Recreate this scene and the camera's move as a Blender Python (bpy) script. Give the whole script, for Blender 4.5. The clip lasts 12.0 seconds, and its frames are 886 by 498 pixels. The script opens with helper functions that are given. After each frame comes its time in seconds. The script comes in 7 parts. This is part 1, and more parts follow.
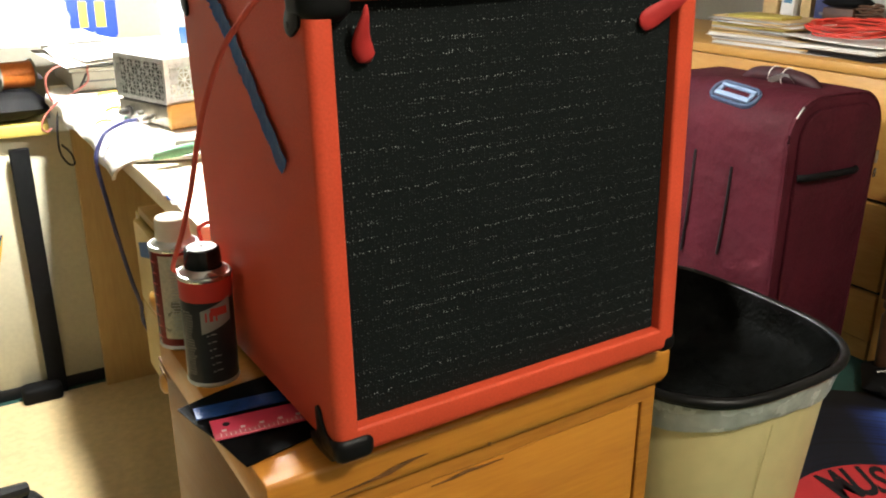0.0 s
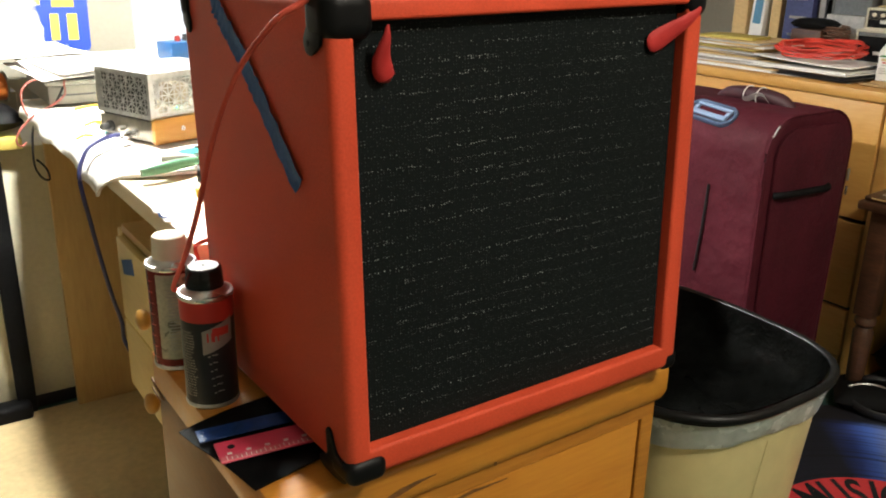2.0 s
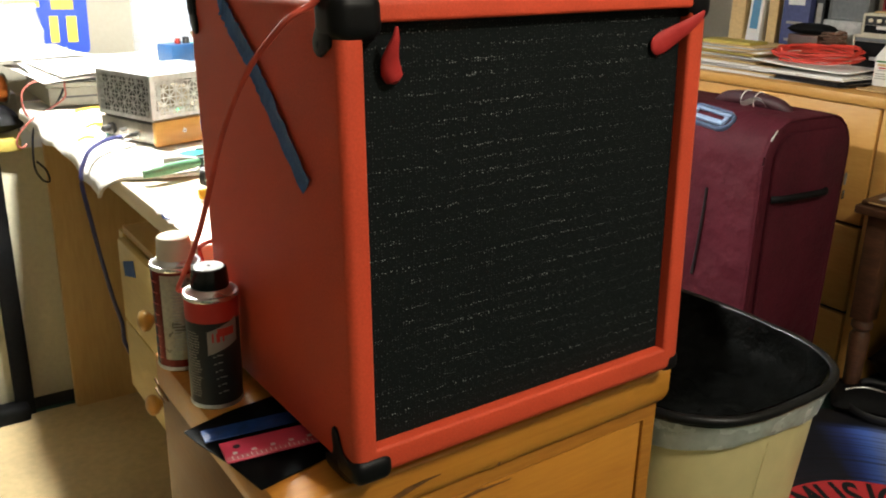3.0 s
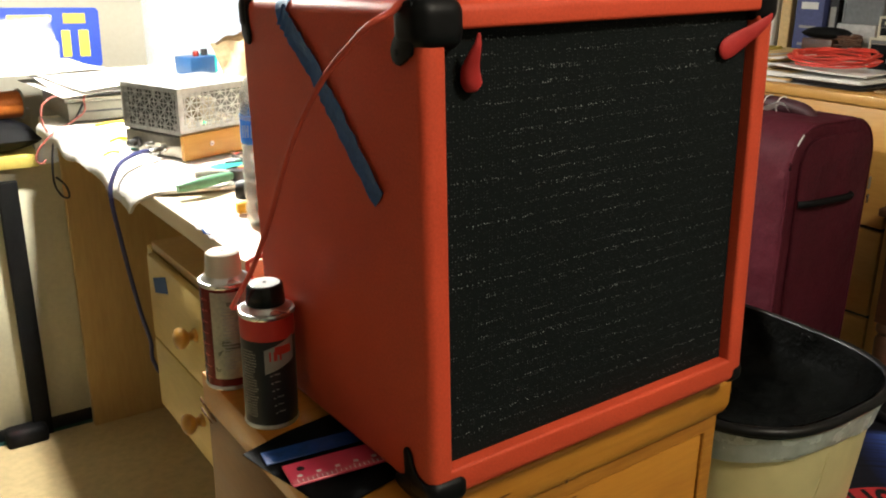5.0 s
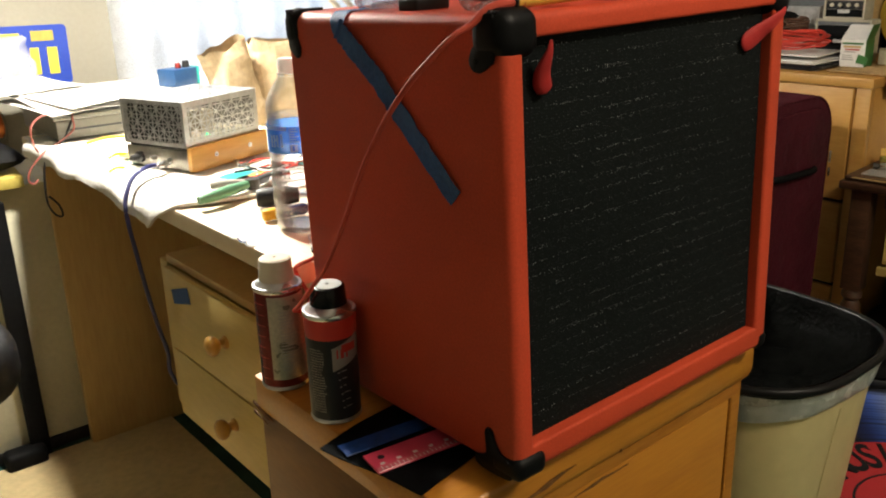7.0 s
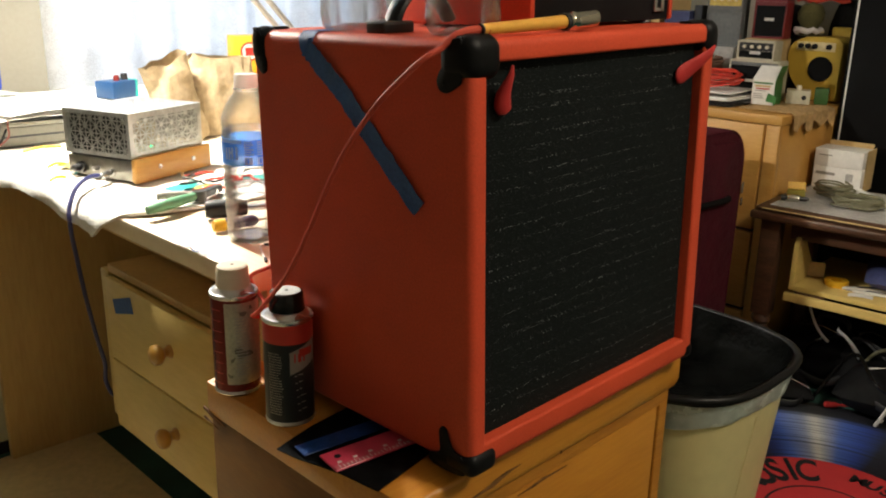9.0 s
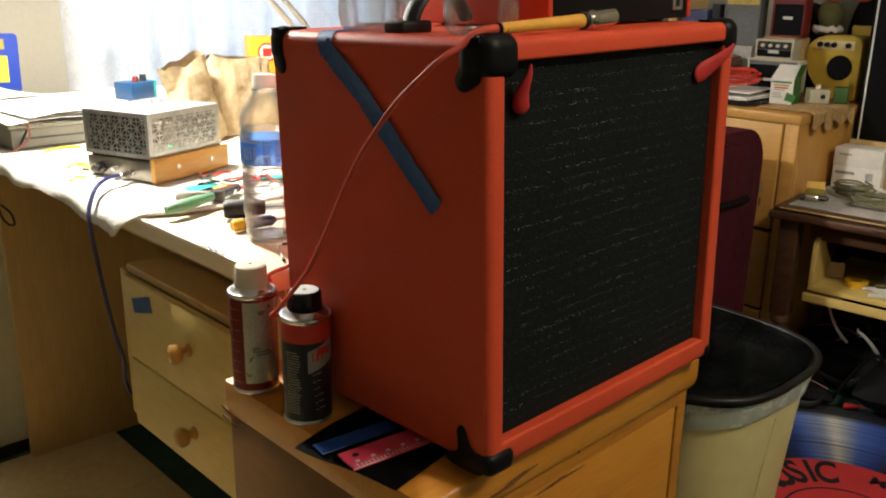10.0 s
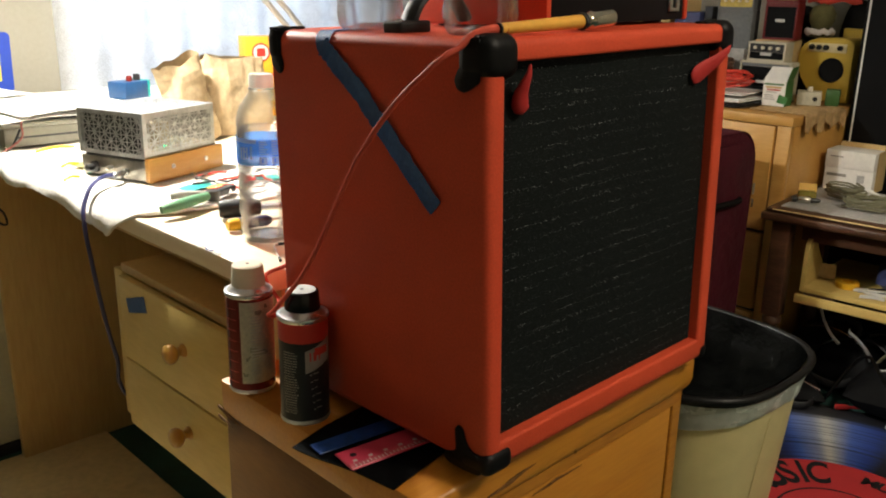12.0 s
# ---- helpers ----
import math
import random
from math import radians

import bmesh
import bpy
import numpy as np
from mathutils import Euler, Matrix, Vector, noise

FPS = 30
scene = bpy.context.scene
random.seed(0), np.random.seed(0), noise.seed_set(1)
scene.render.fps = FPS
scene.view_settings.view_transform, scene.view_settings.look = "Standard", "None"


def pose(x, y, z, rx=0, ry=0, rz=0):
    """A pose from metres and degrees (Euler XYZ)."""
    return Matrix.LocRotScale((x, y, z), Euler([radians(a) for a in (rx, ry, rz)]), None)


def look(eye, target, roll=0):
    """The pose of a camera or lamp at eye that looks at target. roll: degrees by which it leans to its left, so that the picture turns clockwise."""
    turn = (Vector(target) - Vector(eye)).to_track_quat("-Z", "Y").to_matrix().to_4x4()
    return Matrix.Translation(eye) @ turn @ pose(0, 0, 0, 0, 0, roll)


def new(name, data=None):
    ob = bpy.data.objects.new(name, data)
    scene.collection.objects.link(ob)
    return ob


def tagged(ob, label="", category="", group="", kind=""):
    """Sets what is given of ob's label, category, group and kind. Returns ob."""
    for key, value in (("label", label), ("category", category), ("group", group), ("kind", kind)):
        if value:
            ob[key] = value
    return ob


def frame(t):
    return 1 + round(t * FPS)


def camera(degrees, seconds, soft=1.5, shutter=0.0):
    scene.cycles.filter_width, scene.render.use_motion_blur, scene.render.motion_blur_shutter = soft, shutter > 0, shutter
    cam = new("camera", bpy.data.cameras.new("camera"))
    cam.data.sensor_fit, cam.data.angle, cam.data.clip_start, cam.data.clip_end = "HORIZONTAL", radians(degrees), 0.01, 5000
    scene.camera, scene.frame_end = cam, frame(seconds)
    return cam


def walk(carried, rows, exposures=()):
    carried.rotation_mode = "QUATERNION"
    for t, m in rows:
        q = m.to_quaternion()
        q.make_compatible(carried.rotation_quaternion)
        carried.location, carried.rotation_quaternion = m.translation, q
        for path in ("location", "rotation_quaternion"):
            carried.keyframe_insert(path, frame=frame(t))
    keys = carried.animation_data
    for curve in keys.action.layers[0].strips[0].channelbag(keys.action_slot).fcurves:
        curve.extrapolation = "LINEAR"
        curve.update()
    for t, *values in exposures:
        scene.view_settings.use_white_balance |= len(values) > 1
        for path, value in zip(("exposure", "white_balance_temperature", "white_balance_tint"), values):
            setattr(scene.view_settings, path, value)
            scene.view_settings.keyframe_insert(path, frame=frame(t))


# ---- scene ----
cam = camera(54.1, 12.0, soft=2.0)
PATH = [
    (0, (-0.019, -0.056, 1.102), (0.962, 1.544, 0.411), 0.2),
    (0.5, (-0.029, -0.049, 1.105), (0.973, 1.538, 0.413), 0.5),
    (1, (-0.041, -0.04, 1.103), (0.981, 1.535, 0.415), 0.8),
    (1.5, (-0.046, -0.032, 1.105), (0.995, 1.534, 0.425), 1.0),
    (2, (-0.055, -0.028, 1.105), (1.007, 1.533, 0.446), 1.1),
    (2.5, (-0.061, -0.026, 1.103), (1.01, 1.532, 0.449), 1.3),
    (4.3, (-0.09, -0.032, 1.105), (0.994, 1.525, 0.472), 1.2),
    (4.5, (-0.096, -0.018, 1.102), (0.994, 1.536, 0.47), 1.1),
    (5, (-0.109, 0.03, 1.098), (0.98, 1.585, 0.469), 0.6),
    (5.5, (-0.118, 0.065, 1.096), (0.983, 1.611, 0.468), 0.1),
    (6, (-0.138, 0.083, 1.101), (0.984, 1.612, 0.468), -0.9),
    (6.5, (-0.189, 0.083, 1.114), (0.963, 1.589, 0.475), -1.9),
    (7, (-0.229, 0.059, 1.114), (0.966, 1.53, 0.474), -1.7),
    (7.2, (-0.245, 0.049, 1.115), (0.988, 1.488, 0.475), -1.2),
    (9, (-0.294, 0.046, 1.115), (1.054, 1.402, 0.53), 1.2),
    (9.5, (-0.295, 0.046, 1.115), (1.052, 1.404, 0.53), 1.2),
    (10, (-0.296, 0.047, 1.114), (1.027, 1.429, 0.529), 0.9),
    (10.5, (-0.296, 0.05, 1.113), (1.033, 1.425, 0.528), 1.1),
    (11, (-0.302, 0.053, 1.113), (1.033, 1.422, 0.528), 1.2),
    (11.5, (-0.303, 0.054, 1.113), (1.031, 1.424, 0.528), 1.1),
    (12, (-0.302, 0.051, 1.113), (1.036, 1.419, 0.531), 1.2),
]
EXPOSURES = [(0, 0.88, 6000, 9), (2.5, 0.53, 6050, 9), (5.0, 0.40, 6200, 9), (6.0, 0.33, 6350, 9), (6.5, 0.07, 6450, 10), (12, 0.02, 6400, 10)]
walk(cam, [(t, look(eye, target, roll)) for t, eye, target, roll in PATH], EXPOSURES)

# ---- world and lights ----
world = bpy.data.worlds.new("sky")
scene.world = world
world.use_nodes = True
wn = world.node_tree.nodes
sky = wn.new("ShaderNodeTexSky")
sky.sky_type, sky.sun_disc, sky.sun_elevation, sky.sun_rotation = "NISHITA", False, radians(35), radians(160)
world.node_tree.links.new(sky.outputs[0], wn["Background"].inputs[0])
wn["Background"].inputs[1].default_value = 0.08


def lamp(name, kind, m, energy, colour, size=0.1, size_y=0.0, spread=180, spot=0):
    data = bpy.data.lights.new(name, kind)
    data.energy, data.color = energy, colour
    if kind == "AREA":
        data.size = size
        data.spread = radians(spread)
        if size_y:
            data.shape, data.size_y = "RECTANGLE", size_y
    elif kind == "SUN":
        data.angle = radians(size)
    else:
        data.shadow_soft_size = size
        if spot:
            data.spot_size, data.spot_blend = radians(spot), 0.35
    ob = new(name, data)
    ob.matrix_world = m
    return ob


# the work lamp over the desk, the ceiling light of the room, daylight at the window
lamp("desk_lamp_light", "POINT", pose(0.31, 1.64, 1.455), 95, (1.0, 0.94, 0.82), 0.04)
lamp("ceiling_light_bulb", "POINT", pose(0.75, -0.75, 2.28), 64, (1.0, 0.88, 0.70), 0.12)
lamp("window_light", "AREA", look((1.05, 2.66, 1.35), (1.05, 1.0, 1.2)), 4.6, (0.80, 0.89, 1.0), 1.0, 0.9)

# ---- materials ----
MATS = {}


def mat(name, col, rough=0.5, metal=0.0, var=0.15, scale=8.0, fine=90.0, bump=0.0, bscale=300.0, spec=0.5, trans=0.0, ior=1.45,
        stretch=(1, 1, 1), col2=None, rvar=0.1, coat=0.0, emit=None, estr=0.0, alpha=1.0, sub=0.0, pieces=0.0):
    if name in MATS:
        return MATS[name]
    m = bpy.data.materials.new(name)
    m.use_nodes = True
    nt = m.node_tree
    n, l = nt.nodes, nt.links
    p = n["Principled BSDF"]
    p.inputs["Roughness"].default_value, p.inputs["Metallic"].default_value = rough, metal
    p.inputs["Specular IOR Level"].default_value = spec
    p.inputs["IOR"].default_value = ior
    p.inputs["Transmission Weight"].default_value = trans
    p.inputs["Coat Weight"].default_value = coat
    p.inputs["Alpha"].default_value = alpha
    if sub:
        p.inputs["Subsurface Weight"].default_value = sub
        p.inputs["Subsurface Radius"].default_value = (0.01, 0.01, 0.01)
    if emit:
        p.inputs["Emission Color"].default_value = (*emit, 1)
        p.inputs["Emission Strength"].default_value = estr
    tc = n.new("ShaderNodeTexCoord")
    mp = n.new("ShaderNodeMapping")
    mp.inputs["Scale"].default_value = stretch
    l.new(tc.outputs["Object"], mp.inputs[0])
    big, small = n.new("ShaderNodeTexNoise"), n.new("ShaderNodeTexNoise")
    for t, sc, d in ((big, scale, 4), (small, fine, 6)):
        t.inputs["Scale"].default_value, t.inputs["Detail"].default_value = sc, d
        l.new(mp.outputs[0], t.inputs["Vector"])
    add = n.new("ShaderNodeMath")
    add.operation = "MULTIPLY_ADD"
    l.new(small.outputs[0], add.inputs[0])
    add.inputs[1].default_value = 0.5
    half = n.new("ShaderNodeMath")
    half.operation = "MULTIPLY"
    half.inputs[1].default_value = 0.5
    l.new(big.outputs[0], half.inputs[0])
    l.new(half.outputs[0], add.inputs[2])
    rng = n.new("ShaderNodeMapRange")
    rng.inputs[1].default_value, rng.inputs[2].default_value = 0.33, 0.67
    l.new(add.outputs[0], rng.inputs[0])
    mix = n.new("ShaderNodeMix")
    mix.data_type = "RGBA"
    c2 = col2 or tuple(c * (1 - 2 * var) for c in col)
    c1 = col if col2 else tuple(min(1, c * (1 + var)) for c in col)
    mix.inputs["A"].default_value, mix.inputs["B"].default_value = (*c2, 1), (*c1, 1)
    l.new(rng.outputs[0], mix.inputs["Factor"])
    out = mix.outputs["Result"]
    if pieces:
        oi, hsv, mr = n.new("ShaderNodeObjectInfo"), n.new("ShaderNodeHueSaturation"), n.new("ShaderNodeMapRange")
        mr.inputs[3].default_value, mr.inputs[4].default_value = 1 - pieces, 1 + pieces
        l.new(oi.outputs["Random"], mr.inputs[0])
        l.new(mr.outputs[0], hsv.inputs["Value"])
        l.new(out, hsv.inputs["Color"])
        out = hsv.outputs[0]
    l.new(out, p.inputs["Base Color"])
    rr = n.new("ShaderNodeMapRange")
    rr.inputs[3].default_value, rr.inputs[4].default_value = max(0.02, rough - rvar), min(1, rough + rvar)
    l.new(big.outputs[0], rr.inputs[0])
    l.new(rr.outputs[0], p.inputs["Roughness"])
    if bump:
        bt, bp = n.new("ShaderNodeTexNoise"), n.new("ShaderNodeBump")
        bt.inputs["Scale"].default_value, bt.inputs["Detail"].default_value = bscale, 3
        l.new(mp.outputs[0], bt.inputs["Vector"])
        bp.inputs["Strength"].default_value, bp.inputs["Distance"].default_value = bump, 0.002
        l.new(bt.outputs[0], bp.inputs["Height"])
        l.new(bp.outputs[0], p.inputs["Normal"])
    m.diffuse_color = (*col, 1)
    MATS[name] = m
    return m


red_tolex = mat("red_tolex", (0.57, 0.069, 0.028), 0.52, spec=0.27, var=0.10, scale=6, fine=400, bump=0.14, bscale=620)
black_plastic = mat("black_plastic", (0.010, 0.010, 0.010), 0.42, var=0.2, bump=0.1, bscale=500)
cap_black = mat("moulded_cap_black", (0.005, 0.005, 0.0055), 0.44, var=0.2, spec=0.17, bump=0.05, bscale=90)
chrome = mat("chrome", (0.74, 0.71, 0.62), 0.09, 1.0, var=0.05)
bag_black = mat("bag_black", (0.004, 0.004, 0.0045), 0.75, var=0.3, spec=0.2, bump=0.3, bscale=90)
gloss_black = mat("gloss_black", (0.006, 0.006, 0.006), 0.24, spec=0.4, var=0.2, bump=0.08, bscale=60)
drop_red = mat("drop_red", (0.42, 0.022, 0.020), 0.6, var=0.08)
blue_tape = mat("blue_painters_tape", (0.036, 0.100, 0.29), 0.7, var=0.16, scale=30, fine=260, bump=0.7, bscale=150)
honey_wood = mat("honey_wood", (0.49, 0.208, 0.025), 0.36, col2=(0.35, 0.126, 0.015), scale=4, fine=34, stretch=(0.7, 1, 7), coat=0.12, bump=0.06, bscale=40)
honey_wood_x = mat("honey_wood_along", (0.54, 0.232, 0.026), 0.36, col2=(0.42, 0.160, 0.017), scale=4, fine=26, stretch=(0.7, 7, 7), coat=0.12, bump=0.06, bscale=40)
pine_wood = mat("pine_wood", (0.60, 0.33, 0.085), 0.4, col2=(0.50, 0.25, 0.055), scale=3, fine=26, stretch=(6, 1, 6), coat=0.1, bump=0.05, bscale=40)
birch_wood = mat("birch_wood", (0.64, 0.475, 0.16), 0.42, col2=(0.54, 0.385, 0.115), scale=3, fine=24, stretch=(5, 1, 5), bump=0.04, bscale=40)
# birch paled for the desktop, so its colour carries the lamp's glare
desktop_lit = mat("desktop_wood_lit", (0.80, 0.70, 0.52), 0.42, col2=(0.74, 0.62, 0.42), scale=3, fine=24, stretch=(5, 1, 5), bump=0.03, bscale=40)
# darker copy of the honey wood, with the cabinet sides' shade in its colour
honey_shaded = mat("honey_wood_shaded", (0.20, 0.088, 0.019), 0.45, col2=(0.14, 0.056, 0.012), scale=4, fine=34, stretch=(0.7, 1, 7), bump=0.06, bscale=40)
desk_wood = mat("desk_wood", (0.58, 0.39, 0.15), 0.45, col2=(0.48, 0.305, 0.105), scale=3, fine=24, stretch=(6, 6, 0.8), bump=0.04, bscale=40)
dark_wood = mat("dark_wood", (0.115, 0.054, 0.027), 0.42, col2=(0.045, 0.020, 0.010), scale=7, fine=46, stretch=(6, 1, 6), coat=0.2)
mat_board = mat("floor_board", (0.64, 0.50, 0.27), 0.55, var=0.10, scale=3, fine=60, bump=0.05)
knob_wood = mat("knob_wood", (0.50, 0.265, 0.045), 0.28, var=0.12, coat=0.5)
gouge = mat("dark_gouge", (0.17, 0.072, 0.018), 0.7, var=0.3, scale=60)
steel = mat("steel", (0.62, 0.62, 0.62), 0.28, 1.0, var=0.08)
alu = mat("perforated_aluminium", (0.64, 0.65, 0.64), 0.40, 1.0, var=0.12, scale=30)
dark_metal = mat("dark_metal", (0.09, 0.09, 0.09), 0.4, 0.8)
cream_plastic = mat("cream_plastic", (0.61, 0.525, 0.255), 0.40, var=0.05, scale=4, fine=40)
cream_paint = mat("cream_paint", (0.62, 0.58, 0.42), 0.5, var=0.06, scale=3)
white_plastic = mat("white_plastic", (0.66, 0.60, 0.47), 0.5, spec=0.25, var=0.04)
clear_film = mat("bag_film", (0.62, 0.67, 0.63), 0.26, trans=0.3, ior=1.1, var=0.12, scale=30, bump=0.5, bscale=60)
clear_bag = mat("clear_bag_plastic", (0.58, 0.60, 0.62), 0.35, var=0.2, scale=20, alpha=0.34)
rim_black = mat("rolled_liner_black", (0.006, 0.006, 0.006), 0.42, spec=0.25, var=0.2, bump=0.35, bscale=50)
bin_liner = mat("bin_liner", (0.0026, 0.0028, 0.0026), 0.34, var=0.35, scale=30, spec=0.006, bump=1.0, bscale=120)
paper = mat("paper_white", (0.82, 0.80, 0.76), 0.7, var=0.05)
paper_grey = mat("paper_grey", (0.48, 0.47, 0.45), 0.7, var=0.15)
manila = mat("paper_manila", (0.62, 0.44, 0.20), 0.7, var=0.1)
yellow_paper = mat("paper_yellow", (0.48, 0.38, 0.08), 0.65, var=0.1)
kraft = mat("kraft_paper", (0.50, 0.39, 0.24), 0.8, var=0.16, scale=14, bump=0.8, bscale=34)
cloth_white = mat("cloth_white", (0.78, 0.76, 0.70), 0.95, var=0.10, scale=14, fine=160, bump=0.6, bscale=180)
cloth_tan = mat("cloth_tan", (0.50, 0.32, 0.14), 0.95, var=0.2, scale=18, bump=0.6, bscale=180)
carpet = mat("green_carpet", (0.026, 0.088, 0.072), 0.97, var=0.3, scale=10, fine=300, bump=0.8, bscale=420)
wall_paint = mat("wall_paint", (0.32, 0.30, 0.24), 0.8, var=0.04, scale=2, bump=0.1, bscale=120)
# lighter copy for the unseen west and south walls, added to bounce light
wall_bounce = mat("wall_paint_bounce", (0.58, 0.55, 0.47), 0.8, var=0.04, scale=2, bump=0.1, bscale=120)
ceiling_paint = mat("ceiling_paint", (0.75, 0.73, 0.68), 0.85, var=0.04, scale=2, bump=0.2, bscale=160)
burgundy = mat("burgundy_nylon", (0.066, 0.0080, 0.0155), 0.7, spec=0.2, var=0.22, scale=7, fine=260, bump=0.8, bscale=13)
next(q for q in burgundy.node_tree.nodes if q.type == "BUMP").inputs["Distance"].default_value = 0.016
burgundy_dark = mat("burgundy_trim", (0.034, 0.0055, 0.010), 0.6, var=0.2)
handle_blue = mat("grey_blue_plastic", (0.24, 0.33, 0.50), 0.38, var=0.08)
recess_rim = mat("recess_rim_plastic", (0.075, 0.11, 0.19), 0.35, var=0.1)
rubber = mat("black_rubber", (0.012, 0.012, 0.013), 0.55, var=0.2)
cable_red = mat("cable_red", (0.50, 0.075, 0.045), 0.62, spec=0.18, var=0.06)
cord_red = mat("cord_red", (0.62, 0.05, 0.03), 0.4, var=0.1)
cord_blue = mat("cord_blue", (0.020, 0.022, 0.085), 0.4, var=0.1)
cord_periwinkle = mat("cord_periwinkle", (0.030, 0.034, 0.120), 0.45, var=0.1)
cord_olive = mat("cord_olive", (0.20, 0.19, 0.11), 0.5, var=0.15)
cord_white = mat("cord_white", (0.75, 0.73, 0.68), 0.4, var=0.05)
plug_tan = mat("plug_tan", (0.70, 0.36, 0.055), 0.35, var=0.08)
leather = mat("black_leather", (0.015, 0.016, 0.018), 0.38, var=0.2, bump=0.3, bscale=260)
thread = mat("white_thread", (0.6, 0.6, 0.58), 0.8, var=0.05)
label_red = mat("label_red", (0.50, 0.035, 0.025), 0.35, var=0.05)
label_maroon = mat("label_maroon", (0.20, 0.025, 0.02), 0.24, 0.35, var=0.08)
label_black = mat("label_black", (0.016, 0.016, 0.018), 0.30, var=0.1)
label_white = mat("label_white", (0.66, 0.64, 0.60), 0.35, var=0.05)
label_grey = mat("label_grey", (0.30, 0.28, 0.25), 0.4, var=0.1)
plate_blue = mat("plate_blue", (0.03, 0.07, 0.42), 0.35, var=0.06)
plate_yellow = mat("plate_yellow", (0.80, 0.66, 0.08), 0.4, var=0.05)
ruler_pink = mat("ruler_pink", (0.56, 0.05, 0.10), 0.35, var=0.06)
ruler_edge = mat("ruler_clear_edge", (0.62, 0.16, 0.20), 0.25, var=0.1)
ruler_blue = mat("blue_strip", (0.010, 0.045, 0.19), 0.40, spec=0.25, var=0.25, scale=30, bump=0.8, bscale=60)
def clear_skin(name, tint, gloss_rough=0.05, share=0.75):
    """Thin clear plastic or water: see-through, with a gloss that grows at the rim."""
    m = bpy.data.materials.new(name)
    m.use_nodes = True
    n, l = m.node_tree.nodes, m.node_tree.links
    t, g, f, mx = n.new("ShaderNodeBsdfTransparent"), n.new("ShaderNodeBsdfGlossy"), n.new("ShaderNodeFresnel"), n.new("ShaderNodeMixShader")
    t.inputs[0].default_value = (*tint, 1)
    g.inputs["Roughness"].default_value = gloss_rough
    f.inputs[0].default_value = 1.45
    b, w = n.new("ShaderNodeBump"), n.new("ShaderNodeTexNoise")
    w.inputs["Scale"].default_value = 85
    b.inputs["Strength"].default_value, b.inputs["Distance"].default_value = 0.22, 0.003
    l.new(w.outputs[0], b.inputs["Height"])
    l.new(b.outputs[0], f.inputs["Normal"])
    l.new(b.outputs[0], g.inputs["Normal"])
    less = n.new("ShaderNodeMath")
    less.operation = "MULTIPLY"
    less.inputs[1].default_value = share
    l.new(f.outputs[0], less.inputs[0])
    l.new(less.outputs[0], mx.inputs[0])
    l.new(t.outputs[0], mx.inputs[1])
    l.new(g.outputs[0], mx.inputs[2])
    l.new(mx.outputs[0], n["Material Output"].inputs[0])
    return m


bottle_skin = clear_skin("bottle_skin", (0.988, 0.991, 0.994), 0.06, 0.55)
water_clear = clear_skin("clear_water", (0.970, 0.978, 0.988), 0.03, 0.9)
pet = mat("clear_bottle_plastic", (0.97, 0.985, 0.985), 0.03, trans=1.0, ior=1.30, var=0.0, rvar=0.01, bump=0.05, bscale=60)
mini_yellow = mat("yellow_panel", (0.60, 0.50, 0.27), 0.4, var=0.1, scale=30)
panel_tin = mat("printed_tin", (0.56, 0.52, 0.41), 0.30, 0.55, var=0.15, scale=30, fine=300)
glass = mat("window_glass", (1, 1, 1), 0.02, trans=1.0, ior=1.05, var=0.0, rvar=0.01)
green_grip = mat("green_grip", (0.14, 0.34, 0.19), 0.45, var=0.1)
orange_yellow = mat("yellow_plastic", (0.75, 0.42, 0.02), 0.4, var=0.06)
device_blue = mat("device_blue", (0.012, 0.052, 0.14), 0.4, var=0.08)
teal_tape = mat("teal_tape", (0.02, 0.36, 0.32), 0.5, var=0.08)
grey_case = mat("grey_case", (0.26, 0.25, 0.205), 0.5, var=0.08)
box_orange = mat("box_orange", (0.80, 0.38, 0.02), 0.5, var=0.05)
box_green = mat("box_green", (0.040, 0.17, 0.035), 0.45, var=0.06)
tweed = mat("tweed_yellow", (0.58, 0.40, 0.050), 0.7, var=0.15, fine=500, bump=0.3, bscale=500)
dark_red = mat("dark_red_vinyl", (0.17, 0.014, 0.014), 0.5, var=0.1)
mini_grey = mat("mini_amp_grey", (0.15, 0.16, 0.16), 0.6, var=0.12)
mini_cream = mat("mini_amp_cream", (0.52, 0.48, 0.36), 0.55, var=0.1)
mini_gold = mat("gold_panel", (0.50, 0.38, 0.10), 0.35, 0.5)
cloth_black = mat("black_cloth", (0.007, 0.007, 0.0075), 0.8, spec=0.15, var=0.3, fine=500, bump=0.3, bscale=600)
plush = mat("plush_olive", (0.10, 0.09, 0.03), 0.95, var=0.25, fine=300, bump=0.8, bscale=300)
plush_red = mat("plush_red", (0.55, 0.06, 0.03), 0.95, var=0.2, fine=300, bump=0.8, bscale=300)
plush_white = mat("plush_white", (0.55, 0.50, 0.48), 0.95, var=0.1, bump=0.8, bscale=300)
lace_mat = mat("lace", (0.85, 0.87, 0.90), 0.9, var=0.05)
led_green = mat("led_green", (0.05, 0.5, 0.2), 0.4, emit=(0.05, 0.9, 0.35), estr=3.0)
lamp_white = mat("lamp_white_enamel", (0.80, 0.80, 0.78), 0.3, var=0.04)
vinyl_red = mat("rug_red", (0.58, 0.035, 0.040), 0.85, var=0.10, scale=12, fine=300, bump=0.5, bscale=420)
rug_ink = mat("rug_black", (0.012, 0.012, 0.014), 0.9, var=0.2, fine=300)
book_navy = mat("book_navy", (0.06, 0.07, 0.18), 0.4, var=0.15)
book_blue = mat("book_blue", (0.10, 0.26, 0.42), 0.45, var=0.1)
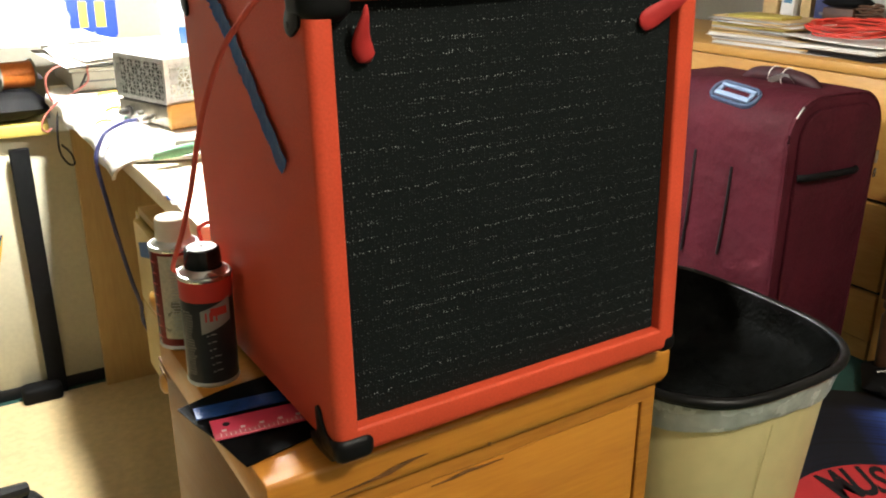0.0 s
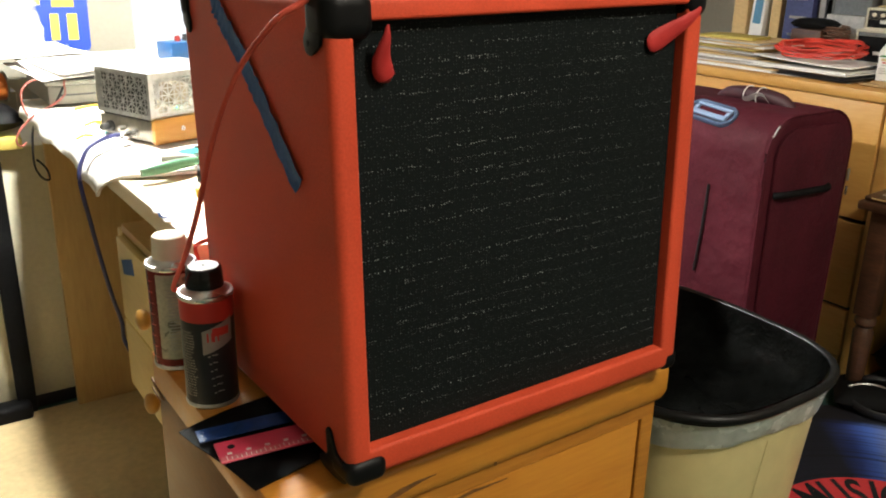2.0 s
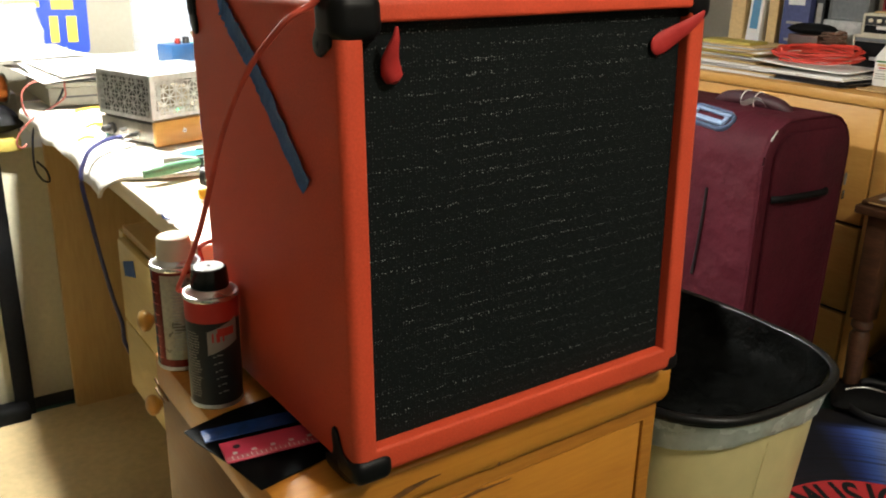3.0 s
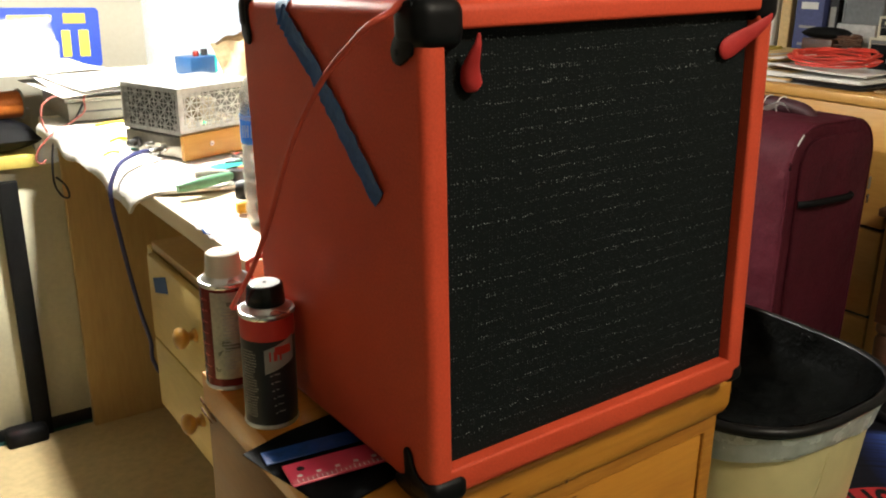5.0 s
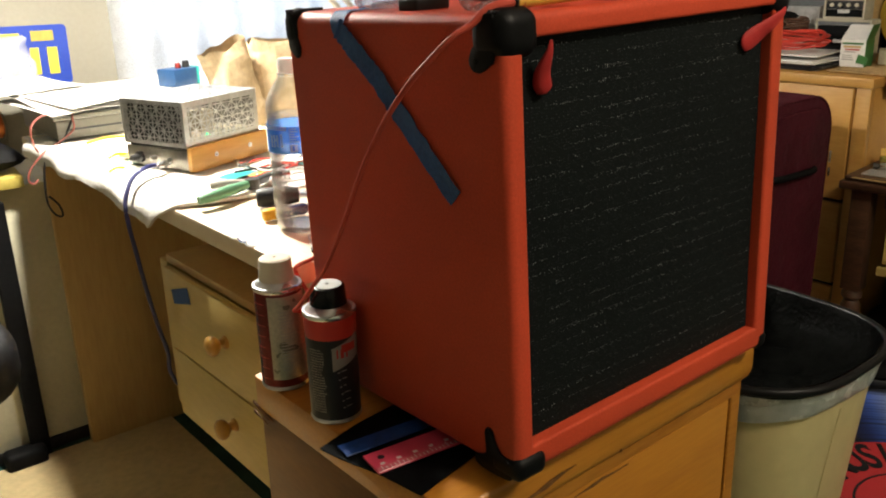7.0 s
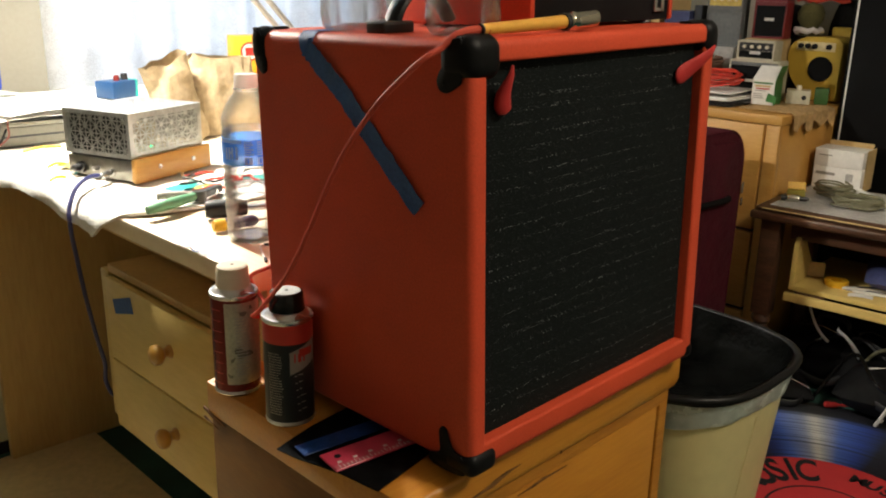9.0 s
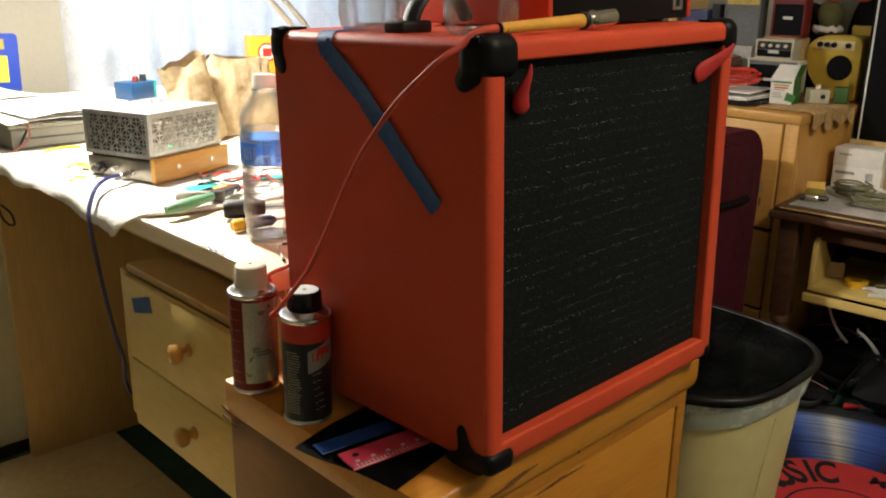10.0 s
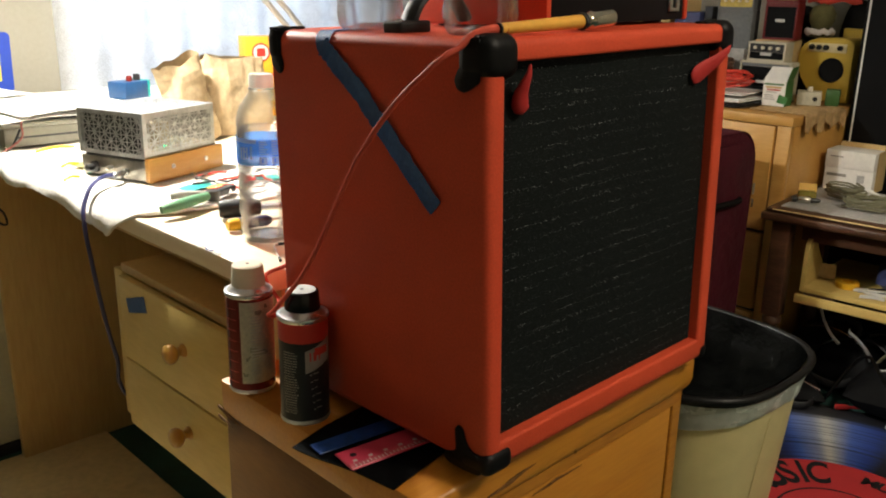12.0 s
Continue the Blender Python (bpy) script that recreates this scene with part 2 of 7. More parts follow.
foil = mat("foil_packet", (0.004, 0.0045, 0.005), 0.55, spec=0.04, var=0.3, scale=20, bump=0.7, bscale=26)


def grille_material():
    m = bpy.data.materials.new("black_grille_cloth")
    m.use_nodes = True
    n, l = m.node_tree.nodes, m.node_tree.links
    p = n["Principled BSDF"]
    tc, sep = n.new("ShaderNodeTexCoord"), n.new("ShaderNodeSeparateXYZ")
    l.new(tc.outputs["Object"], sep.inputs[0])

    def calc(op, a, b=None, c=None):
        q = n.new("ShaderNodeMath")
        q.operation = op
        for k, v in enumerate((a, b, c)):
            if v is None:
                continue
            if isinstance(v, (int, float)):
                q.inputs[k].default_value = v
            else:
                l.new(v, q.inputs[k])
        return q.outputs[0]

    wob = n.new("ShaderNodeTexNoise")
    wob.inputs["Scale"].default_value, wob.inputs["Detail"].default_value = 7, 1
    l.new(tc.outputs["Object"], wob.inputs["Vector"])
    zz = calc("MULTIPLY_ADD", wob.outputs[0], 0.006, sep.outputs["Z"])
    jit = n.new("ShaderNodeTexNoise")
    jit.inputs["Scale"].default_value = 170
    l.new(tc.outputs["Object"], jit.inputs["Vector"])
    zz = calc("MULTIPLY_ADD", jit.outputs[0], 0.0009, zz)
    row = calc("SINE", calc("MULTIPLY", zz, 2 * 3.14159 / 0.0122))
    rowm = n.new("ShaderNodeMapRange")
    rowm.inputs[1].default_value, rowm.inputs[2].default_value = 0.30, 0.95
    l.new(row, rowm.inputs[0])
    weave = calc("MULTIPLY", calc("SINE", calc("MULTIPLY", sep.outputs["X"], 2 * 3.14159 / 0.0023)),
                 calc("SINE", calc("MULTIPLY", zz, 2 * 3.14159 / 0.0027)))
    spark = n.new("ShaderNodeTexVoronoi")
    spark.voronoi_dimensions = "2D"
    spark.inputs["Scale"].default_value, spark.inputs["Randomness"].default_value = 350, 0.55
    flat = n.new("ShaderNodeCombineXYZ")
    l.new(sep.outputs["X"], flat.inputs[0])
    l.new(zz, flat.inputs[1])
    l.new(flat.outputs[0], spark.inputs["Vector"])
    dot = n.new("ShaderNodeMapRange")
    dot.inputs[1].default_value, dot.inputs[2].default_value, dot.inputs[3].default_value, dot.inputs[4].default_value = 0.10, 0.25, 1.0, 0.0
    l.new(spark.outputs["Distance"], dot.inputs[0])
    cell = n.new("ShaderNodeSeparateColor")
    l.new(spark.outputs["Color"], cell.inputs[0])
    patch = n.new("ShaderNodeTexNoise")
    patch.inputs["Scale"].default_value, patch.inputs["Detail"].default_value = 1.0, 4
    long_rows = n.new("ShaderNodeMapping")
    long_rows.inputs["Scale"].default_value = (11, 1, 46)
    l.new(tc.outputs["Object"], long_rows.inputs[0])
    l.new(long_rows.outputs[0], patch.inputs["Vector"])
    pm = n.new("ShaderNodeMapRange")
    pm.inputs[1].default_value, pm.inputs[2].default_value = 0.42, 0.64
    l.new(patch.outputs[0], pm.inputs[0])
    thread_lit = calc("MULTIPLY_ADD", calc("MULTIPLY", rowm.outputs[0], calc("MULTIPLY_ADD", pm.outputs[0], 0.95, 0.12)), 1.0, 0.09)
    amount = calc("MULTIPLY", calc("MULTIPLY", dot.outputs[0], calc("POWER", cell.outputs[0], 2.2)), thread_lit)
    mix = n.new("ShaderNodeMix")
    mix.data_type = "RGBA"
    mix.inputs["A"].default_value, mix.inputs["B"].default_value = (0.0068, 0.0086, 0.0085, 1), (0.44, 0.46, 0.45, 1)
    l.new(amount, mix.inputs["Factor"])
    l.new(mix.outputs["Result"], p.inputs["Base Color"])
    p.inputs["Roughness"].default_value = 0.6
    p.inputs["Specular IOR Level"].default_value = 0.06
    b = n.new("ShaderNodeBump")
    b.inputs["Strength"].default_value, b.inputs["Distance"].default_value = 0.12, 0.001
    l.new(calc("ADD", weave, calc("MULTIPLY", row, 0.35)), b.inputs["Height"])
    l.new(b.outputs[0], p.inputs["Normal"])
    return m


grille_cloth = grille_material()


def rug_record_material():
    """Black printed record with a blue and white sheen, as printed on the rug."""
    m = bpy.data.materials.new("rug_record_print")
    m.use_nodes = True
    n, l = m.node_tree.nodes, m.node_tree.links
    p = n["Principled BSDF"]
    p.inputs["Roughness"].default_value = 0.8
    tc = n.new("ShaderNodeTexCoord")
    sep = n.new("ShaderNodeSeparateXYZ")
    l.new(tc.outputs["Object"], sep.inputs[0])
    at = n.new("ShaderNodeMath")
    at.operation = "ARCTAN2"
    l.new(sep.outputs["Y"], at.inputs[0])
    l.new(sep.outputs["X"], at.inputs[1])
    ramp = n.new("ShaderNodeValToRGB")
    cr = ramp.color_ramp
    cr.elements[0].position, cr.elements[0].color = 0.0, (0.004, 0.005, 0.012, 1)
    cr.elements[1].position, cr.elements[1].color = 1.0, (0.004, 0.005, 0.012, 1)
    for pos, c in ((0.512, (0.005, 0.007, 0.018)), (0.530, (0.015, 0.045, 0.26)), (0.550, (0.05, 0.11, 0.42)), (0.564, (0.34, 0.36, 0.42)), (0.572, (0.62, 0.60, 0.52)),
                   (0.583, (0.22, 0.26, 0.40)), (0.606, (0.05, 0.12, 0.48)), (0.624, (0.012, 0.03, 0.17)), (0.645, (0.005, 0.007, 0.018))):
        e = cr.elements.new(pos)
        e.color = (*c, 1)
    mr = n.new("ShaderNodeMapRange")
    mr.inputs[1].default_value, mr.inputs[2].default_value = -3.14159, 3.14159
    l.new(at.outputs[0], mr.inputs[0])
    l.new(mr.outputs[0], ramp.inputs[0])
    ln = n.new("ShaderNodeVectorMath")
    ln.operation = "LENGTH"
    l.new(tc.outputs["Object"], ln.inputs[0])
    ms = n.new("ShaderNodeMath")
    ms.operation = "MULTIPLY"
    ms.inputs[1].default_value = 95
    l.new(ln.outputs["Value"], ms.inputs[0])
    gn = n.new("ShaderNodeTexNoise")
    gn.noise_dimensions = "1D"
    gn.inputs["Scale"].default_value = 1.0
    l.new(ms.outputs[0], gn.inputs["W"])
    gm = n.new("ShaderNodeMapRange")
    gm.inputs[1].default_value, gm.inputs[2].default_value, gm.inputs[3].default_value = 0.30, 0.50, 0.35
    l.new(gn.outputs[0], gm.inputs[0])
    fade, both = n.new("ShaderNodeMapRange"), n.new("ShaderNodeMath")
    fade.inputs[1].default_value, fade.inputs[2].default_value, fade.inputs[3].default_value, fade.inputs[4].default_value = 0.505, 0.53, 1.0, 0.03
    l.new(ln.outputs["Value"], fade.inputs[0])
    both.operation = "MULTIPLY"
    l.new(gm.outputs[0], both.inputs[0])
    l.new(fade.outputs[0], both.inputs[1])
    mix = n.new("ShaderNodeMix")
    mix.data_type, mix.blend_type = "RGBA", "MULTIPLY"
    mix.inputs["Factor"].default_value = 1
    l.new(ramp.outputs[0], mix.inputs["A"])
    l.new(both.outputs[0], mix.inputs["B"])
    l.new(mix.outputs["Result"], p.inputs["Base Color"])
    return m


rug_print = rug_record_material()


# ---- mesh helpers ----
def bx(x0, x1, y0, y1, z0, z1, bevel=0.0, seg=2):
    bm = bmesh.new()
    bmesh.ops.create_cube(bm, size=1)
    for v in bm.verts:
        v.co = Vector(((x0 + x1) / 2 + v.co.x * (x1 - x0), (y0 + y1) / 2 + v.co.y * (y1 - y0), (z0 + z1) / 2 + v.co.z * (z1 - z0)))
    if bevel:
        bmesh.ops.bevel(bm, geom=bm.edges[:], offset=bevel, segments=seg, profile=0.5, affect="EDGES")
    return bm


def lathe(profile, n=32, centre=(0, 0, 0)):
    bm = bmesh.new()
    rings = []
    for r, z in profile:
        if r < 1e-6:
            rings.append([bm.verts.new((centre[0], centre[1], centre[2] + z))])
        else:
            rings.append([bm.verts.new((centre[0] + r * math.cos(2 * math.pi * k / n), centre[1] + r * math.sin(2 * math.pi * k / n), centre[2] + z)) for k in range(n)])
    for a, b in zip(rings, rings[1:]):
        for k in range(n):
            q = [a[k % len(a)], a[(k + 1) % len(a)], b[(k + 1) % len(b)], b[k % len(b)]]
            q = [v for i, v in enumerate(q) if v not in q[:i]]
            if len(q) > 2:
                bm.faces.new(q)
    return bm


def smooth_path(pts, steps=8):
    pts = [Vector(p) for p in pts]
    out = []
    for i in range(len(pts) - 1):
        p0, p1, p2, p3 = pts[max(i - 1, 0)], pts[i], pts[i + 1], pts[min(i + 2, len(pts) - 1)]
        for k in range(steps):
            t = k / steps
            out.append(0.5 * (2 * p1 + (p2 - p0) * t + (2 * p0 - 5 * p1 + 4 * p2 - p3) * t * t + (3 * p1 - p0 - 3 * p2 + p3) * t ** 3))
    return out + [pts[-1]]


def tube(pts, r, n=8, steps=8, flat=1.0, bm=None, squash=None):
    """A round cord along smoothed points; r a radius or a function of 0..1."""
    bm = bm or bmesh.new()
    path = smooth_path(pts, steps) if steps else [Vector(p) for p in pts]
    rings, ref = [], Vector((0, 0, 1))
    for i, p in enumerate(path):
        d = (path[min(i + 1, len(path) - 1)] - path[max(i - 1, 0)]).normalized()
        side = squash.copy() - d * squash.dot(d) if squash else d.cross(ref)
        if side.length < 1e-3:
            side = d.cross(Vector((1, 0, 0)))
        side.normalize()
        up = side.cross(d).normalized()
        rr = r(i / (len(path) - 1)) if callable(r) else r
        rings.append([bm.verts.new(p + side * (rr * flat * math.cos(2 * math.pi * k / n)) + up * (rr * math.sin(2 * math.pi * k / n))) for k in range(n)])
    for a, b in zip(rings, rings[1:]):
        for k in range(n):
            bm.faces.new((a[k], a[(k + 1) % n], b[(k + 1) % n], b[k]))
    bm.faces.new(rings[0][::-1])
    bm.faces.new(rings[-1])
    return bm


def prism(outline, depth, bevel=0.0, seg=2):
    """A flat outline (x, y), extruded along z from 0 to depth."""
    bm = bmesh.new()
    f = bm.faces.new([bm.verts.new((x, y, 0)) for x, y in outline])
    r = bmesh.ops.extrude_face_region(bm, geom=[f])
    for v in r["geom"]:
        if isinstance(v, bmesh.types.BMVert):
            v.co.z += depth
    bmesh.ops.recalc_face_normals(bm, faces=bm.faces[:])
    if bevel:
        sharp = [e for e in bm.edges if abs(e.verts[0].co.z - e.verts[1].co.z) < 1e-6]
        bmesh.ops.bevel(bm, geom=sharp, offset=bevel, segments=seg, profile=0.5, affect="EDGES")
    return bm


def round_rect(x0, x1, y0, y1, r, n=6):
    out = []
    for cx, cy, a in ((x1 - r, y1 - r, 0), (x0 + r, y1 - r, 90), (x0 + r, y0 + r, 180), (x1 - r, y0 + r, 270)):
        for k in range(n + 1):
            t = radians(a + 90 * k / n)
            out.append((cx + r * math.cos(t), cy + r * math.sin(t)))
    return out


def turned(bm, m):
    bm.transform(m)
    return bm


def joined(*bms):
    out = bmesh.new()
    for b in bms:
        me = bpy.data.meshes.new("tmp")
        b.to_mesh(me)
        out.from_mesh(me)
        bpy.data.meshes.remove(me)
        b.free()
    return out


def grid(nx, ny, fn):
    """A sheet of nx by ny cells; fn(u, v) gives the place."""
    bm = bmesh.new()
    vs = [[bm.verts.new(fn(i / nx, j / ny)) for j in range(ny + 1)] for i in range(nx + 1)]
    for i in range(nx):
        for j in range(ny):
            bm.faces.new((vs[i][j], vs[i + 1][j], vs[i + 1][j + 1], vs[i][j + 1]))
    return bm


def thick(bm, t):
    """Gives a sheet its thickness, to both sides, with a closed edge."""
    bm.normal_update()
    old, border = bm.faces[:], [e for e in bm.edges if e.is_boundary]
    low = {v: bm.verts.new(v.co - v.normal * t) for v in bm.verts[:]}
    for f in old:
        bm.faces.new([low[v] for v in reversed(f.verts)])
    for e in border:
        a, b = e.verts
        bm.faces.new((a, b, low[b], low[a]))
    return bm


def ring_frame(x0, x1, z0, z1, w_side, w_top, w_bottom, y0, y1, round_=0.004):
    """An upright rectangular frame in one piece, its face towards -y."""
    bm = bmesh.new()
    loops = []
    for inset, y in ((0, y1), (0, y0 + round_), (round_, y0)):
        loops.append([bm.verts.new((x, y, z)) for x, z in ((x0 + inset, z0 + inset), (x1 - inset, z0 + inset), (x1 - inset, z1 - inset), (x0 + inset, z1 - inset))])
    for inset, y in ((round_, y0), (0, y0 + round_), (0, y1)):
        loops.append([bm.verts.new((x, y, z)) for x, z in ((x0 + w_side - inset, z0 + w_bottom - inset), (x1 - w_side + inset, z0 + w_bottom - inset), (x1 - w_side + inset, z1 - w_top + inset), (x0 + w_side - inset, z1 - w_top + inset))])
    loops.append(loops[0])
    for a, b in zip(loops, loops[1:]):
        for k in range(4):
            bm.faces.new((a[k], a[(k + 1) % 4], b[(k + 1) % 4], b[k]))
    return bm


def mesh_object(name, bm, material, smooth=35):
    bmesh.ops.recalc_face_normals(bm, faces=bm.faces[:])
    me = bpy.data.meshes.new(name)
    bm.to_mesh(me)
    bm.free()
    me.materials.append(material)
    if smooth:
        me.shade_smooth()
        me.set_sharp_from_angle(angle=radians(smooth))
    return new(name, me)


def part(name, bm, material, parent, label="", smooth=35):
    ob = mesh_object(name, bm, material, smooth)
    ob.parent = parent
    return tagged(ob, label)


def thing(name, m, label, category, group=""):
    ob = new(name)
    ob.empty_display_size = 0.05
    ob.matrix_world = m
    return tagged(ob, label, category, group)


def solo(name, bm, material, m, label, category, group="", kind="", smooth=35):
    ob = mesh_object(name, bm, material, smooth)
    ob.matrix_world = m
    return tagged(ob, label, category, group, kind)


def structure(name, bm, material, label, category):
    return solo(name, bm, material, Matrix(), label, category, kind="structure")


# ---- the room ----
WX0, WX1, WY0, WY1, CEIL = -2.8, 2.72, -2.4, 2.49, 2.45
structure("floor", bx(WX0 - 0.1, WX1 + 0.1, WY0 - 0.1, WY1 + 0.1, -0.08, 0.0), carpet, "dark green low-pile carpet over the whole room", "floor")
structure("ceiling", bx(WX0 - 0.1, WX1 + 0.1, WY0 - 0.1, WY1 + 0.1, CEIL, CEIL + 0.08), ceiling_paint, "plain off-white painted ceiling", "ceiling")
structure("wall_south", bx(WX0 - 0.1, WX1 + 0.1, WY0 - 0.1, WY0, 0, CEIL), wall_bounce, "unseen cream wall, paint lightened to bounce light", "wall")
structure("wall_west", bx(WX0 - 0.1, WX0, WY0, WY1, 0, CEIL), wall_bounce, "unseen cream wall, paint lightened to bounce light", "wall")
structure("wall_east", bx(WX1, WX1 + 0.1, WY0, WY1, 0, CEIL), wall_paint, "unseen cream wall, paint lightened to bounce light behind the dresser", "wall")
# the window wall, with an opening
OX0, OX1, OZ0, OZ1 = 0.66, 1.75, 0.80, 1.95
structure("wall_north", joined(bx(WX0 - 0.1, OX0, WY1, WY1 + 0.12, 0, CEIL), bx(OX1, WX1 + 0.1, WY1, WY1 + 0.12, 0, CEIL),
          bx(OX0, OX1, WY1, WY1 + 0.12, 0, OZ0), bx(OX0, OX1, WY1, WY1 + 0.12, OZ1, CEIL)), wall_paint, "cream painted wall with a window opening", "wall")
win = thing("window_1", pose(0, 0, 0), "white framed window behind a lace curtain", "window")
win["kind"] = "structure"
for a in ((OX0, OX0 + 0.04, OZ0, OZ1), (OX1 - 0.04, OX1, OZ0, OZ1), (OX0 + 0.04, OX1 - 0.04, OZ0, OZ0 + 0.04), (OX0 + 0.04, OX1 - 0.04, OZ1 - 0.04, OZ1), (1.205, 1.245, OZ0 + 0.04, OZ1 - 0.04)):
    part("window_frame", bx(a[0], a[1], WY1 + 0.05, WY1 + 0.09, a[2], a[3], 0.004), lamp_white, win)
for a in ((OX0 + 0.04, 1.205), (1.245, OX1 - 0.04)):
    pane = part("pane", bx(a[0], a[1], WY1 + 0.066, WY1 + 0.072, OZ0 + 0.04, OZ1 - 0.04), glass, win)
    pane.visible_shadow = False
part("window_sill", bx(OX0 - 0.04, OX1 + 0.04, WY1 - 0.05, WY1 + 0.05, OZ0 - 0.03, OZ0 - 0.002, 0.005), lamp_white, win)


def lace_curtain():
    """A gathered net curtain."""
    return grid(150, 40, lambda u, v: (0.60 + 1.24 * u, WY1 - 0.040 + 0.014 * math.sin(u * 62) + 0.006 * math.sin(u * 23 + v * 3), 0.82 + 1.2 * v))


net = lace_mat.node_tree
nn, nl = net.nodes, net.links
tr, tp = nn.new("ShaderNodeBsdfTranslucent"), nn.new("ShaderNodeBsdfTransparent")
m1, m2 = nn.new("ShaderNodeMixShader"), nn.new("ShaderNodeMixShader")
tr.inputs[0].default_value = (0.80, 0.86, 0.95, 1)
m1.inputs[0].default_value = 0.55
ltc = nn.new("ShaderNodeTexCoord")
flower, petal, mesh_n = nn.new("ShaderNodeTexVoronoi"), nn.new("ShaderNodeTexVoronoi"), nn.new("ShaderNodeTexNoise")
flower.inputs["Scale"].default_value = 22
petal.feature, petal.inputs["Scale"].default_value = "DISTANCE_TO_EDGE", 150
mesh_n.inputs["Scale"].default_value, mesh_n.inputs["Detail"].default_value = 14, 5
for q in (flower, petal, mesh_n):
    nl.new(ltc.outputs["Object"], q.inputs["Vector"])
bloom, thin, hole = nn.new("ShaderNodeMapRange"), nn.new("ShaderNodeMapRange"), nn.new("ShaderNodeMath")
bloom.inputs[1].default_value, bloom.inputs[2].default_value, bloom.inputs[3].default_value, bloom.inputs[4].default_value = 0.26, 0.50, 0.05, 0.20
nl.new(flower.outputs["Distance"], bloom.inputs[0])
thin.inputs[1].default_value, thin.inputs[2].default_value, thin.inputs[3].default_value = 0.04, 0.16, 0.1
nl.new(petal.outputs["Distance"], thin.inputs[0])
hole.operation = "MULTIPLY"
nl.new(bloom.outputs[0], hole.inputs[0])
nl.new(thin.outputs[0], hole.inputs[1])
nl.new(hole.outputs[0], m2.inputs[0])
nl.new(nn["Principled BSDF"].outputs[0], m1.inputs[1])
nl.new(tr.outputs[0], m1.inputs[2])
nl.new(m1.outputs[0], m2.inputs[1])
nl.new(tp.outputs[0], m2.inputs[2])
nl.new(m2.outputs[0], nn["Material Output"].inputs[0])
solo("lace_curtain", lace_curtain(), lace_mat, pose(0, 0, 0), "white floral lace curtain hanging over the bright window", "curtain")

ceil_lamp = thing("ceiling_light", pose(0.75, -0.75, CEIL), "round white ceiling light", "lamp")
part("base", lathe([(0, 0), (0.11, 0), (0.11, -0.03), (0.10, -0.035), (0, -0.035)], 32), lamp_white, ceil_lamp)

# hard board lying on the carpet under the desk
solo("floor_mat", prism(round_rect(-1.15, 0.474, 0.35, 2.085, 0.02), 0.006, 0.001, 1), mat_board, pose(0, 0, 0.001),
     "tan hardboard chair mat lying on the green carpet", "floor mat")

# round rug printed like a record
RC = (1.472, 0.615)
rug = thing("rug", pose(RC[0], RC[1], 0.001), "round rug printed as a black record with a red label", "rug")
part("rug_face", lathe([(0, 0), (0.60, 0), (0.604, 0.004), (0.598, 0.008), (0, 0.008)], 96), rug_print, rug)
part("red_label", lathe([(0, 0.008), (0.262, 0.008), (0.262, 0.010), (0, 0.010)], 72), vinyl_red, rug, "red printed centre label")
part("label_ring", lathe([(0.128, 0.010), (0.131, 0.0106), (0.134, 0.010)], 72), rug_ink, rug)
part("spindle_dot", lathe([(0, 0.010), (0.035, 0.010), (0.035, 0.0108), (0, 0.0108)], 24), paper, rug)


def lettering(text, size, loc, rot, parent, material, extrude=0.0004):
    cu = bpy.data.curves.new("lettering", "FONT")
    cu.body, cu.size, cu.extrude, cu.align_x, cu.align_y = text, size, extrude, "CENTER", "CENTER"
    cu.materials.append(material)
    ob = new("lettering", cu)
    ob.parent = parent
    ob.matrix_basis = pose(*loc, *rot)
    return ob


for k, ch in enumerate("MUSIC"):
    a = radians((86, 70.5, 57.5, 47, 36.5)[k])
    o = lettering(ch, 0.135, (0.198 * math.cos(a), 0.198 * math.sin(a), 0.0112), (0, 0, math.degrees(a) - 90), rug, rug_ink)
    o.data.offset, o.data.shear = 0.003, 0.2
    o.matrix_basis = o.matrix_basis @ Matrix.Diagonal((0.58, 1, 1, 1))
for k, ch in enumerate("MUSIC"):
    a = radians(3 - 9 * k)
    o = lettering(ch, 0.05, (0.21 * math.cos(a), 0.21 * math.sin(a), 0.0112), (0, 0, math.degrees(a) - 90), rug, rug_ink)
    o.data.offset = 0.0015

# ---- the guitar amplifier ----
CX0, CX1, CY0, CY1, CT = 0.186, 0.661, 0.586, 0.932, 0.645     # the cabinet that carries it
SETTLE = 0.021
AX0, AY0, AZ0 = 0.2410, 0.5405, 0.6650
AW, AD, AH = 0.4045, 0.3255, 0.4065
LEAN, ROLL = 1.4, 1.0     # the cabinet leans back and stands higher on its far side, in degrees
AMP = pose(AX0, AY0, AZ0, -LEAN, -ROLL, 0)


def amp_top(x, y):
    """Height of the amplifier's top at a place."""
    lx, ly = x - AX0, y - AY0
    for _ in range(4):
        p = AMP @ Vector((lx, ly, AH))
        lx, ly = lx + x - p.x, ly + y - p.y
    return p.z - 0.0002


amp = thing("guitar_amplifier", AMP, "red vinyl covered guitar amplifier cabinet with a black grille", "amplifier")


LIP_L, LIP_R, LIP_T, LIP_B = 0.0215, 0.0245, 0.0205, 0.0275


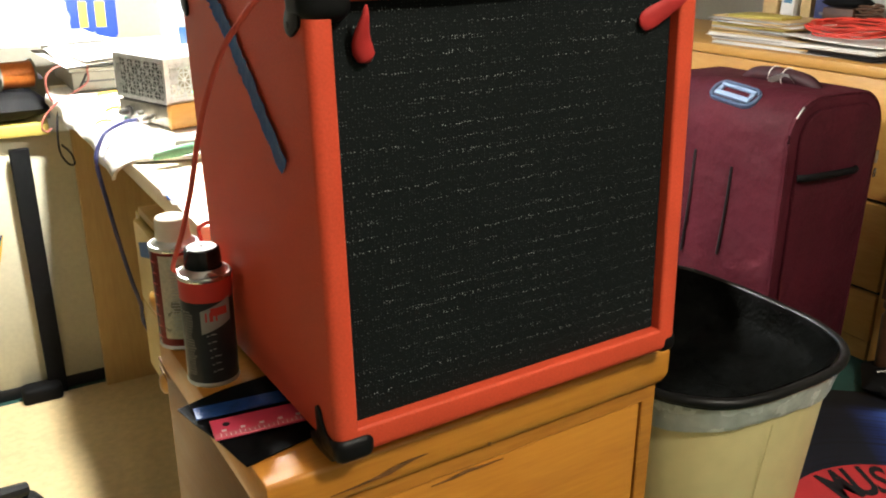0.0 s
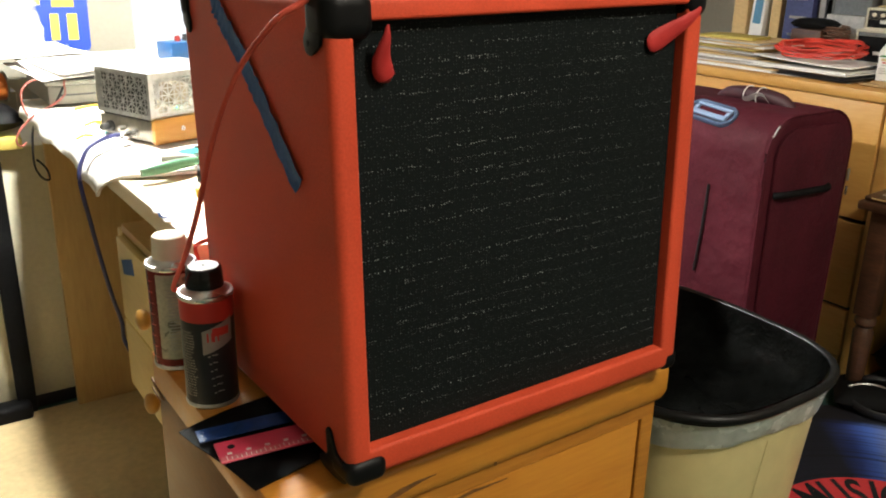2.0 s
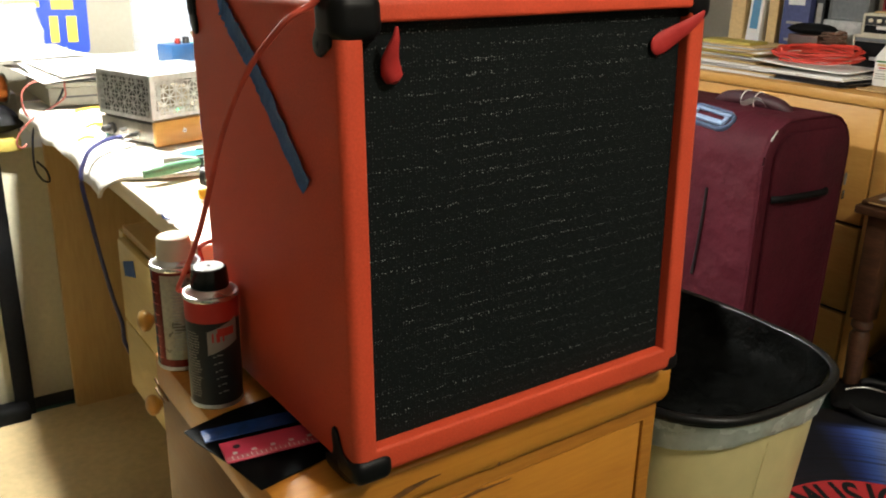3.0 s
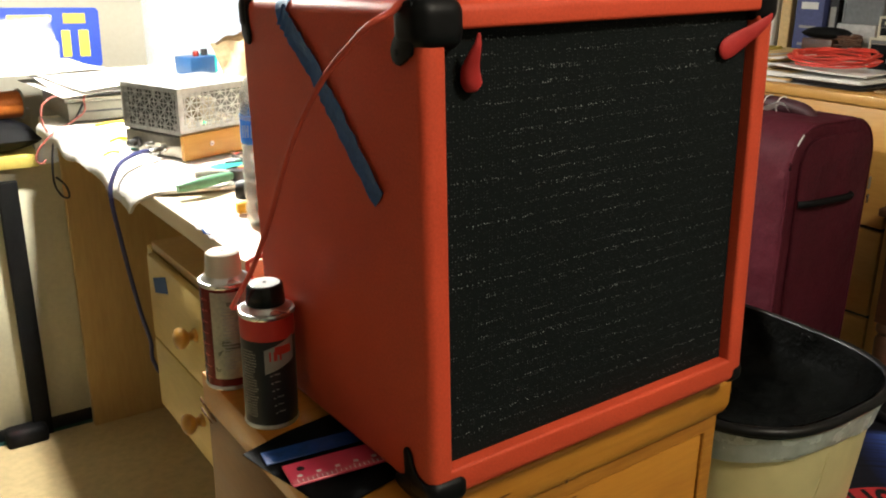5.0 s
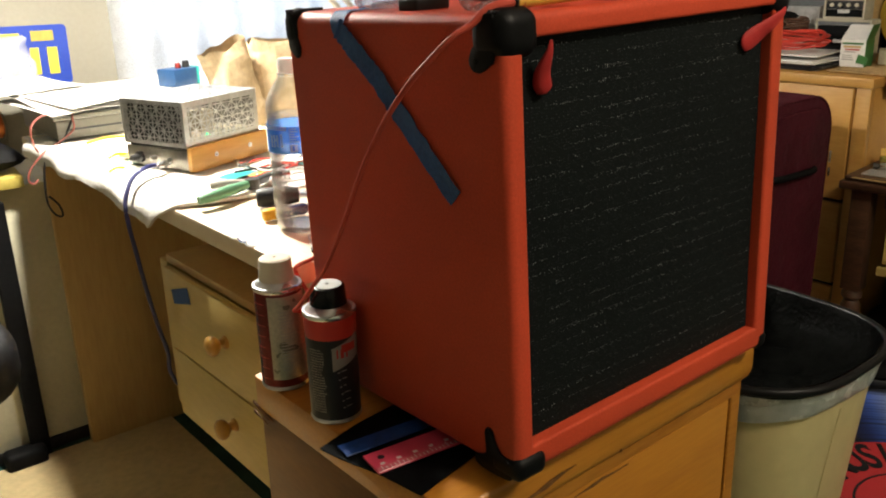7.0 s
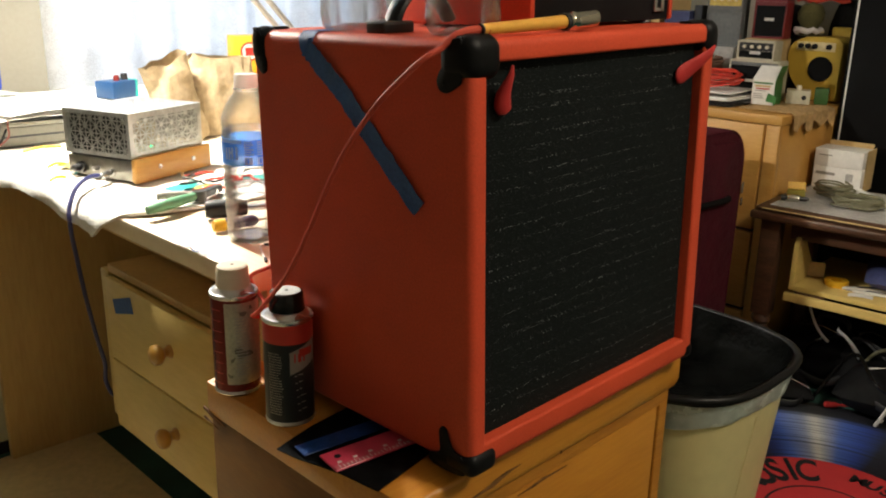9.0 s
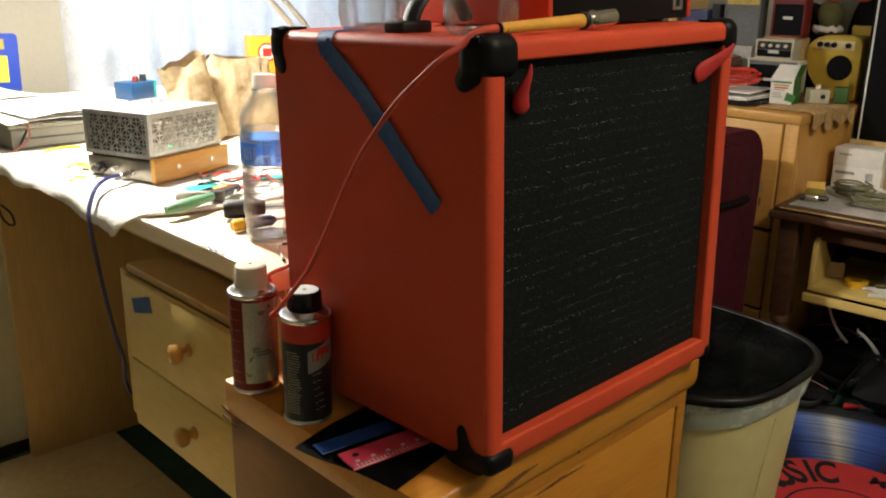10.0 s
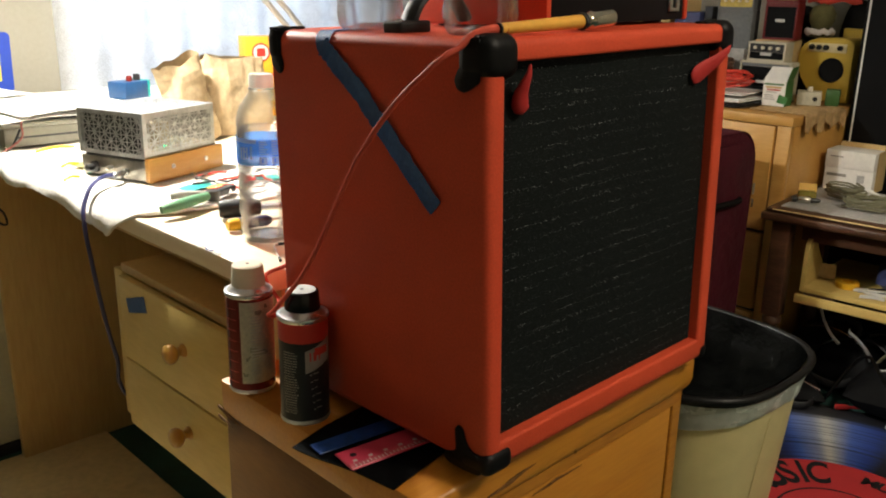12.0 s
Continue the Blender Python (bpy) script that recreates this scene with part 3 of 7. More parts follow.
def amp_shell():
    """The four boards of the cabinet with a rounded front lip, as one hollow frame."""
    rim, n = 0.0085, 5
    bm = bmesh.new()

    def ring(y, l, r, t, b, rad):
        return [bm.verts.new((x, y, z)) for x, z in round_rect(l, AW - r, b, AH - t, max(rad, 0.0004), 4)]
    loops = [ring(AD, 0.004, 0.004, 0.004, 0.004, 0.008), ring(AD - 0.004, 0, 0, 0, 0, 0.012)]
    for k in range(n + 1):
        a = radians(90 * k / n)
        i = rim * (1 - math.cos(a))
        loops.append(ring(rim * (1 - math.sin(a)), i, i, i, i, 0.012 - i))
    for k in range(n + 1):
        a = radians(90 * k / n)
        i, y = -0.0035 + 0.0035 * math.sin(a), 0.0035 * (1 - math.cos(a))
        loops.append(ring(y, LIP_L + i, LIP_R + i, LIP_T + i, LIP_B + i, 0.001))
    loops.append(ring(0.045, LIP_L, LIP_R, LIP_T, LIP_B, 0.001))
    for a, c in zip(loops, loops[1:]):
        for k in range(len(a)):
            bm.faces.new((a[k], a[(k + 1) % len(a)], c[(k + 1) % len(a)], c[k]))
    bm.faces.new(loops[0])
    return bm


part("cabinet_shell", amp_shell(), red_tolex, amp, "orange-red grained vinyl covering")


def grille_sheet():
    def place(u, v):
        sag = 0.0008 * math.sin(u * 9) * math.sin(v * 7)
        return (LIP_L + 0.0004 + (AW - LIP_L - LIP_R - 0.0008) * u, 0.0125 + sag, LIP_B + 0.0004 + (AH - LIP_B - LIP_T - 0.0008) * v)
    return thick(grid(30, 30, place), 0.004)


part("grille", grille_sheet(), grille_cloth, amp, "black woven grille cloth with silver flecks")


def flange(points, steps=5):
    """A thin plate with a smooth lobed outline (u, v), 2.4 mm thick."""
    closed = [(*p, 0) for p in points]
    out = smooth_path(closed[-1:] + closed + closed[:2], steps)
    n = steps * len(points)
    return prism([(p.x, p.y) for p in out[steps:steps + n]], 0.0030, 0.0014, 2)


LOBES = [(0.009, 0.0), (0.018, -0.001), (0.029, 0.003), (0.0335, 0.012), (0.0345, 0.022), (0.0395, 0.0285), (0.0425, 0.0355), (0.0395, 0.0425), (0.0315, 0.0455), (0.0235, 0.0435), (0.016, 0.0395), (0.010, 0.0350), (0.009, 0.020)]
TALL = [(0.006, 0.000), (0.020, -0.004), (0.046, -0.004), (0.055, 0.000), (0.054, 0.007), (0.046, 0.010), (0.040, 0.015), (0.0400, 0.026), (0.0405, 0.036), (0.0360, 0.0415), (0.0300, 0.038), (0.0265, 0.029), (0.0210, 0.0215), (0.009, 0.016)]


def cap_flange(pts, k=1.0):
    side = flange([(u * k, v) for u, v in pts])
    side.transform(Matrix(((0, 0, -1, 0.0001), (1, 0, 0, 0), (0, 1, 0, 0), (0, 0, 0, 1))))
    return side


def corner_cap(sx, sz, sy=1):
    """Upper corner protector, built at the corner's origin, going +x, +y, +z: a rounded boot with a lobed flange along the side."""
    k = 0.90 if sy > 0 else 0.62
    w = (0.042 if sx > 0 else 0.029) if sy > 0 else 0.026
    body = bx(-0.0042, w - 0.002, -0.0046, 0.043 * k, -0.0042, 0.0355, 0.0140, 8)
    flat = flange([(u * k, v) for u, v in LOBES[:-2]])
    flat.transform(Matrix(((0, 0.8, 0, 0), (0.8, 0, 0, 0), (0, 0, -1, 0.0001), (0, 0, 0, 1))))
    rivet = turned(lathe([(0, 0), (0.0034, 0), (0.0026, 0.0012), (0, 0.0016)], 12), Matrix.Translation((-0.0020, 0.033 * k, 0.036)) @ pose(0, 0, 0, 0, -90, 0))
    bm = joined(body, cap_flange(LOBES, k), flat, rivet)
    bm.transform(Matrix.Diagonal((sx, sy, sz, 1)))
    return bm


def star_cap(sx, sz, sy=1):
    """Lower corner protector: a low body with one tall narrow lobe up the side."""
    w = 0.0365 if sx > 0 else 0.022
    body = bx(-0.0034, w, -0.0046 if sx > 0 else -0.001, 0.036, -0.0035, 0.0215, 0.0100, 6)
    flat = flange(LOBES)
    flat.transform(Matrix(((0, 1, 0, 0), (1, 0, 0, 0), (0, 0, -1, 0.0001), (0, 0, 0, 1))))
    bm = joined(body, cap_flange(TALL), flat)
    bm.transform(Matrix.Diagonal((sx, sy, sz, 1)))
    return bm


for sx, sz in ((1, -1), (-1, -1), (1, 1), (-1, 1)):
    for sy in (1, -1):
        shape = corner_cap(sx, sz, sy) if sz < 0 else star_cap(sx, sz, sy)
        shape.transform(Matrix.Translation((0 if sx > 0 else AW, 0 if sy > 0 else AD, 0 if sz > 0 else AH)))
        part("corner_cap", shape, cap_black, amp, "moulded black plastic corner protector")
for x in (0.035, AW - 0.035):
    for y in (0.05, AD - 0.05):
        low = (AMP @ Vector((x, y, 0))).z - CT - SETTLE * (AX0 + x - CX0) - 0.0008
        part("foot", lathe([(0, -low), (0.012, -low), (0.015, 0.001), (0, 0.001)], 16, (x, y, 0)), rubber, amp)
# the two red drops on the grille
def drop(pts, widths, flat):
    """A smooth tapering drop; widths from the thin tip to the round end."""
    def rad(u):
        k = u * (len(widths) - 1)
        i = min(int(k), len(widths) - 2)
        f = k - i
        return widths[i] * (1 - f) + widths[i + 1] * f
    return tube(pts, rad, 14, 8, squash=Vector((0, 1, 0)), flat=flat)


part("red_drop", drop([(0.0465, -0.0060, 0.3835), (0.0462, -0.0045, 0.3750), (0.0455, -0.0005, 0.3660), (0.0462, 0.0045, 0.3570), (0.0485, 0.0072, 0.3490), (0.0515, 0.0080, 0.3435), (0.0535, 0.0084, 0.3395)], (0.0010, 0.0032, 0.0054, 0.0078, 0.0090, 0.0080, 0.0014), 0.75), drop_red, amp, "red drop shape")
part("red_drop", drop([(AW - 0.013, -0.0056, 0.3825), (AW - 0.020, -0.0060, 0.3770), (AW - 0.033, -0.0030, 0.3690), (AW - 0.044, 0.002, 0.3620), (AW - 0.053, 0.0052, 0.3567), (AW - 0.059, 0.0066, 0.3535), (AW - 0.0635, 0.0076, 0.3511), (AW - 0.0665, 0.008, 0.3497), (AW - 0.0680, 0.0082, 0.3490)], (0.0016, 0.0045, 0.0072, 0.0092, 0.0104, 0.0103, 0.0090, 0.0060, 0.0012), 0.30), drop_red, amp, "red horn shape")
# carrying handle on top: a flat mount and the strap that rises from it
mount = part("handle_mount", bx(0.026, 0.066, 0.138, 0.166, AH - 0.001, AH + 0.011, 0.003, 3), black_plastic, amp, "black plastic handle mount")
part("screw", lathe([(0, AH + 0.0105), (0.004, AH + 0.0105), (0.0034, AH + 0.0125), (0, AH + 0.0128)], 14, (0.036, 0.152, 0)), steel, mount)
part("strap", tube([(0.048, 0.152, AH + 0.008), (0.058, 0.153, AH + 0.024), (0.074, 0.155, AH + 0.036), (0.096, 0.157, AH + 0.038), (0.118, 0.158, AH + 0.028), (0.132, 0.158, AH + 0.010)], 0.0055, 12, 8, flat=1.9), rubber, amp, "black rubber carrying strap")


# blue tape over the edge and down the side of the amplifier
def tape_sheet():
    """One strip: from the top over the rounded edge, then slanting down the side."""
    e, r, rng = 0.0012, 0.0125, random.Random(2)
    line = [((0.055 - 0.0085 * k, 0.236 - 0.0008 * k, AH + e), Vector((0, 0, 1))) for k in range(6)]
    for k in range(7):
        a = radians(15 * k)
        line.append(((r - (r + e) * math.sin(a), 0.2312 - 0.0008 * k, AH - r + (r + e) * math.cos(a)), Vector((-math.sin(a), 0, math.cos(a)))))
    low = smooth_path([(-e, 0.2255, AH - 0.0135), (-e, 0.2160, AH - 0.0205), (-e, 0.1925, AH - 0.0375), (-e, 0.1690, AH - 0.0550), (-e, 0.1500, AH - 0.0735), (-e, 0.1110, AH - 0.1095), (-e, 0.0630, AH - 0.1535)], 8)
    line += [(tuple(p), Vector((-1, 0, 0))) for p in low]
    pts = [Vector(p) for p, n in line]
    bm, rows = bmesh.new(), []
    for i, (p, n) in enumerate(line):
        d = (pts[min(i + 1, len(pts) - 1)] - pts[max(i - 1, 0)]).normalized()
        side = d.cross(n).normalized()
        wid = (0.0118 if i < 14 else 0.0104) + rng.uniform(-0.0007, 0.0007)
        lift = n * (0.0005 + 0.0009 * rng.random()) if i > 13 else n * 0
        rows.append([bm.verts.new(pts[i] + side * wid * s + lift * (1 + 1.2 * s * s)) for s in (-1, -0.5, 0, 0.5, 1)])
    for a, b in zip(rows, rows[1:]):
        for k in range(4):
            bm.faces.new((a[k], a[k + 1], b[k + 1], b[k]))
    return thick(bm, 0.0004)


solo("masking_tape", tape_sheet(), blue_tape, AMP, "strip of blue painter's tape stuck down the amplifier's side", "tape")

# amplifier head standing on top
HX0, HY0 = 0.383, 0.612
head = thing("amplifier_head", pose(HX0, HY0, amp_top(HX0, HY0) + 0.001, -LEAN, -ROLL), "small red and black amplifier head on top of the cabinet", "amplifier")
part("case", joined(bx(0, 0.008, 0, 0.20, 0.0025, 0.16, 0.003), bx(0.008, 0.252, 0.012, 0.20, 0.0025, 0.16, 0.002), bx(0.252, 0.26, 0, 0.20, 0.0025, 0.16, 0.003)), red_tolex, head)
part("front_panel", bx(0.0085, 0.2515, 0.002, 0.0115, 0.003, 0.158, 0.001), cloth_black, head, "black front panel")
part("latch", joined(bx(0.218, 0.224, -0.002, 0.003, 0.012, 0.034, 0.001), bx(0.224, 0.232, -0.002, 0.003, 0.012, 0.016, 0.001), bx(0.232, 0.238, -0.002, 0.003, 0.012, 0.034, 0.001)), steel, head)
part("screw", turned(lathe([(0, 0), (0.0035, 0), (0.003, 0.0015), (0, 0.0015)], 12), pose(-0.0003, 0.03, 0.032, 0, -90, 0)), rubber, head)
for x in (0.03, 0.23):
    for y in (0.03, 0.17):
        part("foot", lathe([(0, 0), (0.010, 0), (0.012, 0.003), (0, 0.003)], 16, (x, y, 0)), rubber, head)

# two water bottles on top of the amplifier
def film(name, colour, share, see_through=0.0):
    """Thin printed film that lets light through."""
    m = mat(name, colour, 0.3, var=0.05)
    n, l = m.node_tree.nodes, m.node_tree.links
    t, mx = n.new("ShaderNodeBsdfTranslucent"), n.new("ShaderNodeMixShader")
    t.inputs[0].default_value = (*colour, 1)
    mx.inputs[0].default_value = share
    l.new(n["Principled BSDF"].outputs[0], mx.inputs[1])
    l.new(t.outputs[0], mx.inputs[2])
    clear, both = n.new("ShaderNodeBsdfTransparent"), n.new("ShaderNodeMixShader")
    clear.inputs[0].default_value = (*(0.4 + 0.6 * c for c in colour), 1)
    both.inputs[0].default_value = see_through
    l.new(mx.outputs[0], both.inputs[1])
    l.new(clear.outputs[0], both.inputs[2])
    l.new(both.outputs[0], n["Material Output"].inputs[0])
    return m


label_blue_film = film("label_blue_film", (0.10, 0.33, 0.86), 0.6, 0.2)
cap_film = film("white_cap_plastic", (0.85, 0.84, 0.80), 0.45)
label_film = film("label_white_film", (0.82, 0.83, 0.84), 0.8, 0.25)
BOTTLE = [(0.0, 0.002), (0.012, 0.006), (0.020, 0.002), (0.027, 0.000), (0.031, 0.005), (0.0325, 0.016), (0.0315, 0.030), (0.0328, 0.036), (0.0328, 0.050), (0.0312, 0.053), (0.0328, 0.056),
          (0.0328, 0.064), (0.0312, 0.067), (0.0328, 0.070), (0.0328, 0.085), (0.0312, 0.088), (0.0325, 0.091), (0.0325, 0.138), (0.0315, 0.141), (0.0328, 0.145), (0.0318, 0.156), (0.027, 0.168), (0.020, 0.178), (0.0145, 0.186), (0.0130, 0.190), (0.0128, 0.196)]


def water_bottle(m, label, level=0.15, turn=0):
    b = thing("water_bottle", m @ pose(0, 0, 0, 0, 0, turn), label, "bottle")
    bm = lathe(BOTTLE + [(max(r - 0.0006, 0), z + (0.0006 if z < 0.006 else 0)) for r, z in BOTTLE[::-1]], 60)
    for v in bm.verts:
        if v.co.z < 0.032:
            a = math.atan2(v.co.y, v.co.x)
            k = 1 - 0.20 * max(0, math.cos(a * 5)) ** 2 * (1 - abs(v.co.z - 0.012) / 0.022)
            v.co.x, v.co.y = v.co.x * k, v.co.y * k
    part("bottle_wall", bm, bottle_skin, b, "clear ribbed plastic")
    if level:
        part("water", lathe([(0, 0.009), (0.026, 0.006)] + [(r - 0.0016, z) for r, z in BOTTLE[5:] if z < level] + [(0.029, level), (0, level)], 32), water_clear, b)
    def wrap(name, a0, a1, z0, z1, material, r, text=""):
        n = max(2, int((a1 - a0) / 8))
        part(name, grid(n, 1, lambda u, v: (r * math.cos(radians(a0 + (a1 - a0) * u)), r * math.sin(radians(a0 + (a1 - a0) * u)), z0 + (z1 - z0) * v)), material, b, text)
    if level:
        # blue wrap with white lettering shapes and two columns of small print
        wrap("paper_label", -190, 170, 0.099, 0.131, label_blue_film, 0.0331, "blue printed wrap label")
        for a0 in (-122, -96):
            wrap("print_bar", a0, a0 + 16, 0.1010, 0.1100, label_film, 0.0333)
            wrap("print_bar", a0 + 5, a0 + 9, 0.1025, 0.1085, label_blue_film, 0.0335)
            for k, w in enumerate((19, 14, 18, 11, 17, 15)):
                wrap("print_bar", a0, a0 + w, 0.1125 + 0.0030 * k, 0.1140 + 0.0030 * k, label_film, 0.0333)
        wrap("print_band", -190, -128, 0.1262, 0.1308, label_film, 0.0333)
        for a0, a1, z0, z1 in ((-168, -163, 0.106, 0.120), (-160, -155, 0.106, 0.121), (-152, -147, 0.107, 0.121), (-142, -137, 0.107, 0.122), (-160, -147, 0.1135, 0.1165)):
            wrap("print_shape", a0, a1, z0, z1, label_film, 0.0333)
    else:
        part("paper_label", lathe([(0.0331, 0.094), (0.0331, 0.136)], 40), label_blue_film, b, "blue printed wrap label")
        for a0, a1 in ((69, 104), (189, 225), (309, 345)):
            for z0, h, w in ((0.097, 0.016, 1.0), (0.116, 0.0016, 0.9), (0.120, 0.0022, 0.8), (0.124, 0.0022, 0.9), (0.128, 0.0030, 0.6)):
                wrap("print_bar", a0, a0 + (a1 - a0) * w, z0, z0 + h, paper, 0.0334)
    part("cap", lathe([(0, 0.206), (0.0135, 0.206), (0.0148, 0.203), (0.0148, 0.190), (0.0135, 0.189)], 28), cap_film, b, "white screw cap")
    part("neck_ring", lathe([(0.0135, 0.186), (0.0162, 0.187), (0.0162, 0.189), (0.0135, 0.190)], 28), pet, b)
    return b


water_bottle(pose(0.290, 0.770, amp_top(0.290, 0.770) + 0.001, -LEAN, -ROLL) @ Matrix.Scale(1.07, 4), "clear plastic water bottle on top of the red amplifier", 0, 20)
water_bottle(pose(0.283, 0.607, amp_top(0.283, 0.607) + 0.001, -LEAN, -ROLL) @ Matrix.Scale(1.07, 4), "clear plastic water bottle on top of the red amplifier", 0, 70)

# instrument cable with plug, draped over the amplifier's edge
cable = thing("instrument_cable", pose(0, 0, 0), "red instrument cable draped over the amplifier, with a tan plug", "cable")
CZ = amp_top(0.262, 0.561)
part("cord", tube([(0.266, 0.561, CZ + 0.0068), (0.250, 0.565, CZ + 0.0060), (0.236, 0.570, CZ + 0.0020), (0.225, 0.576, 1.0630), (0.213, 0.582, 1.0555), (0.205, 0.595, 1.042), (0.194, 0.621, 1.014), (0.188, 0.655, 0.973), (0.185, 0.681, 0.934), (0.1825, 0.712, 0.880),
                   (0.179, 0.743, 0.832), (0.1785, 0.776, 0.798), (0.1795, 0.802, 0.774), (0.1835, 0.818, 0.764), (0.192, 0.831, 0.757), (0.206, 0.842, 0.750), (0.222, 0.856, 0.748), (0.2345, 0.876, 0.752), (0.2375, 0.899, 0.761), (0.2382, 0.909, 0.772), (0.2390, 0.899, 0.7805), (0.2450, 0.884, 0.7885), (0.262, 0.877, 0.794), (0.31, 0.882, 0.790), (0.36, 0.890, 0.74)], lambda u: 0.0025 + 0.0027 * max(0.0, 1 - u / 0.17) ** 1.5, 10, 8), cable_red, cable)


def along(u):
    """A point of the sleeve and plug, lying on the amplifier's top edge."""
    x = 0.258 + 0.124 * u
    return (x, 0.561, amp_top(x, 0.561) + 0.0072 + 0.0030 * u)


part("sleeve", tube([along(0), along(0.5), along(0.93)], lambda u: 0.0047 + 0.0019 * u, 16, 6), plug_tan, cable, "tan heat-shrink sleeve")
PLUG = pose(*along(0.92), 0, 86, 0)
part("plug", turned(lathe([(0, 0.002), (0.0080, 0.002), (0.0082, 0.004), (0.0066, 0.006), (0.0062, 0.010), (0.0086, 0.0125), (0.0090, 0.040), (0.0084, 0.044), (0.0066, 0.0455), (0, 0.046)], 24), PLUG), chrome, cable, "chrome jack plug")
part("plug_ring", turned(lathe([(0, -0.003), (0.0078, -0.003), (0.0082, -0.001), (0.0076, 0.0016), (0, 0.0016)], 20), PLUG), rubber, cable)
part("collar", tube([along(-0.012), along(0.0)], 0.0052, 14, 0), rubber, cable)

# ---- the bedside cabinet under the amplifier ----
cab = thing("bedside_cabinet", pose(CX0, CY0, 0), "worn honey-stained wooden bedside cabinet carrying the amplifier", "cabinet")
CW, CD = CX1 - CX0, CY1 - CY0


def top_profile():
    """The thick top board: a small round above, a straight front, a cove below."""
    y0, z1 = -0.020, CT
    pts = [(CD, z1), (y0 + 0.005, z1)] + [(y0 + 0.005 - 0.005 * math.sin(radians(a)), z1 - 0.005 + 0.005 * math.cos(radians(a))) for a in (30, 60, 90)]
    pts += [(y0, z1 - 0.030)] + [(y0 + 0.0070 * (1 - math.cos(radians(a))), z1 - 0.030 - 0.013 * math.sin(radians(a))) for a in (20, 40, 60, 80, 90)] + [(CD, z1 - 0.043)]
    bm = prism(pts[::-1], CW + 0.010, 0.003, 2)
    bm.transform(Matrix(((0, 0, 1, -0.003), (1, 0, 0, 0), (0, 1, 0, 0), (0, 0, 0, 1))))
    for v in bm.verts:
        # the same cove at the end
        if v.co.x > CW and v.co.z < z1 - 0.030:
            v.co.x -= 0.007 * (z1 - 0.030 - v.co.z) / 0.013
    return bm


part("top", top_profile(), honey_wood_x, cab, "worn honey-coloured top board")
# side panels: shade coloured into the wood
part("side_panel", bx(0.0, 0.019, 0.004, CD - 0.004, 0.0, CT - 0.0435, 0.002), honey_shaded, cab)
part("side_panel", bx(CW - 0.019, CW, 0.004, CD - 0.004, 0.0, CT - 0.0435, 0.002), honey_shaded, cab)
part("back_panel", bx(0.0195, CW - 0.0195, CD - 0.016, CD - 0.006, 0.03, CT - 0.0435), honey_wood, cab)
part("plinth", bx(0.0195, CW - 0.0195, 0.0, 0.02, 0.0, 0.08, 0.003), honey_wood_x, cab)
door = part("door", ring_frame(0.003, CW - 0.002, 0.085, CT - 0.0440, 0.020, 0.020, 0.034, -0.0115, 0.003, 0.0015), honey_wood, cab, smooth=0)
part("panel", bx(0.0275, CW - 0.0265, -0.0108, 0.002, 0.1195, CT - 0.0642, 0.0010), honey_wood_x, door)
kb = lathe([(0.0, 0.0), (0.008, 0.0), (0.0065, 0.006), (0.0125, 0.015), (0.0145, 0.024), (0, 0.028)], 20)
kb.transform(pose(0.06, -0.0108, 0.30, 90, 0, 0))
part("knob", kb, knob_wood, door)


def chip(pts, y):
    """A splinter of missing veneer: a shallow dark flake with a ragged outline."""
    bm = prism(pts, 0.0012)
    bm.transform(Matrix(((1, 0, 0, 0), (0, 0, -1, y), (0, 1, 0, 0), (0, 0, 0, 1))))
    return bm


part("chip", chip([(0.056, CT - 0.0312), (0.084, CT - 0.0295), (0.106, CT - 0.0270), (0.120, CT - 0.0232), (0.138, CT - 0.0215), (0.160, CT - 0.0219), (0.146, CT - 0.0234), (0.132, CT - 0.0262), (0.118, CT - 0.0300), (0.098, CT - 0.0303), (0.076, CT - 0.0311)], -0.0206), gouge, cab, "dark splintered chip in the edge")
part("chip", chip([(0.168, CT - 0.0690), (0.194, CT - 0.0668), (0.212, CT - 0.0646), (0.224, CT - 0.0662), (0.256, CT - 0.0676), (0.230, CT - 0.0682), (0.212, CT - 0.0680), (0.196, CT - 0.0696)], -0.0118), gouge, door, "dark splintered chip in the edge")
part("knot", turned(lathe([(0, 0), (0.0024, 0), (0.0018, 0.0006), (0, 0.0006)], 10), pose(0.2335, -0.0186, CT - 0.0390, 90, 0, 0)), gouge, cab)


for pts in ([(0.305, CT - 0.046), (0.354, CT - 0.036), (0.356, CT - 0.040), (0.320, CT - 0.049)], [(0.322, CT - 0.056), (0.354, CT - 0.049), (0.355, CT - 0.053)]):
    split = prism(pts, 0.0012)
    split.transform(Matrix(((0, 0, -1, -0.0026), (1, 0, 0, 0), (0, 1, 0, 0), (0, 0, 0, 1))))
    part("chip", split, gouge, cab, "dark split in the edge of the top")

# the old cabinet has settled: its far side stands a little higher
for ob in cab.children_recursive:
    for v in ob.data.vertices:
        v.co.z += SETTLE * v.co.x * v.co.z / CT

# ---- spray cans ----
K = 1.22    # width of the cans against their drawing


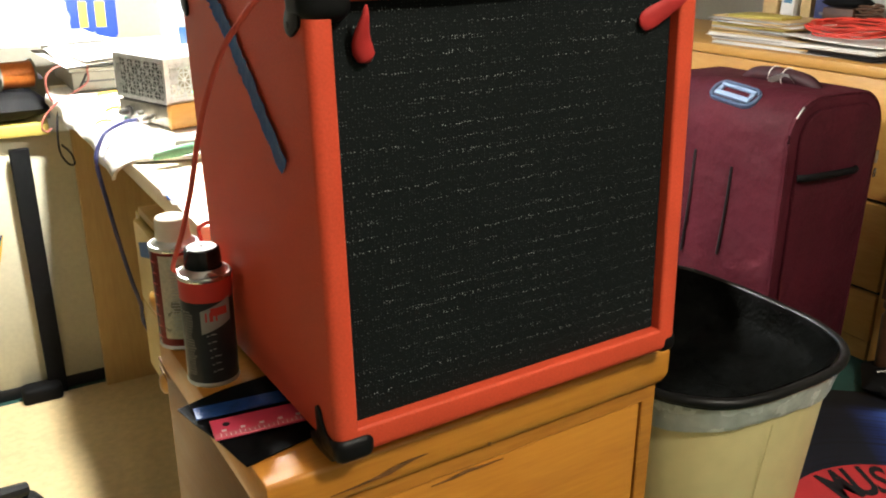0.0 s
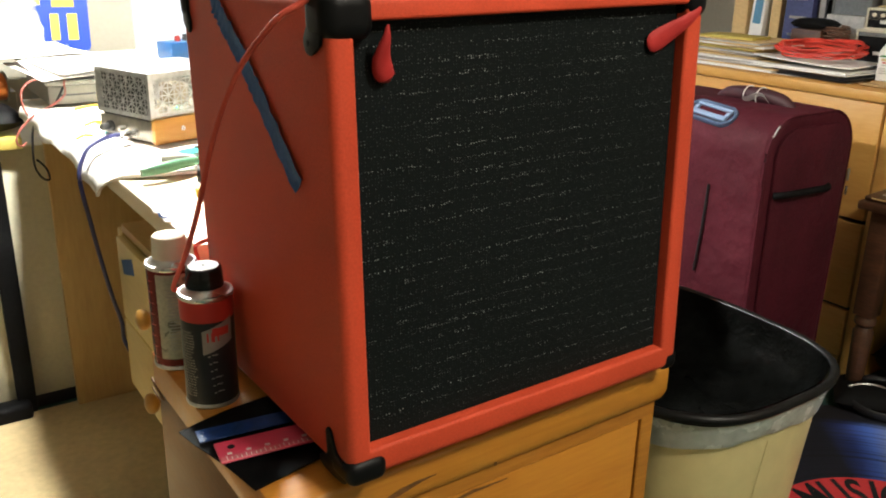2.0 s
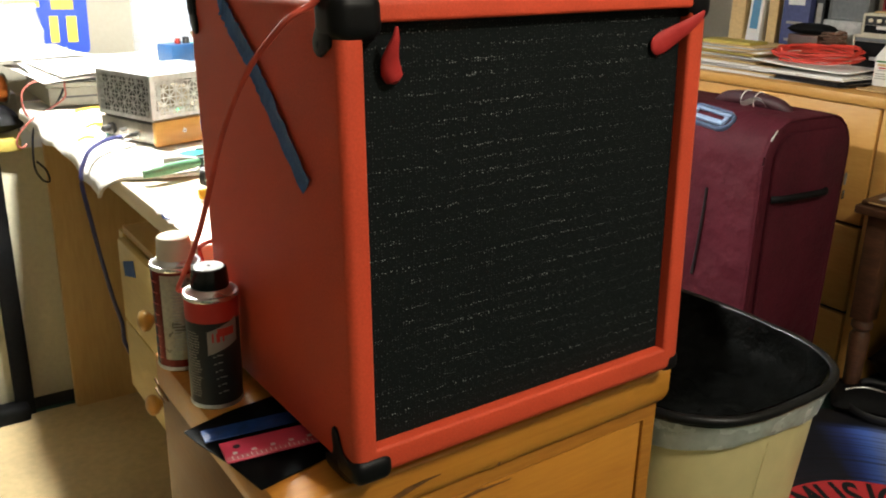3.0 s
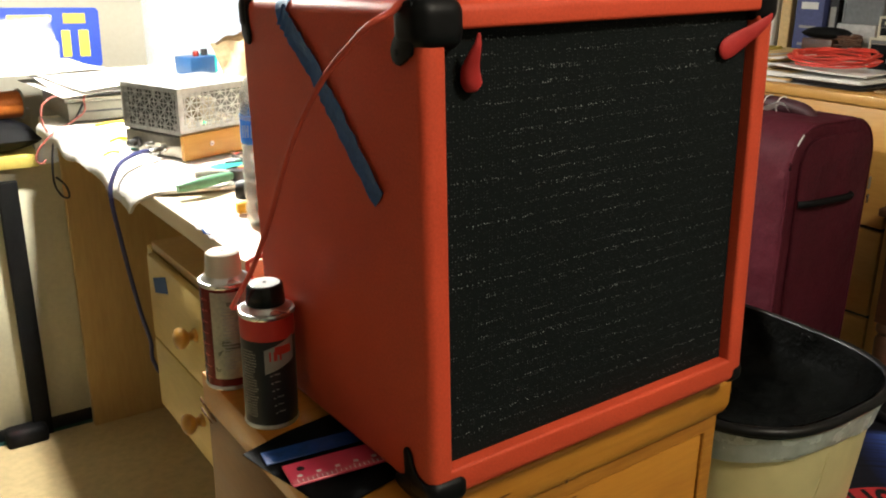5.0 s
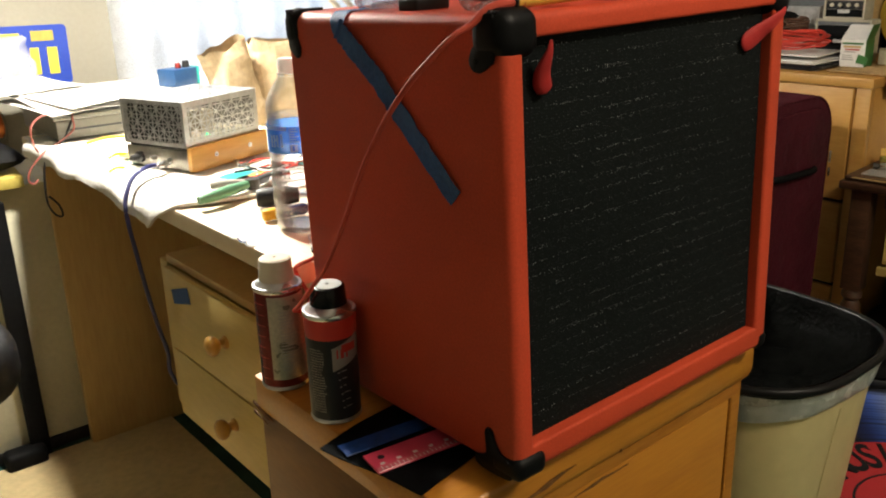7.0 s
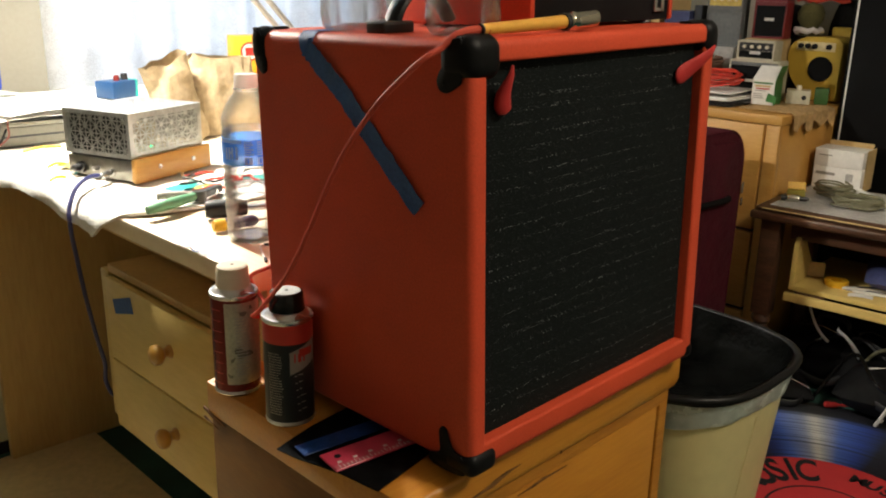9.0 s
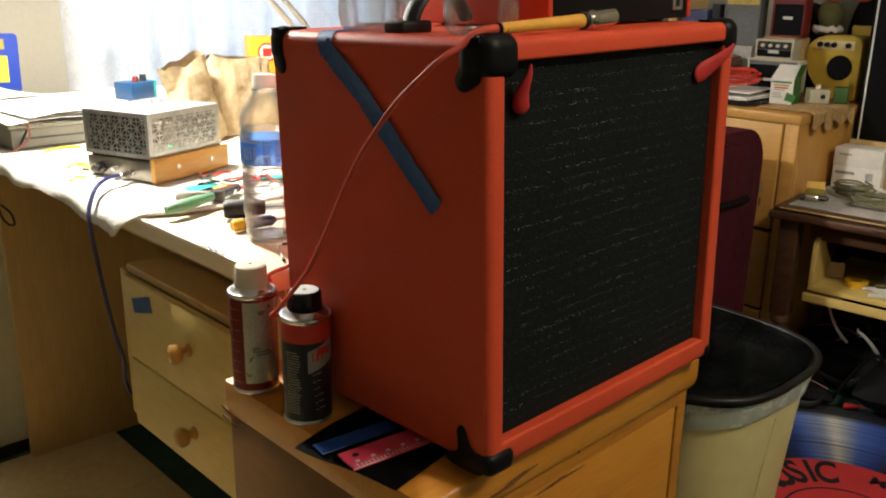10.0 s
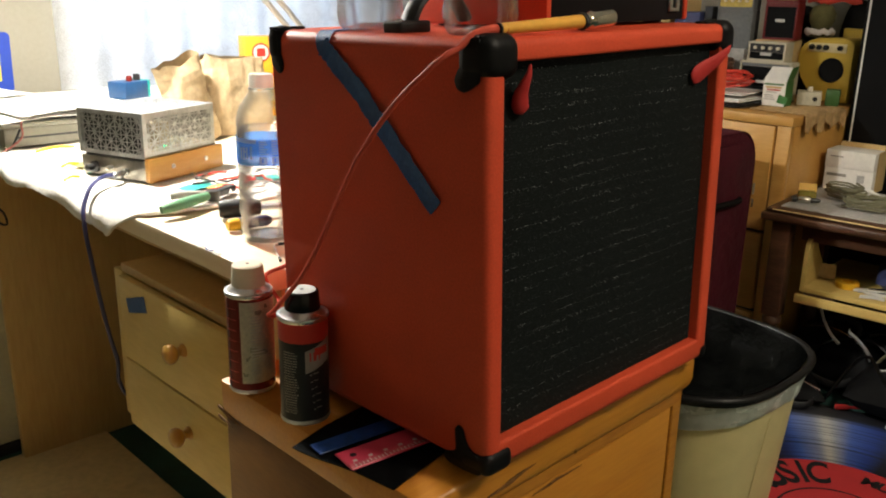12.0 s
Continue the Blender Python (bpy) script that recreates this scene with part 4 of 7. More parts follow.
def spray_can(m, name_label, body_mat, band_mat, cap_mat, panel_mat, bars, disc_mat, tall=0.0):
    c = thing("spray_can", m @ Matrix.Diagonal((K, K, 1.185, 1)), name_label, "spray can")
    part("base_rim", lathe([(0, 0.002), (0.0215, 0.002), (0.0222, 0.0), (0.0228, 0.0015), (0.0222, 0.004)], 36), steel, c)
    part("can_body", lathe([(0.0222, 0.004), (0.0222, 0.098)], 40), body_mat, c)
    part("label_band", lathe([(0.02235, 0.0815), (0.02245, 0.0825), (0.02245, 0.099), (0.02235, 0.100)], 40), band_mat, c)
    part("shoulder", lathe([(0.0222, 0.0995), (0.0231, 0.1008), (0.0233, 0.1025), (0.0228, 0.1042), (0.0218, 0.1044), (0.0208, 0.1044), (0.0194, 0.1054), (0.0178, 0.1068), (0.0168, 0.1078), (0.0162, 0.1084), (0.0150, 0.1086)], 40), steel, c, "bare metal shoulder")
    cap = part("cap", lathe([(0.0150, 0.1084), (0.0159, 0.1086), (0.0160, 0.1096), (0.0149, 0.1238 + tall), (0.0144, 0.1253 + tall), (0.0132, 0.1261 + tall), (0.0122, 0.1262 + tall), (0, 0.1257 + tall)], 36), cap_mat, c)
    part("cap_disc", lathe([(0.0126, 0.1261 + tall), (0.0122, 0.1265 + tall), (0, 0.1264 + tall)], 28), disc_mat, cap)
    part("cap_dimple", lathe([(0.0016, 0.1264 + tall), (0.0014, 0.1268 + tall), (0, 0.1268 + tall)], 12), rubber, cap)

    def wrap(name, a0, a1, z0, z1, material, r=0.0225):
        n = max(2, int((a1 - a0) / 9))
        return part(name, grid(n, 1, lambda u, v: (r * math.cos(radians(a0 + (a1 - a0) * u)), r * math.sin(radians(a0 + (a1 - a0) * u)), z0 + (z1 - z0) * v)), material, c)
    a0, a1, z0, z1 = panel_mat[1]
    slant = 0.010 if z1 - z0 < 0.03 else 0.0
    part("label_panel", grid(40, 2, lambda u, v: (0.02256 * math.cos(radians(a0 + (a1 - a0) * u)), 0.02256 * math.sin(radians(a0 + (a1 - a0) * u)), z0 + slant * u + (z1 - z0 - slant * 0.5 * (1 - v)) * v)), panel_mat[0], c)
    for a0, a1, z0, z1, material in bars:
        wrap("print_bar", a0, a1, z0, z1, material, 0.02268)
    return c


rng = random.Random(7)
fine_bars = []
for k in range(24):
    a = -176 + rng.uniform(0, 2)
    while a < -142 + rng.uniform(-6, 2):
        w = rng.uniform(2, 6)
        fine_bars.append((a, a + w, 0.012 + 0.0026 * k, 0.0131 + 0.0026 * k, label_grey))
        a += w + 1.6
for k in range(6):
    a = -112 + 1.5 * k
    fine_bars += [(a, a + 5, 0.0500 - 0.0070 * k, 0.0512 - 0.0070 * k, label_grey), (a + 8, a + 8 + rng.uniform(6, 16), 0.0512 - 0.0070 * k, 0.0522 - 0.0070 * k, label_grey)]
fine_bars += [(-112, -86, 0.0640, 0.0725, label_red), (-100, -62, 0.0690, 0.0765, label_red), (-104, -78, 0.0632, 0.0642, label_grey)]
# its paper_grey disc paints the ceiling's reflection on the black cap
spray_can(pose(0.207, 0.788, CT + 0.0012), "small black spray can with red band and black cap", label_black, label_red, gloss_black, (label_grey, (-122, -52, 0.0520, 0.0740)), fine_bars, paper_grey)
bars2 = [(-122 + rng.uniform(0, 2), -86 - rng.uniform(0, 14), 0.022 + 0.0031 * k, 0.0231 + 0.0031 * k, paper_grey) for k in range(20)]
bars2 += [(-190, -156, 0.012 + 0.011 * k, 0.0126 + 0.011 * k, label_red) for k in range(8)]
spray_can(pose(0.204, 0.892, CT + 0.0012), "small maroon and silver spray can with white cap", label_maroon, label_maroon, white_plastic, (panel_tin, (-146, -20, 0.012, 0.0970)), bars2, white_plastic, 0.0036)

# packet with a ruler, pushed under the amplifier's edge
pk = thing("foil_packet", pose(0.262, 0.688, CT + 0.0024, 0, -1.2, 0) @ pose(0, 0, 0, 0, 0, 11), "flat black glossy packet with blue strip and pink ruler", "packet")


def packet_sheet():
    rng = random.Random(5)

    def place(u, v):
        x, y = -0.098 + 0.19 * u, -0.0675 + 0.135 * v
        return (x, y, 0.0022 + 0.0022 * math.sin(u * 7 + v * 3) * math.sin(v * 5) + rng.uniform(-0.0002, 0.0002))
    return thick(grid(18, 14, place), 0.0012)


part("pouch", packet_sheet(), foil, pk)
STRIP, RULER = pose(-0.0887, 0.0519, 0.0052, 0, 0, -19), pose(-0.0904, 0.0145, 0.0064, 0, 0, -19)
part("blue_strip", turned(bx(0, 0.13, -0.024, -0.001, 0, 0.0012, 0.0004, 1), STRIP), ruler_blue, pk, "blue strip")
rl = part("ruler", turned(bx(0, 0.150, -0.035, 0.000, 0, 0.0026, 0.0006, 1), RULER), ruler_pink, pk, "translucent pink plastic ruler")
part("clear_edge", turned(bx(0.001, 0.149, -0.0345, -0.0275, 0.0027, 0.0029), RULER), ruler_edge, rl)
for k in range(30):
    part("tick", turned(bx(0.006 + 0.0045 * k, 0.0066 + 0.0045 * k, -0.034, -0.030 if k % 4 else -0.0275, 0.0030, 0.0033), RULER), label_white, rl)
for k in range(8):
    part("number_bar", turned(bx(0.008 + 0.018 * k, 0.0125 + 0.018 * k, -0.0250, -0.0215, 0.0027, 0.0030), RULER), label_white, rl)
part("hole", turned(lathe([(0, 0.0027), (0.0036, 0.0027), (0.0036, 0.0030), (0, 0.0030)], 14, (0.0140, -0.0125, 0)), RULER), rubber, rl)
solo("paper_scrap", thick(grid(4, 3, lambda u, v: (0.03 * u, 0.02 * v, 0.001 + 0.003 * math.sin(3 * u))), 0.0004), paper, pose(0.202, 0.812, CT + 0.0014, 0, 0, -30), "small scrap of tan paper between the spray cans", "paper")

# ---- waste bin ----
def skin(bm, loops, close_last=False):
    for a, b in zip(loops, loops[1:]):
        for k in range(len(a)):
            bm.faces.new((a[k], a[(k + 1) % len(a)], b[(k + 1) % len(a)], b[k]))
    if close_last:
        bm.faces.new(loops[-1])


def bin_rect(inset, z, bm):
    """Outline of the bin at a height, bowed a little on every side."""
    hx, hy = 0.179 - inset, 0.215 - inset
    vs = []
    n = 64
    for k in range(n):
        t = 2 * math.pi * k / n
        c, s = math.cos(t), math.sin(t)
        p = 3.1
        q = (abs(c) ** p + abs(s) ** p) ** (-1 / p)
        vs.append(bm.verts.new((hx * c * q, hy * s * q, z)))
    return vs


def resample_bm(levels, close=True):
    bm = bmesh.new()
    loops = [bin_rect(i, z, bm) for i, z in levels]
    skin(bm, loops, close)
    return bm


RIM = 0.590
wb = thing("waste_bin", pose(0.827, 0.716, 0), "cream plastic waste bin with a black liner and folded clear bag", "waste bin")
part("tub", resample_bm([(0.014, RIM - 0.016), (0.060, 0.012), (0.066, 0.0)]), cream_plastic, wb)


def folded_bag():
    bm = bmesh.new()
    loops = []
    for k, (i, z) in enumerate(((0.002, RIM - 0.008), (0.006, RIM - 0.02), (0.009, RIM - 0.036), (0.012, RIM - 0.045))):
        loops.append(bin_rect(i, z, bm))
    for j, lp in enumerate(loops):
        for k, v in enumerate(lp):
            w = noise.noise(Vector((k * 0.8, j * 0.9, 1.0))) + 0.5 * noise.noise(Vector((k * 0.3, j * 0.4, 7.0)))
            v.co.z += 0.006 * w * j / 3 + (0.010 * noise.noise(Vector((k * 0.12, 4.0, 0))) if j == 3 else 0)
            v.co.xy *= 1 + 0.012 * w * (j > 0)
    skin(bm, loops)
    return bm


part("folded_bag", folded_bag(), clear_film, wb, "clear plastic bag edge folded over the rim")


def bin_rim():
    bm = bmesh.new()
    loops = []
    for k in range(12):
        a = 2 * math.pi * k / 12
        loops.append(bin_rect(0.003 - 0.0058 * math.cos(a), RIM + 0.0062 * math.sin(a), bm))
    skin(bm, loops + [loops[0]])
    for v in bm.verts:
        v.co.z += 0.0018 * noise.noise(v.co * 18)
    return bm


part("rim", bin_rim(), rim_black, wb, "black plastic liner rolled over the rim")


def liner():
    bm = bmesh.new()
    loops = [bin_rect(i, z, bm) for i, z in ((0.010, RIM + 0.004), (0.015, RIM - 0.012), (0.021, RIM - 0.030), (0.030, RIM - 0.040), (0.044, RIM - 0.050), (0.062, RIM - 0.058), (0.084, RIM - 0.064), (0.108, RIM - 0.068), (0.135, RIM - 0.070))]
    for v in bm.verts:
        d = RIM - v.co.z
        if d > 0.01:
            v.co.xy *= 1 - 0.05 * abs(noise.noise(v.co * 17))
            turn = math.atan2(v.co.y, v.co.x)
            v.co.z += 0.0045 * noise.noise(Vector((turn * 16, 3.0, d * 6))) * min(1, d / 0.03)
            v.co.z += 0.012 * noise.noise(v.co * 30 + Vector((5, 0, 0))) * (d > 0.02)
    skin(bm, loops, True)
    return bm


part("liner", liner(), bin_liner, wb, "creased black bin liner")
part("seam", tube([(-0.030, -0.2045, RIM - 0.048), (-0.028, -0.187, RIM - 0.20), (-0.027, -0.157, 0.03)], 0.0006, 6, 4), cream_plastic, wb)

# ---- desk ----
DT = 0.768
desk = thing("desk", pose(0.246, 0.93, 0), "light wood desk with a cluttered top", "desk")
DL = 2.085 - 0.93
part("desktop", bx(0, 0.78, 0, DL, DT - 0.028, DT, 0.003), desktop_lit, desk, "wood desktop, the lamp's glare paled into its colour")
part("end_panel", bx(0.030, 0.76, DL - 0.025, DL - 0.003, 0.0, DT - 0.0285, 0.002), desk_wood, desk)
part("end_panel", bx(0.030, 0.76, 0.003, 0.025, 0.0, DT - 0.0285, 0.002), desk_wood, desk)
part("back_panel", bx(0.738, 0.758, 0.0255, DL - 0.0255, 0.12, DT - 0.0285, 0.002), desk_wood, desk)
part("apron", bx(0.10, 0.118, 0.0255, DL - 0.0255, DT - 0.10, DT - 0.0285, 0.002), desk_wood, desk)
for k, (y, w, lift) in enumerate(((0.100, 0.010, 0.006), (0.122, 0.006, 0.010), (0.146, 0.012, 0.007))):
    strip = thick(grid(6, 3, lambda u, v: (-0.006 + 0.012 * u, y + w * v, DT + 0.0012 + lift * max(0, 0.55 - u) * (0.4 + v))), 0.0004)
    part("tape_bit", strip, (clear_film, ruler_blue, clear_film)[k], desk, ("curled clear tape end", "curled blue tape end", "curled clear tape end")[k])

ped = thing("drawer_unit", pose(0.258, 1.0, 0), "pale wood drawer unit with two knobbed drawers under the desk", "drawers")
PT, PB = 0.662, 0.377
part("body", joined(bx(0.014, 0.45, 0.0, 0.018, PB, PT - 0.0145, 0.002), bx(0.014, 0.45, 0.402, 0.432, PB, PT - 0.0145, 0.002), bx(0.432, 0.45, 0.0185, 0.4015, PB, PT - 0.0145), bx(0.016, 0.43, 0.0185, 0.4015, PB, PB + 0.014)), birch_wood, ped)
part("top_board", bx(0.0139, 0.46, -0.004, 0.402, PT - 0.014, PT, 0.001), desk_wood, ped)
for y in (0.02, 0.40):
    for x in (0.25, 0.42):
        part("leg", bx(x - 0.018, x + 0.018, y - 0.016, y + 0.016, 0.0, PB - 0.0005, 0.003), dark_wood, ped)
for z0, z1, zk in ((PB + 0.1275, PT - 0.0146, 0.5835), (PB + 0.001, PB + 0.1245, 0.4455)):
    dr = part("drawer_front", bx(0.0, 0.0135, 0.004, 0.387, z0, z1, 0.003), birch_wood, ped)
    kn = lathe([(0.0, 0.0), (0.0105, 0.0), (0.0100, 0.003), (0.0070, 0.006), (0.0065, 0.010), (0.0100, 0.0130), (0.0140, 0.0165), (0.0160, 0.0215), (0.0152, 0.0265), (0.0125, 0.0295), (0.0115, 0.0290), (0.0105, 0.0300), (0.006, 0.0318), (0, 0.0322)], 32)
    kn.transform(pose(0.0, 0.173, zk, 0, -90, 0))
    part("knob", kn, knob_wood, dr, "turned wooden knob")
solo("tape_square", thick(grid(4, 3, lambda u, v: (-0.0006 * math.sin(u * 6), -0.069 * u, 0.024 * v + 0.003 * u * v)), 0.0004), blue_tape, pose(0.2568, 1.3525, 0.5915, -15, 0, 0), "small piece of blue tape stuck on the drawer", "tape")


# the towel under the device
def towel():
    """Spread on the desk, rolling softly over its edge."""
    def place(u, v):
        y = 1.245 + 0.78 * v
        edge = (0.066 + 0.008 * math.sin(v * 9) + 0.004 * math.sin(v * 23)) * (0.55 + 0.45 * min(1.0, v / 0.10))
        s = u * (0.40 + edge) - edge
        x = 0.258 + s
        z = DT + 0.007 + 0.003 * math.sin(v * 17 + u * 5) * math.sin(u * 9)
        if s < 0.0:
            a = min(1.35, -s / 0.040)
            puff = 0.003 * math.sin(v * 13) + 0.002 * math.sin(v * 31)
            x = 0.258 - (0.030 + puff) * math.sin(a)
            z -= (0.030 + puff) * (1 - math.cos(a)) + max(0.0, -s - 0.054) * 0.9
        y += 0.045 * (max(0, 0.24 - u) / 0.24) ** 1.5 * max(0, 0.16 - v) / 0.16
        p = Vector((x, y, z))
        p += Vector((0.0012, 0.0, 0.0012)) * noise.noise(p * 90)
        return p
    return thick(grid(60, 110, place), 0.005)


solo("towel", towel(), cloth_white, pose(0, 0, 0), "white towel spread over the desk, hanging over its edge", "towel")
for (x, y, r, c) in ((0.40, 1.36, 20, teal_tape), (0.47, 1.345, 60, paper), (0.52, 1.36, -15, teal_tape), (0.44, 1.33, 5, yellow_paper), (0.34, 1.66, 30, yellow_paper), (0.33, 1.60, 70, teal_tape)):
    solo("paper_scrap", thick(grid(5, 4, lambda u, v: (0.07 * u - 0.035, 0.035 * v - 0.017, 0.002 * math.sin(5 * u))), 0.0005), c, pose(x, y, DT + 0.0125, 0, 0, r), "scrap of coloured paper on the towel", "paper")

# ---- perforated metal device on a wooden bracket ----
dev = thing("electronic_device", pose(0.350, 1.448, DT + 0.0105, 0, 0, 20.0), "perforated aluminium electronic device on a wood-fronted metal base", "device")
DA, DB = 0.150, 0.178     # left side, right side
Z0, Z1 = 0.041, 0.116


def lattice(w, h, cell, t=0.0012, bar=0.0018):
    """A sheet pierced in a pattern of small triangles: upright, level and slanting bars in every cell."""
    bms = []
    nx, nz = max(1, round(w / cell)), max(1, round(h / cell))
    cx, cz = w / nx, h / nz

    def strip(a, b, k):
        d = Vector((b[0] - a[0], 0, b[1] - a[1]))
        q = bx(0, d.length, -t / 2 - 0.00004 * k, t / 2 + 0.00004 * k, -bar / 2, bar / 2)
        q.transform(Matrix.Translation((a[0], 0, a[1])) @ pose(0, 0, 0, 0, -math.degrees(math.atan2(d.z, d.x)), 0))
        bms.append(q)
    for i in range(nx + 1):
        strip((i * cx, 0), (i * cx, h), 0)
    for j in range(nz + 1):
        strip((0, j * cz), (w, j * cz), 1)
    for i in range(nx):
        for j in range(nz):
            x, z = i * cx, j * cz
            strip((x, z), (x + cx, z + cz), 2)
            strip((x + cx, z), (x, z + cz), 3)
            strip((x + cx / 2, z), (x + cx / 2, z + cz), 4)
            strip((x, z + cz / 2), (x + cx, z + cz / 2), 5)
    return joined(*bms)


def sheet_rim(w, h, m_=0.006, t=0.0016):
    return joined(bx(0, w, -t / 2, t / 2, 0, m_), bx(0, w, -t / 2, t / 2, h - m_, h), bx(0, m_, -t / 2, t / 2, m_, h - m_), bx(w - m_, w, -t / 2, t / 2, m_, h - m_))


side_l = joined(lattice(DA, Z1 - Z0, 0.0265), sheet_rim(DA, Z1 - Z0))
side_l.transform(Matrix.Translation((0, 0, Z0)) @ pose(0, 0, 0, 0, 0, 90))
part("perforated_side", side_l, alu, dev, smooth=0)
front = joined(lattice(DB, Z1 - Z0, 0.0265), sheet_rim(DB, Z1 - Z0, 0.009))
front.transform(Matrix.Translation((0, 0, Z0)))
part("perforated_side", front, alu, dev, smooth=0)
topm = joined(lattice(DB, DA, 0.0265, bar=0.0040), sheet_rim(DB, DA, 0.007))
topm.transform(Matrix.Translation((0, DA, Z1 + 0.0008)) @ pose(0, 0, 0, 90, 0, 0))
part("perforated_top", topm, alu, dev, smooth=0)
part("back_plate", bx(0.001, DB, DA - 0.001, DA + 0.001, Z0, Z1), alu, dev)
part("end_plate", bx(DB - 0.0008, DB + 0.0008, 0.001, DA - 0.0015, Z0, Z1), alu, dev)
part("base", bx(0.002, DB, 0.0, DA + 0.002, 0.0, Z0 - 0.006, 0.002), mat("base_steel", (0.36, 0.34, 0.29), 0.36, 1.0, var=0.12, scale=20), dev, "dull steel base")
part("gap_plate", bx(0.006, DB - 0.004, 0.004, DA - 0.006, Z0 - 0.006, Z0 + 0.001), dark_metal, dev)
# added dark sheet in place of dim insides; makes the side's holes dark
part("inner_plate", bx(0.010, 0.012, 0.003, DA - 0.003, Z0 + 0.002, Z1 - 0.003), dark_metal, dev)
part("transformer", bx(0.085, 0.120, 0.05, 0.09, Z0 + 0.008, Z0 + 0.045, 0.003), mini_cream, dev)
part("circuit_board", bx(0.012, 0.175, 0.015, 0.135, Z0 + 0.004, Z0 + 0.007), mini_cream, dev)
part("led", lathe([(0, 0), (0.0025, 0), (0.0025, 0.004), (0, 0.006)], 12, (0.058, 0.008, Z0 + 0.010)), led_green, dev, "glowing green light")
wood = prism(round_rect(-0.003, 0.188, -0.007, 0.036, 0.004), 0.010, 0.002, 2)
wood.transform(Matrix.Translation((0, -0.0010, 0.005)) @ pose(0, 0, 0, 90, 0, 0))
wf = part("wooden_front", wood, mat("device_wood", (0.58, 0.33, 0.085), 0.35, col2=(0.46, 0.23, 0.05), scale=3, fine=24, stretch=(1, 6, 6)), dev, "oiled wooden front strip")
for x in (0.055, 0.140):
    sc = lathe([(0, 0), (0.0045, 0), (0.004, 0.0018), (0.0015, 0.0022), (0, 0.0016)], 16)
    sc.transform(pose(x, -0.0108, 0.021, 90, 0, 0))
    part("screw", sc, steel, wf)
sw = lathe([(0, 0), (0.010, 0), (0.010, 0.006), (0.006, 0.007), (0.006, 0.020), (0, 0.0265)], 18)
sw.transform(pose(0.002, 0.118, 0.016, 0, -90, 0))
part("knob", sw, dark_metal, dev)
jk = lathe([(0, 0), (0.006, 0), (0.006, 0.008), (0.0045, 0.009), (0.0045, 0.018), (0.006, 0.019), (0.006, 0.036), (0.004, 0.040), (0, 0.040)], 18)
jk.transform(pose(0.002, 0.045, 0.014, 0, -90, 14))
part("socket_plug", jk, steel, dev)
jp = lathe([(0, 0), (0.004, 0), (0.004, 0.012), (0, 0.013)], 14)
jp.transform(pose(0.002, 0.080, 0.018, 0, -90, 0))
part("toggle", jp, steel, dev)

solo("signal_cable", tube([(0.316, 1.474, 0.792), (0.300, 1.474, 0.794), (0.284, 1.468, 0.794), (0.260, 1.444, 0.793), (0.238, 1.415, 0.790), (0.226, 1.403, 0.778), (0.217, 1.395, 0.762), (0.214, 1.389, 0.745), (0.218, 1.396, 0.716), (0.224, 1.402, 0.680), (0.231, 1.408, 0.634), (0.240, 1.414, 0.580), (0.250, 1.418, 0.525), (0.261, 1.425, 0.478), (0.267, 1.439, 0.430), (0.300, 1.446, 0.385), (0.45, 1.45, 0.30), (0.66, 1.45, 0.10), (0.72, 1.45, 0.012), (0.77, 1.44, 0.012)], 0.0036, 10, 8), cord_periwinkle, pose(0, 0, 0), "dark blue cord plugged into the device, hanging off the desk", "cable")

# ---- tools, bottle on the desk ----
water_bottle(pose(0.339, 1.060, DT + 0.001) @ Matrix.Diagonal((1.10, 1.10, 1.10, 1)), "half-full clear water bottle with blue label on the desk", 0.142, -10)
pl = thing("pliers", pose(0.374, 1.268, DT + 0.010), "wire cutters with green and grey grips on the desk", "pliers")
part("grip", tube([(-0.104, -0.032, 0.007), (-0.080, -0.030, 0.009), (-0.045, -0.019, 0.010), (-0.012, -0.004, 0.009)], lambda u: 0.0062 + 0.0024 * math.sin(u * 3.1), 12, 6), green_grip, pl, "green rubber grip")
part("grip", tube([(-0.054, 0.036, 0.007), (-0.038, 0.030, 0.009), (-0.022, 0.018, 0.010), (-0.006, 0.005, 0.009)], lambda u: 0.0058, 12, 6), grey_case, pl, "grey rubber grip")
part("jaw", joined(turned(bx(0.004, 0.060, -0.007, 0.007, 0.002, 0.014, 0.003), pose(0, 0, 0, 0, 0, 28)), lathe([(0, 0), (0.011, 0), (0.011, 0.016), (0, 0.017)], 18)), dark_metal, pl)
sd = thing("screwdriver", pose(0.310, 1.118, DT + 0.0105, 0, 0, -8) @ Matrix.Scale(0.80, 4), "screwdriver with yellow and dark blue handle on the desk", "screwdriver")
part("handle", turned(lathe([(0, 0), (0.009, 0.001), (0.011, 0.006), (0.011, 0.022)], 18), pose(0, 0, 0, 0, 90, 0)), orange_yellow, sd, "yellow handle end")
part("grip", turned(lathe([(0.011, 0.022), (0.012, 0.030), (0.010, 0.055), (0.011, 0.075), (0.006, 0.085), (0, 0.086)], 18), pose(0, 0, 0, 0, 90, 0)), cord_blue, sd)
part("shaft", turned(lathe([(0, 0.086), (0.003, 0.086), (0.003, 0.15), (0, 0.151)], 12), pose(0, 0, 0, 0, 90, 0)), steel, sd)
cut = thing("crimping_tool", pose(0.364, 1.174, DT + 0.017, 0, 0, -26), "dark tool with a thick black grip on the desk", "tool")
part("grip", turned(lathe([(0, 0), (0.012, 0.001), (0.0145, 0.008), (0.0145, 0.045), (0.011, 0.062), (0, 0.064)], 18), pose(-0.03, 0, 0, 0, 90, 0)), rubber, cut)
part("blade", bx(0.03, 0.09, -0.007, 0.007, -0.004, 0.004, 0.002), steel, cut)
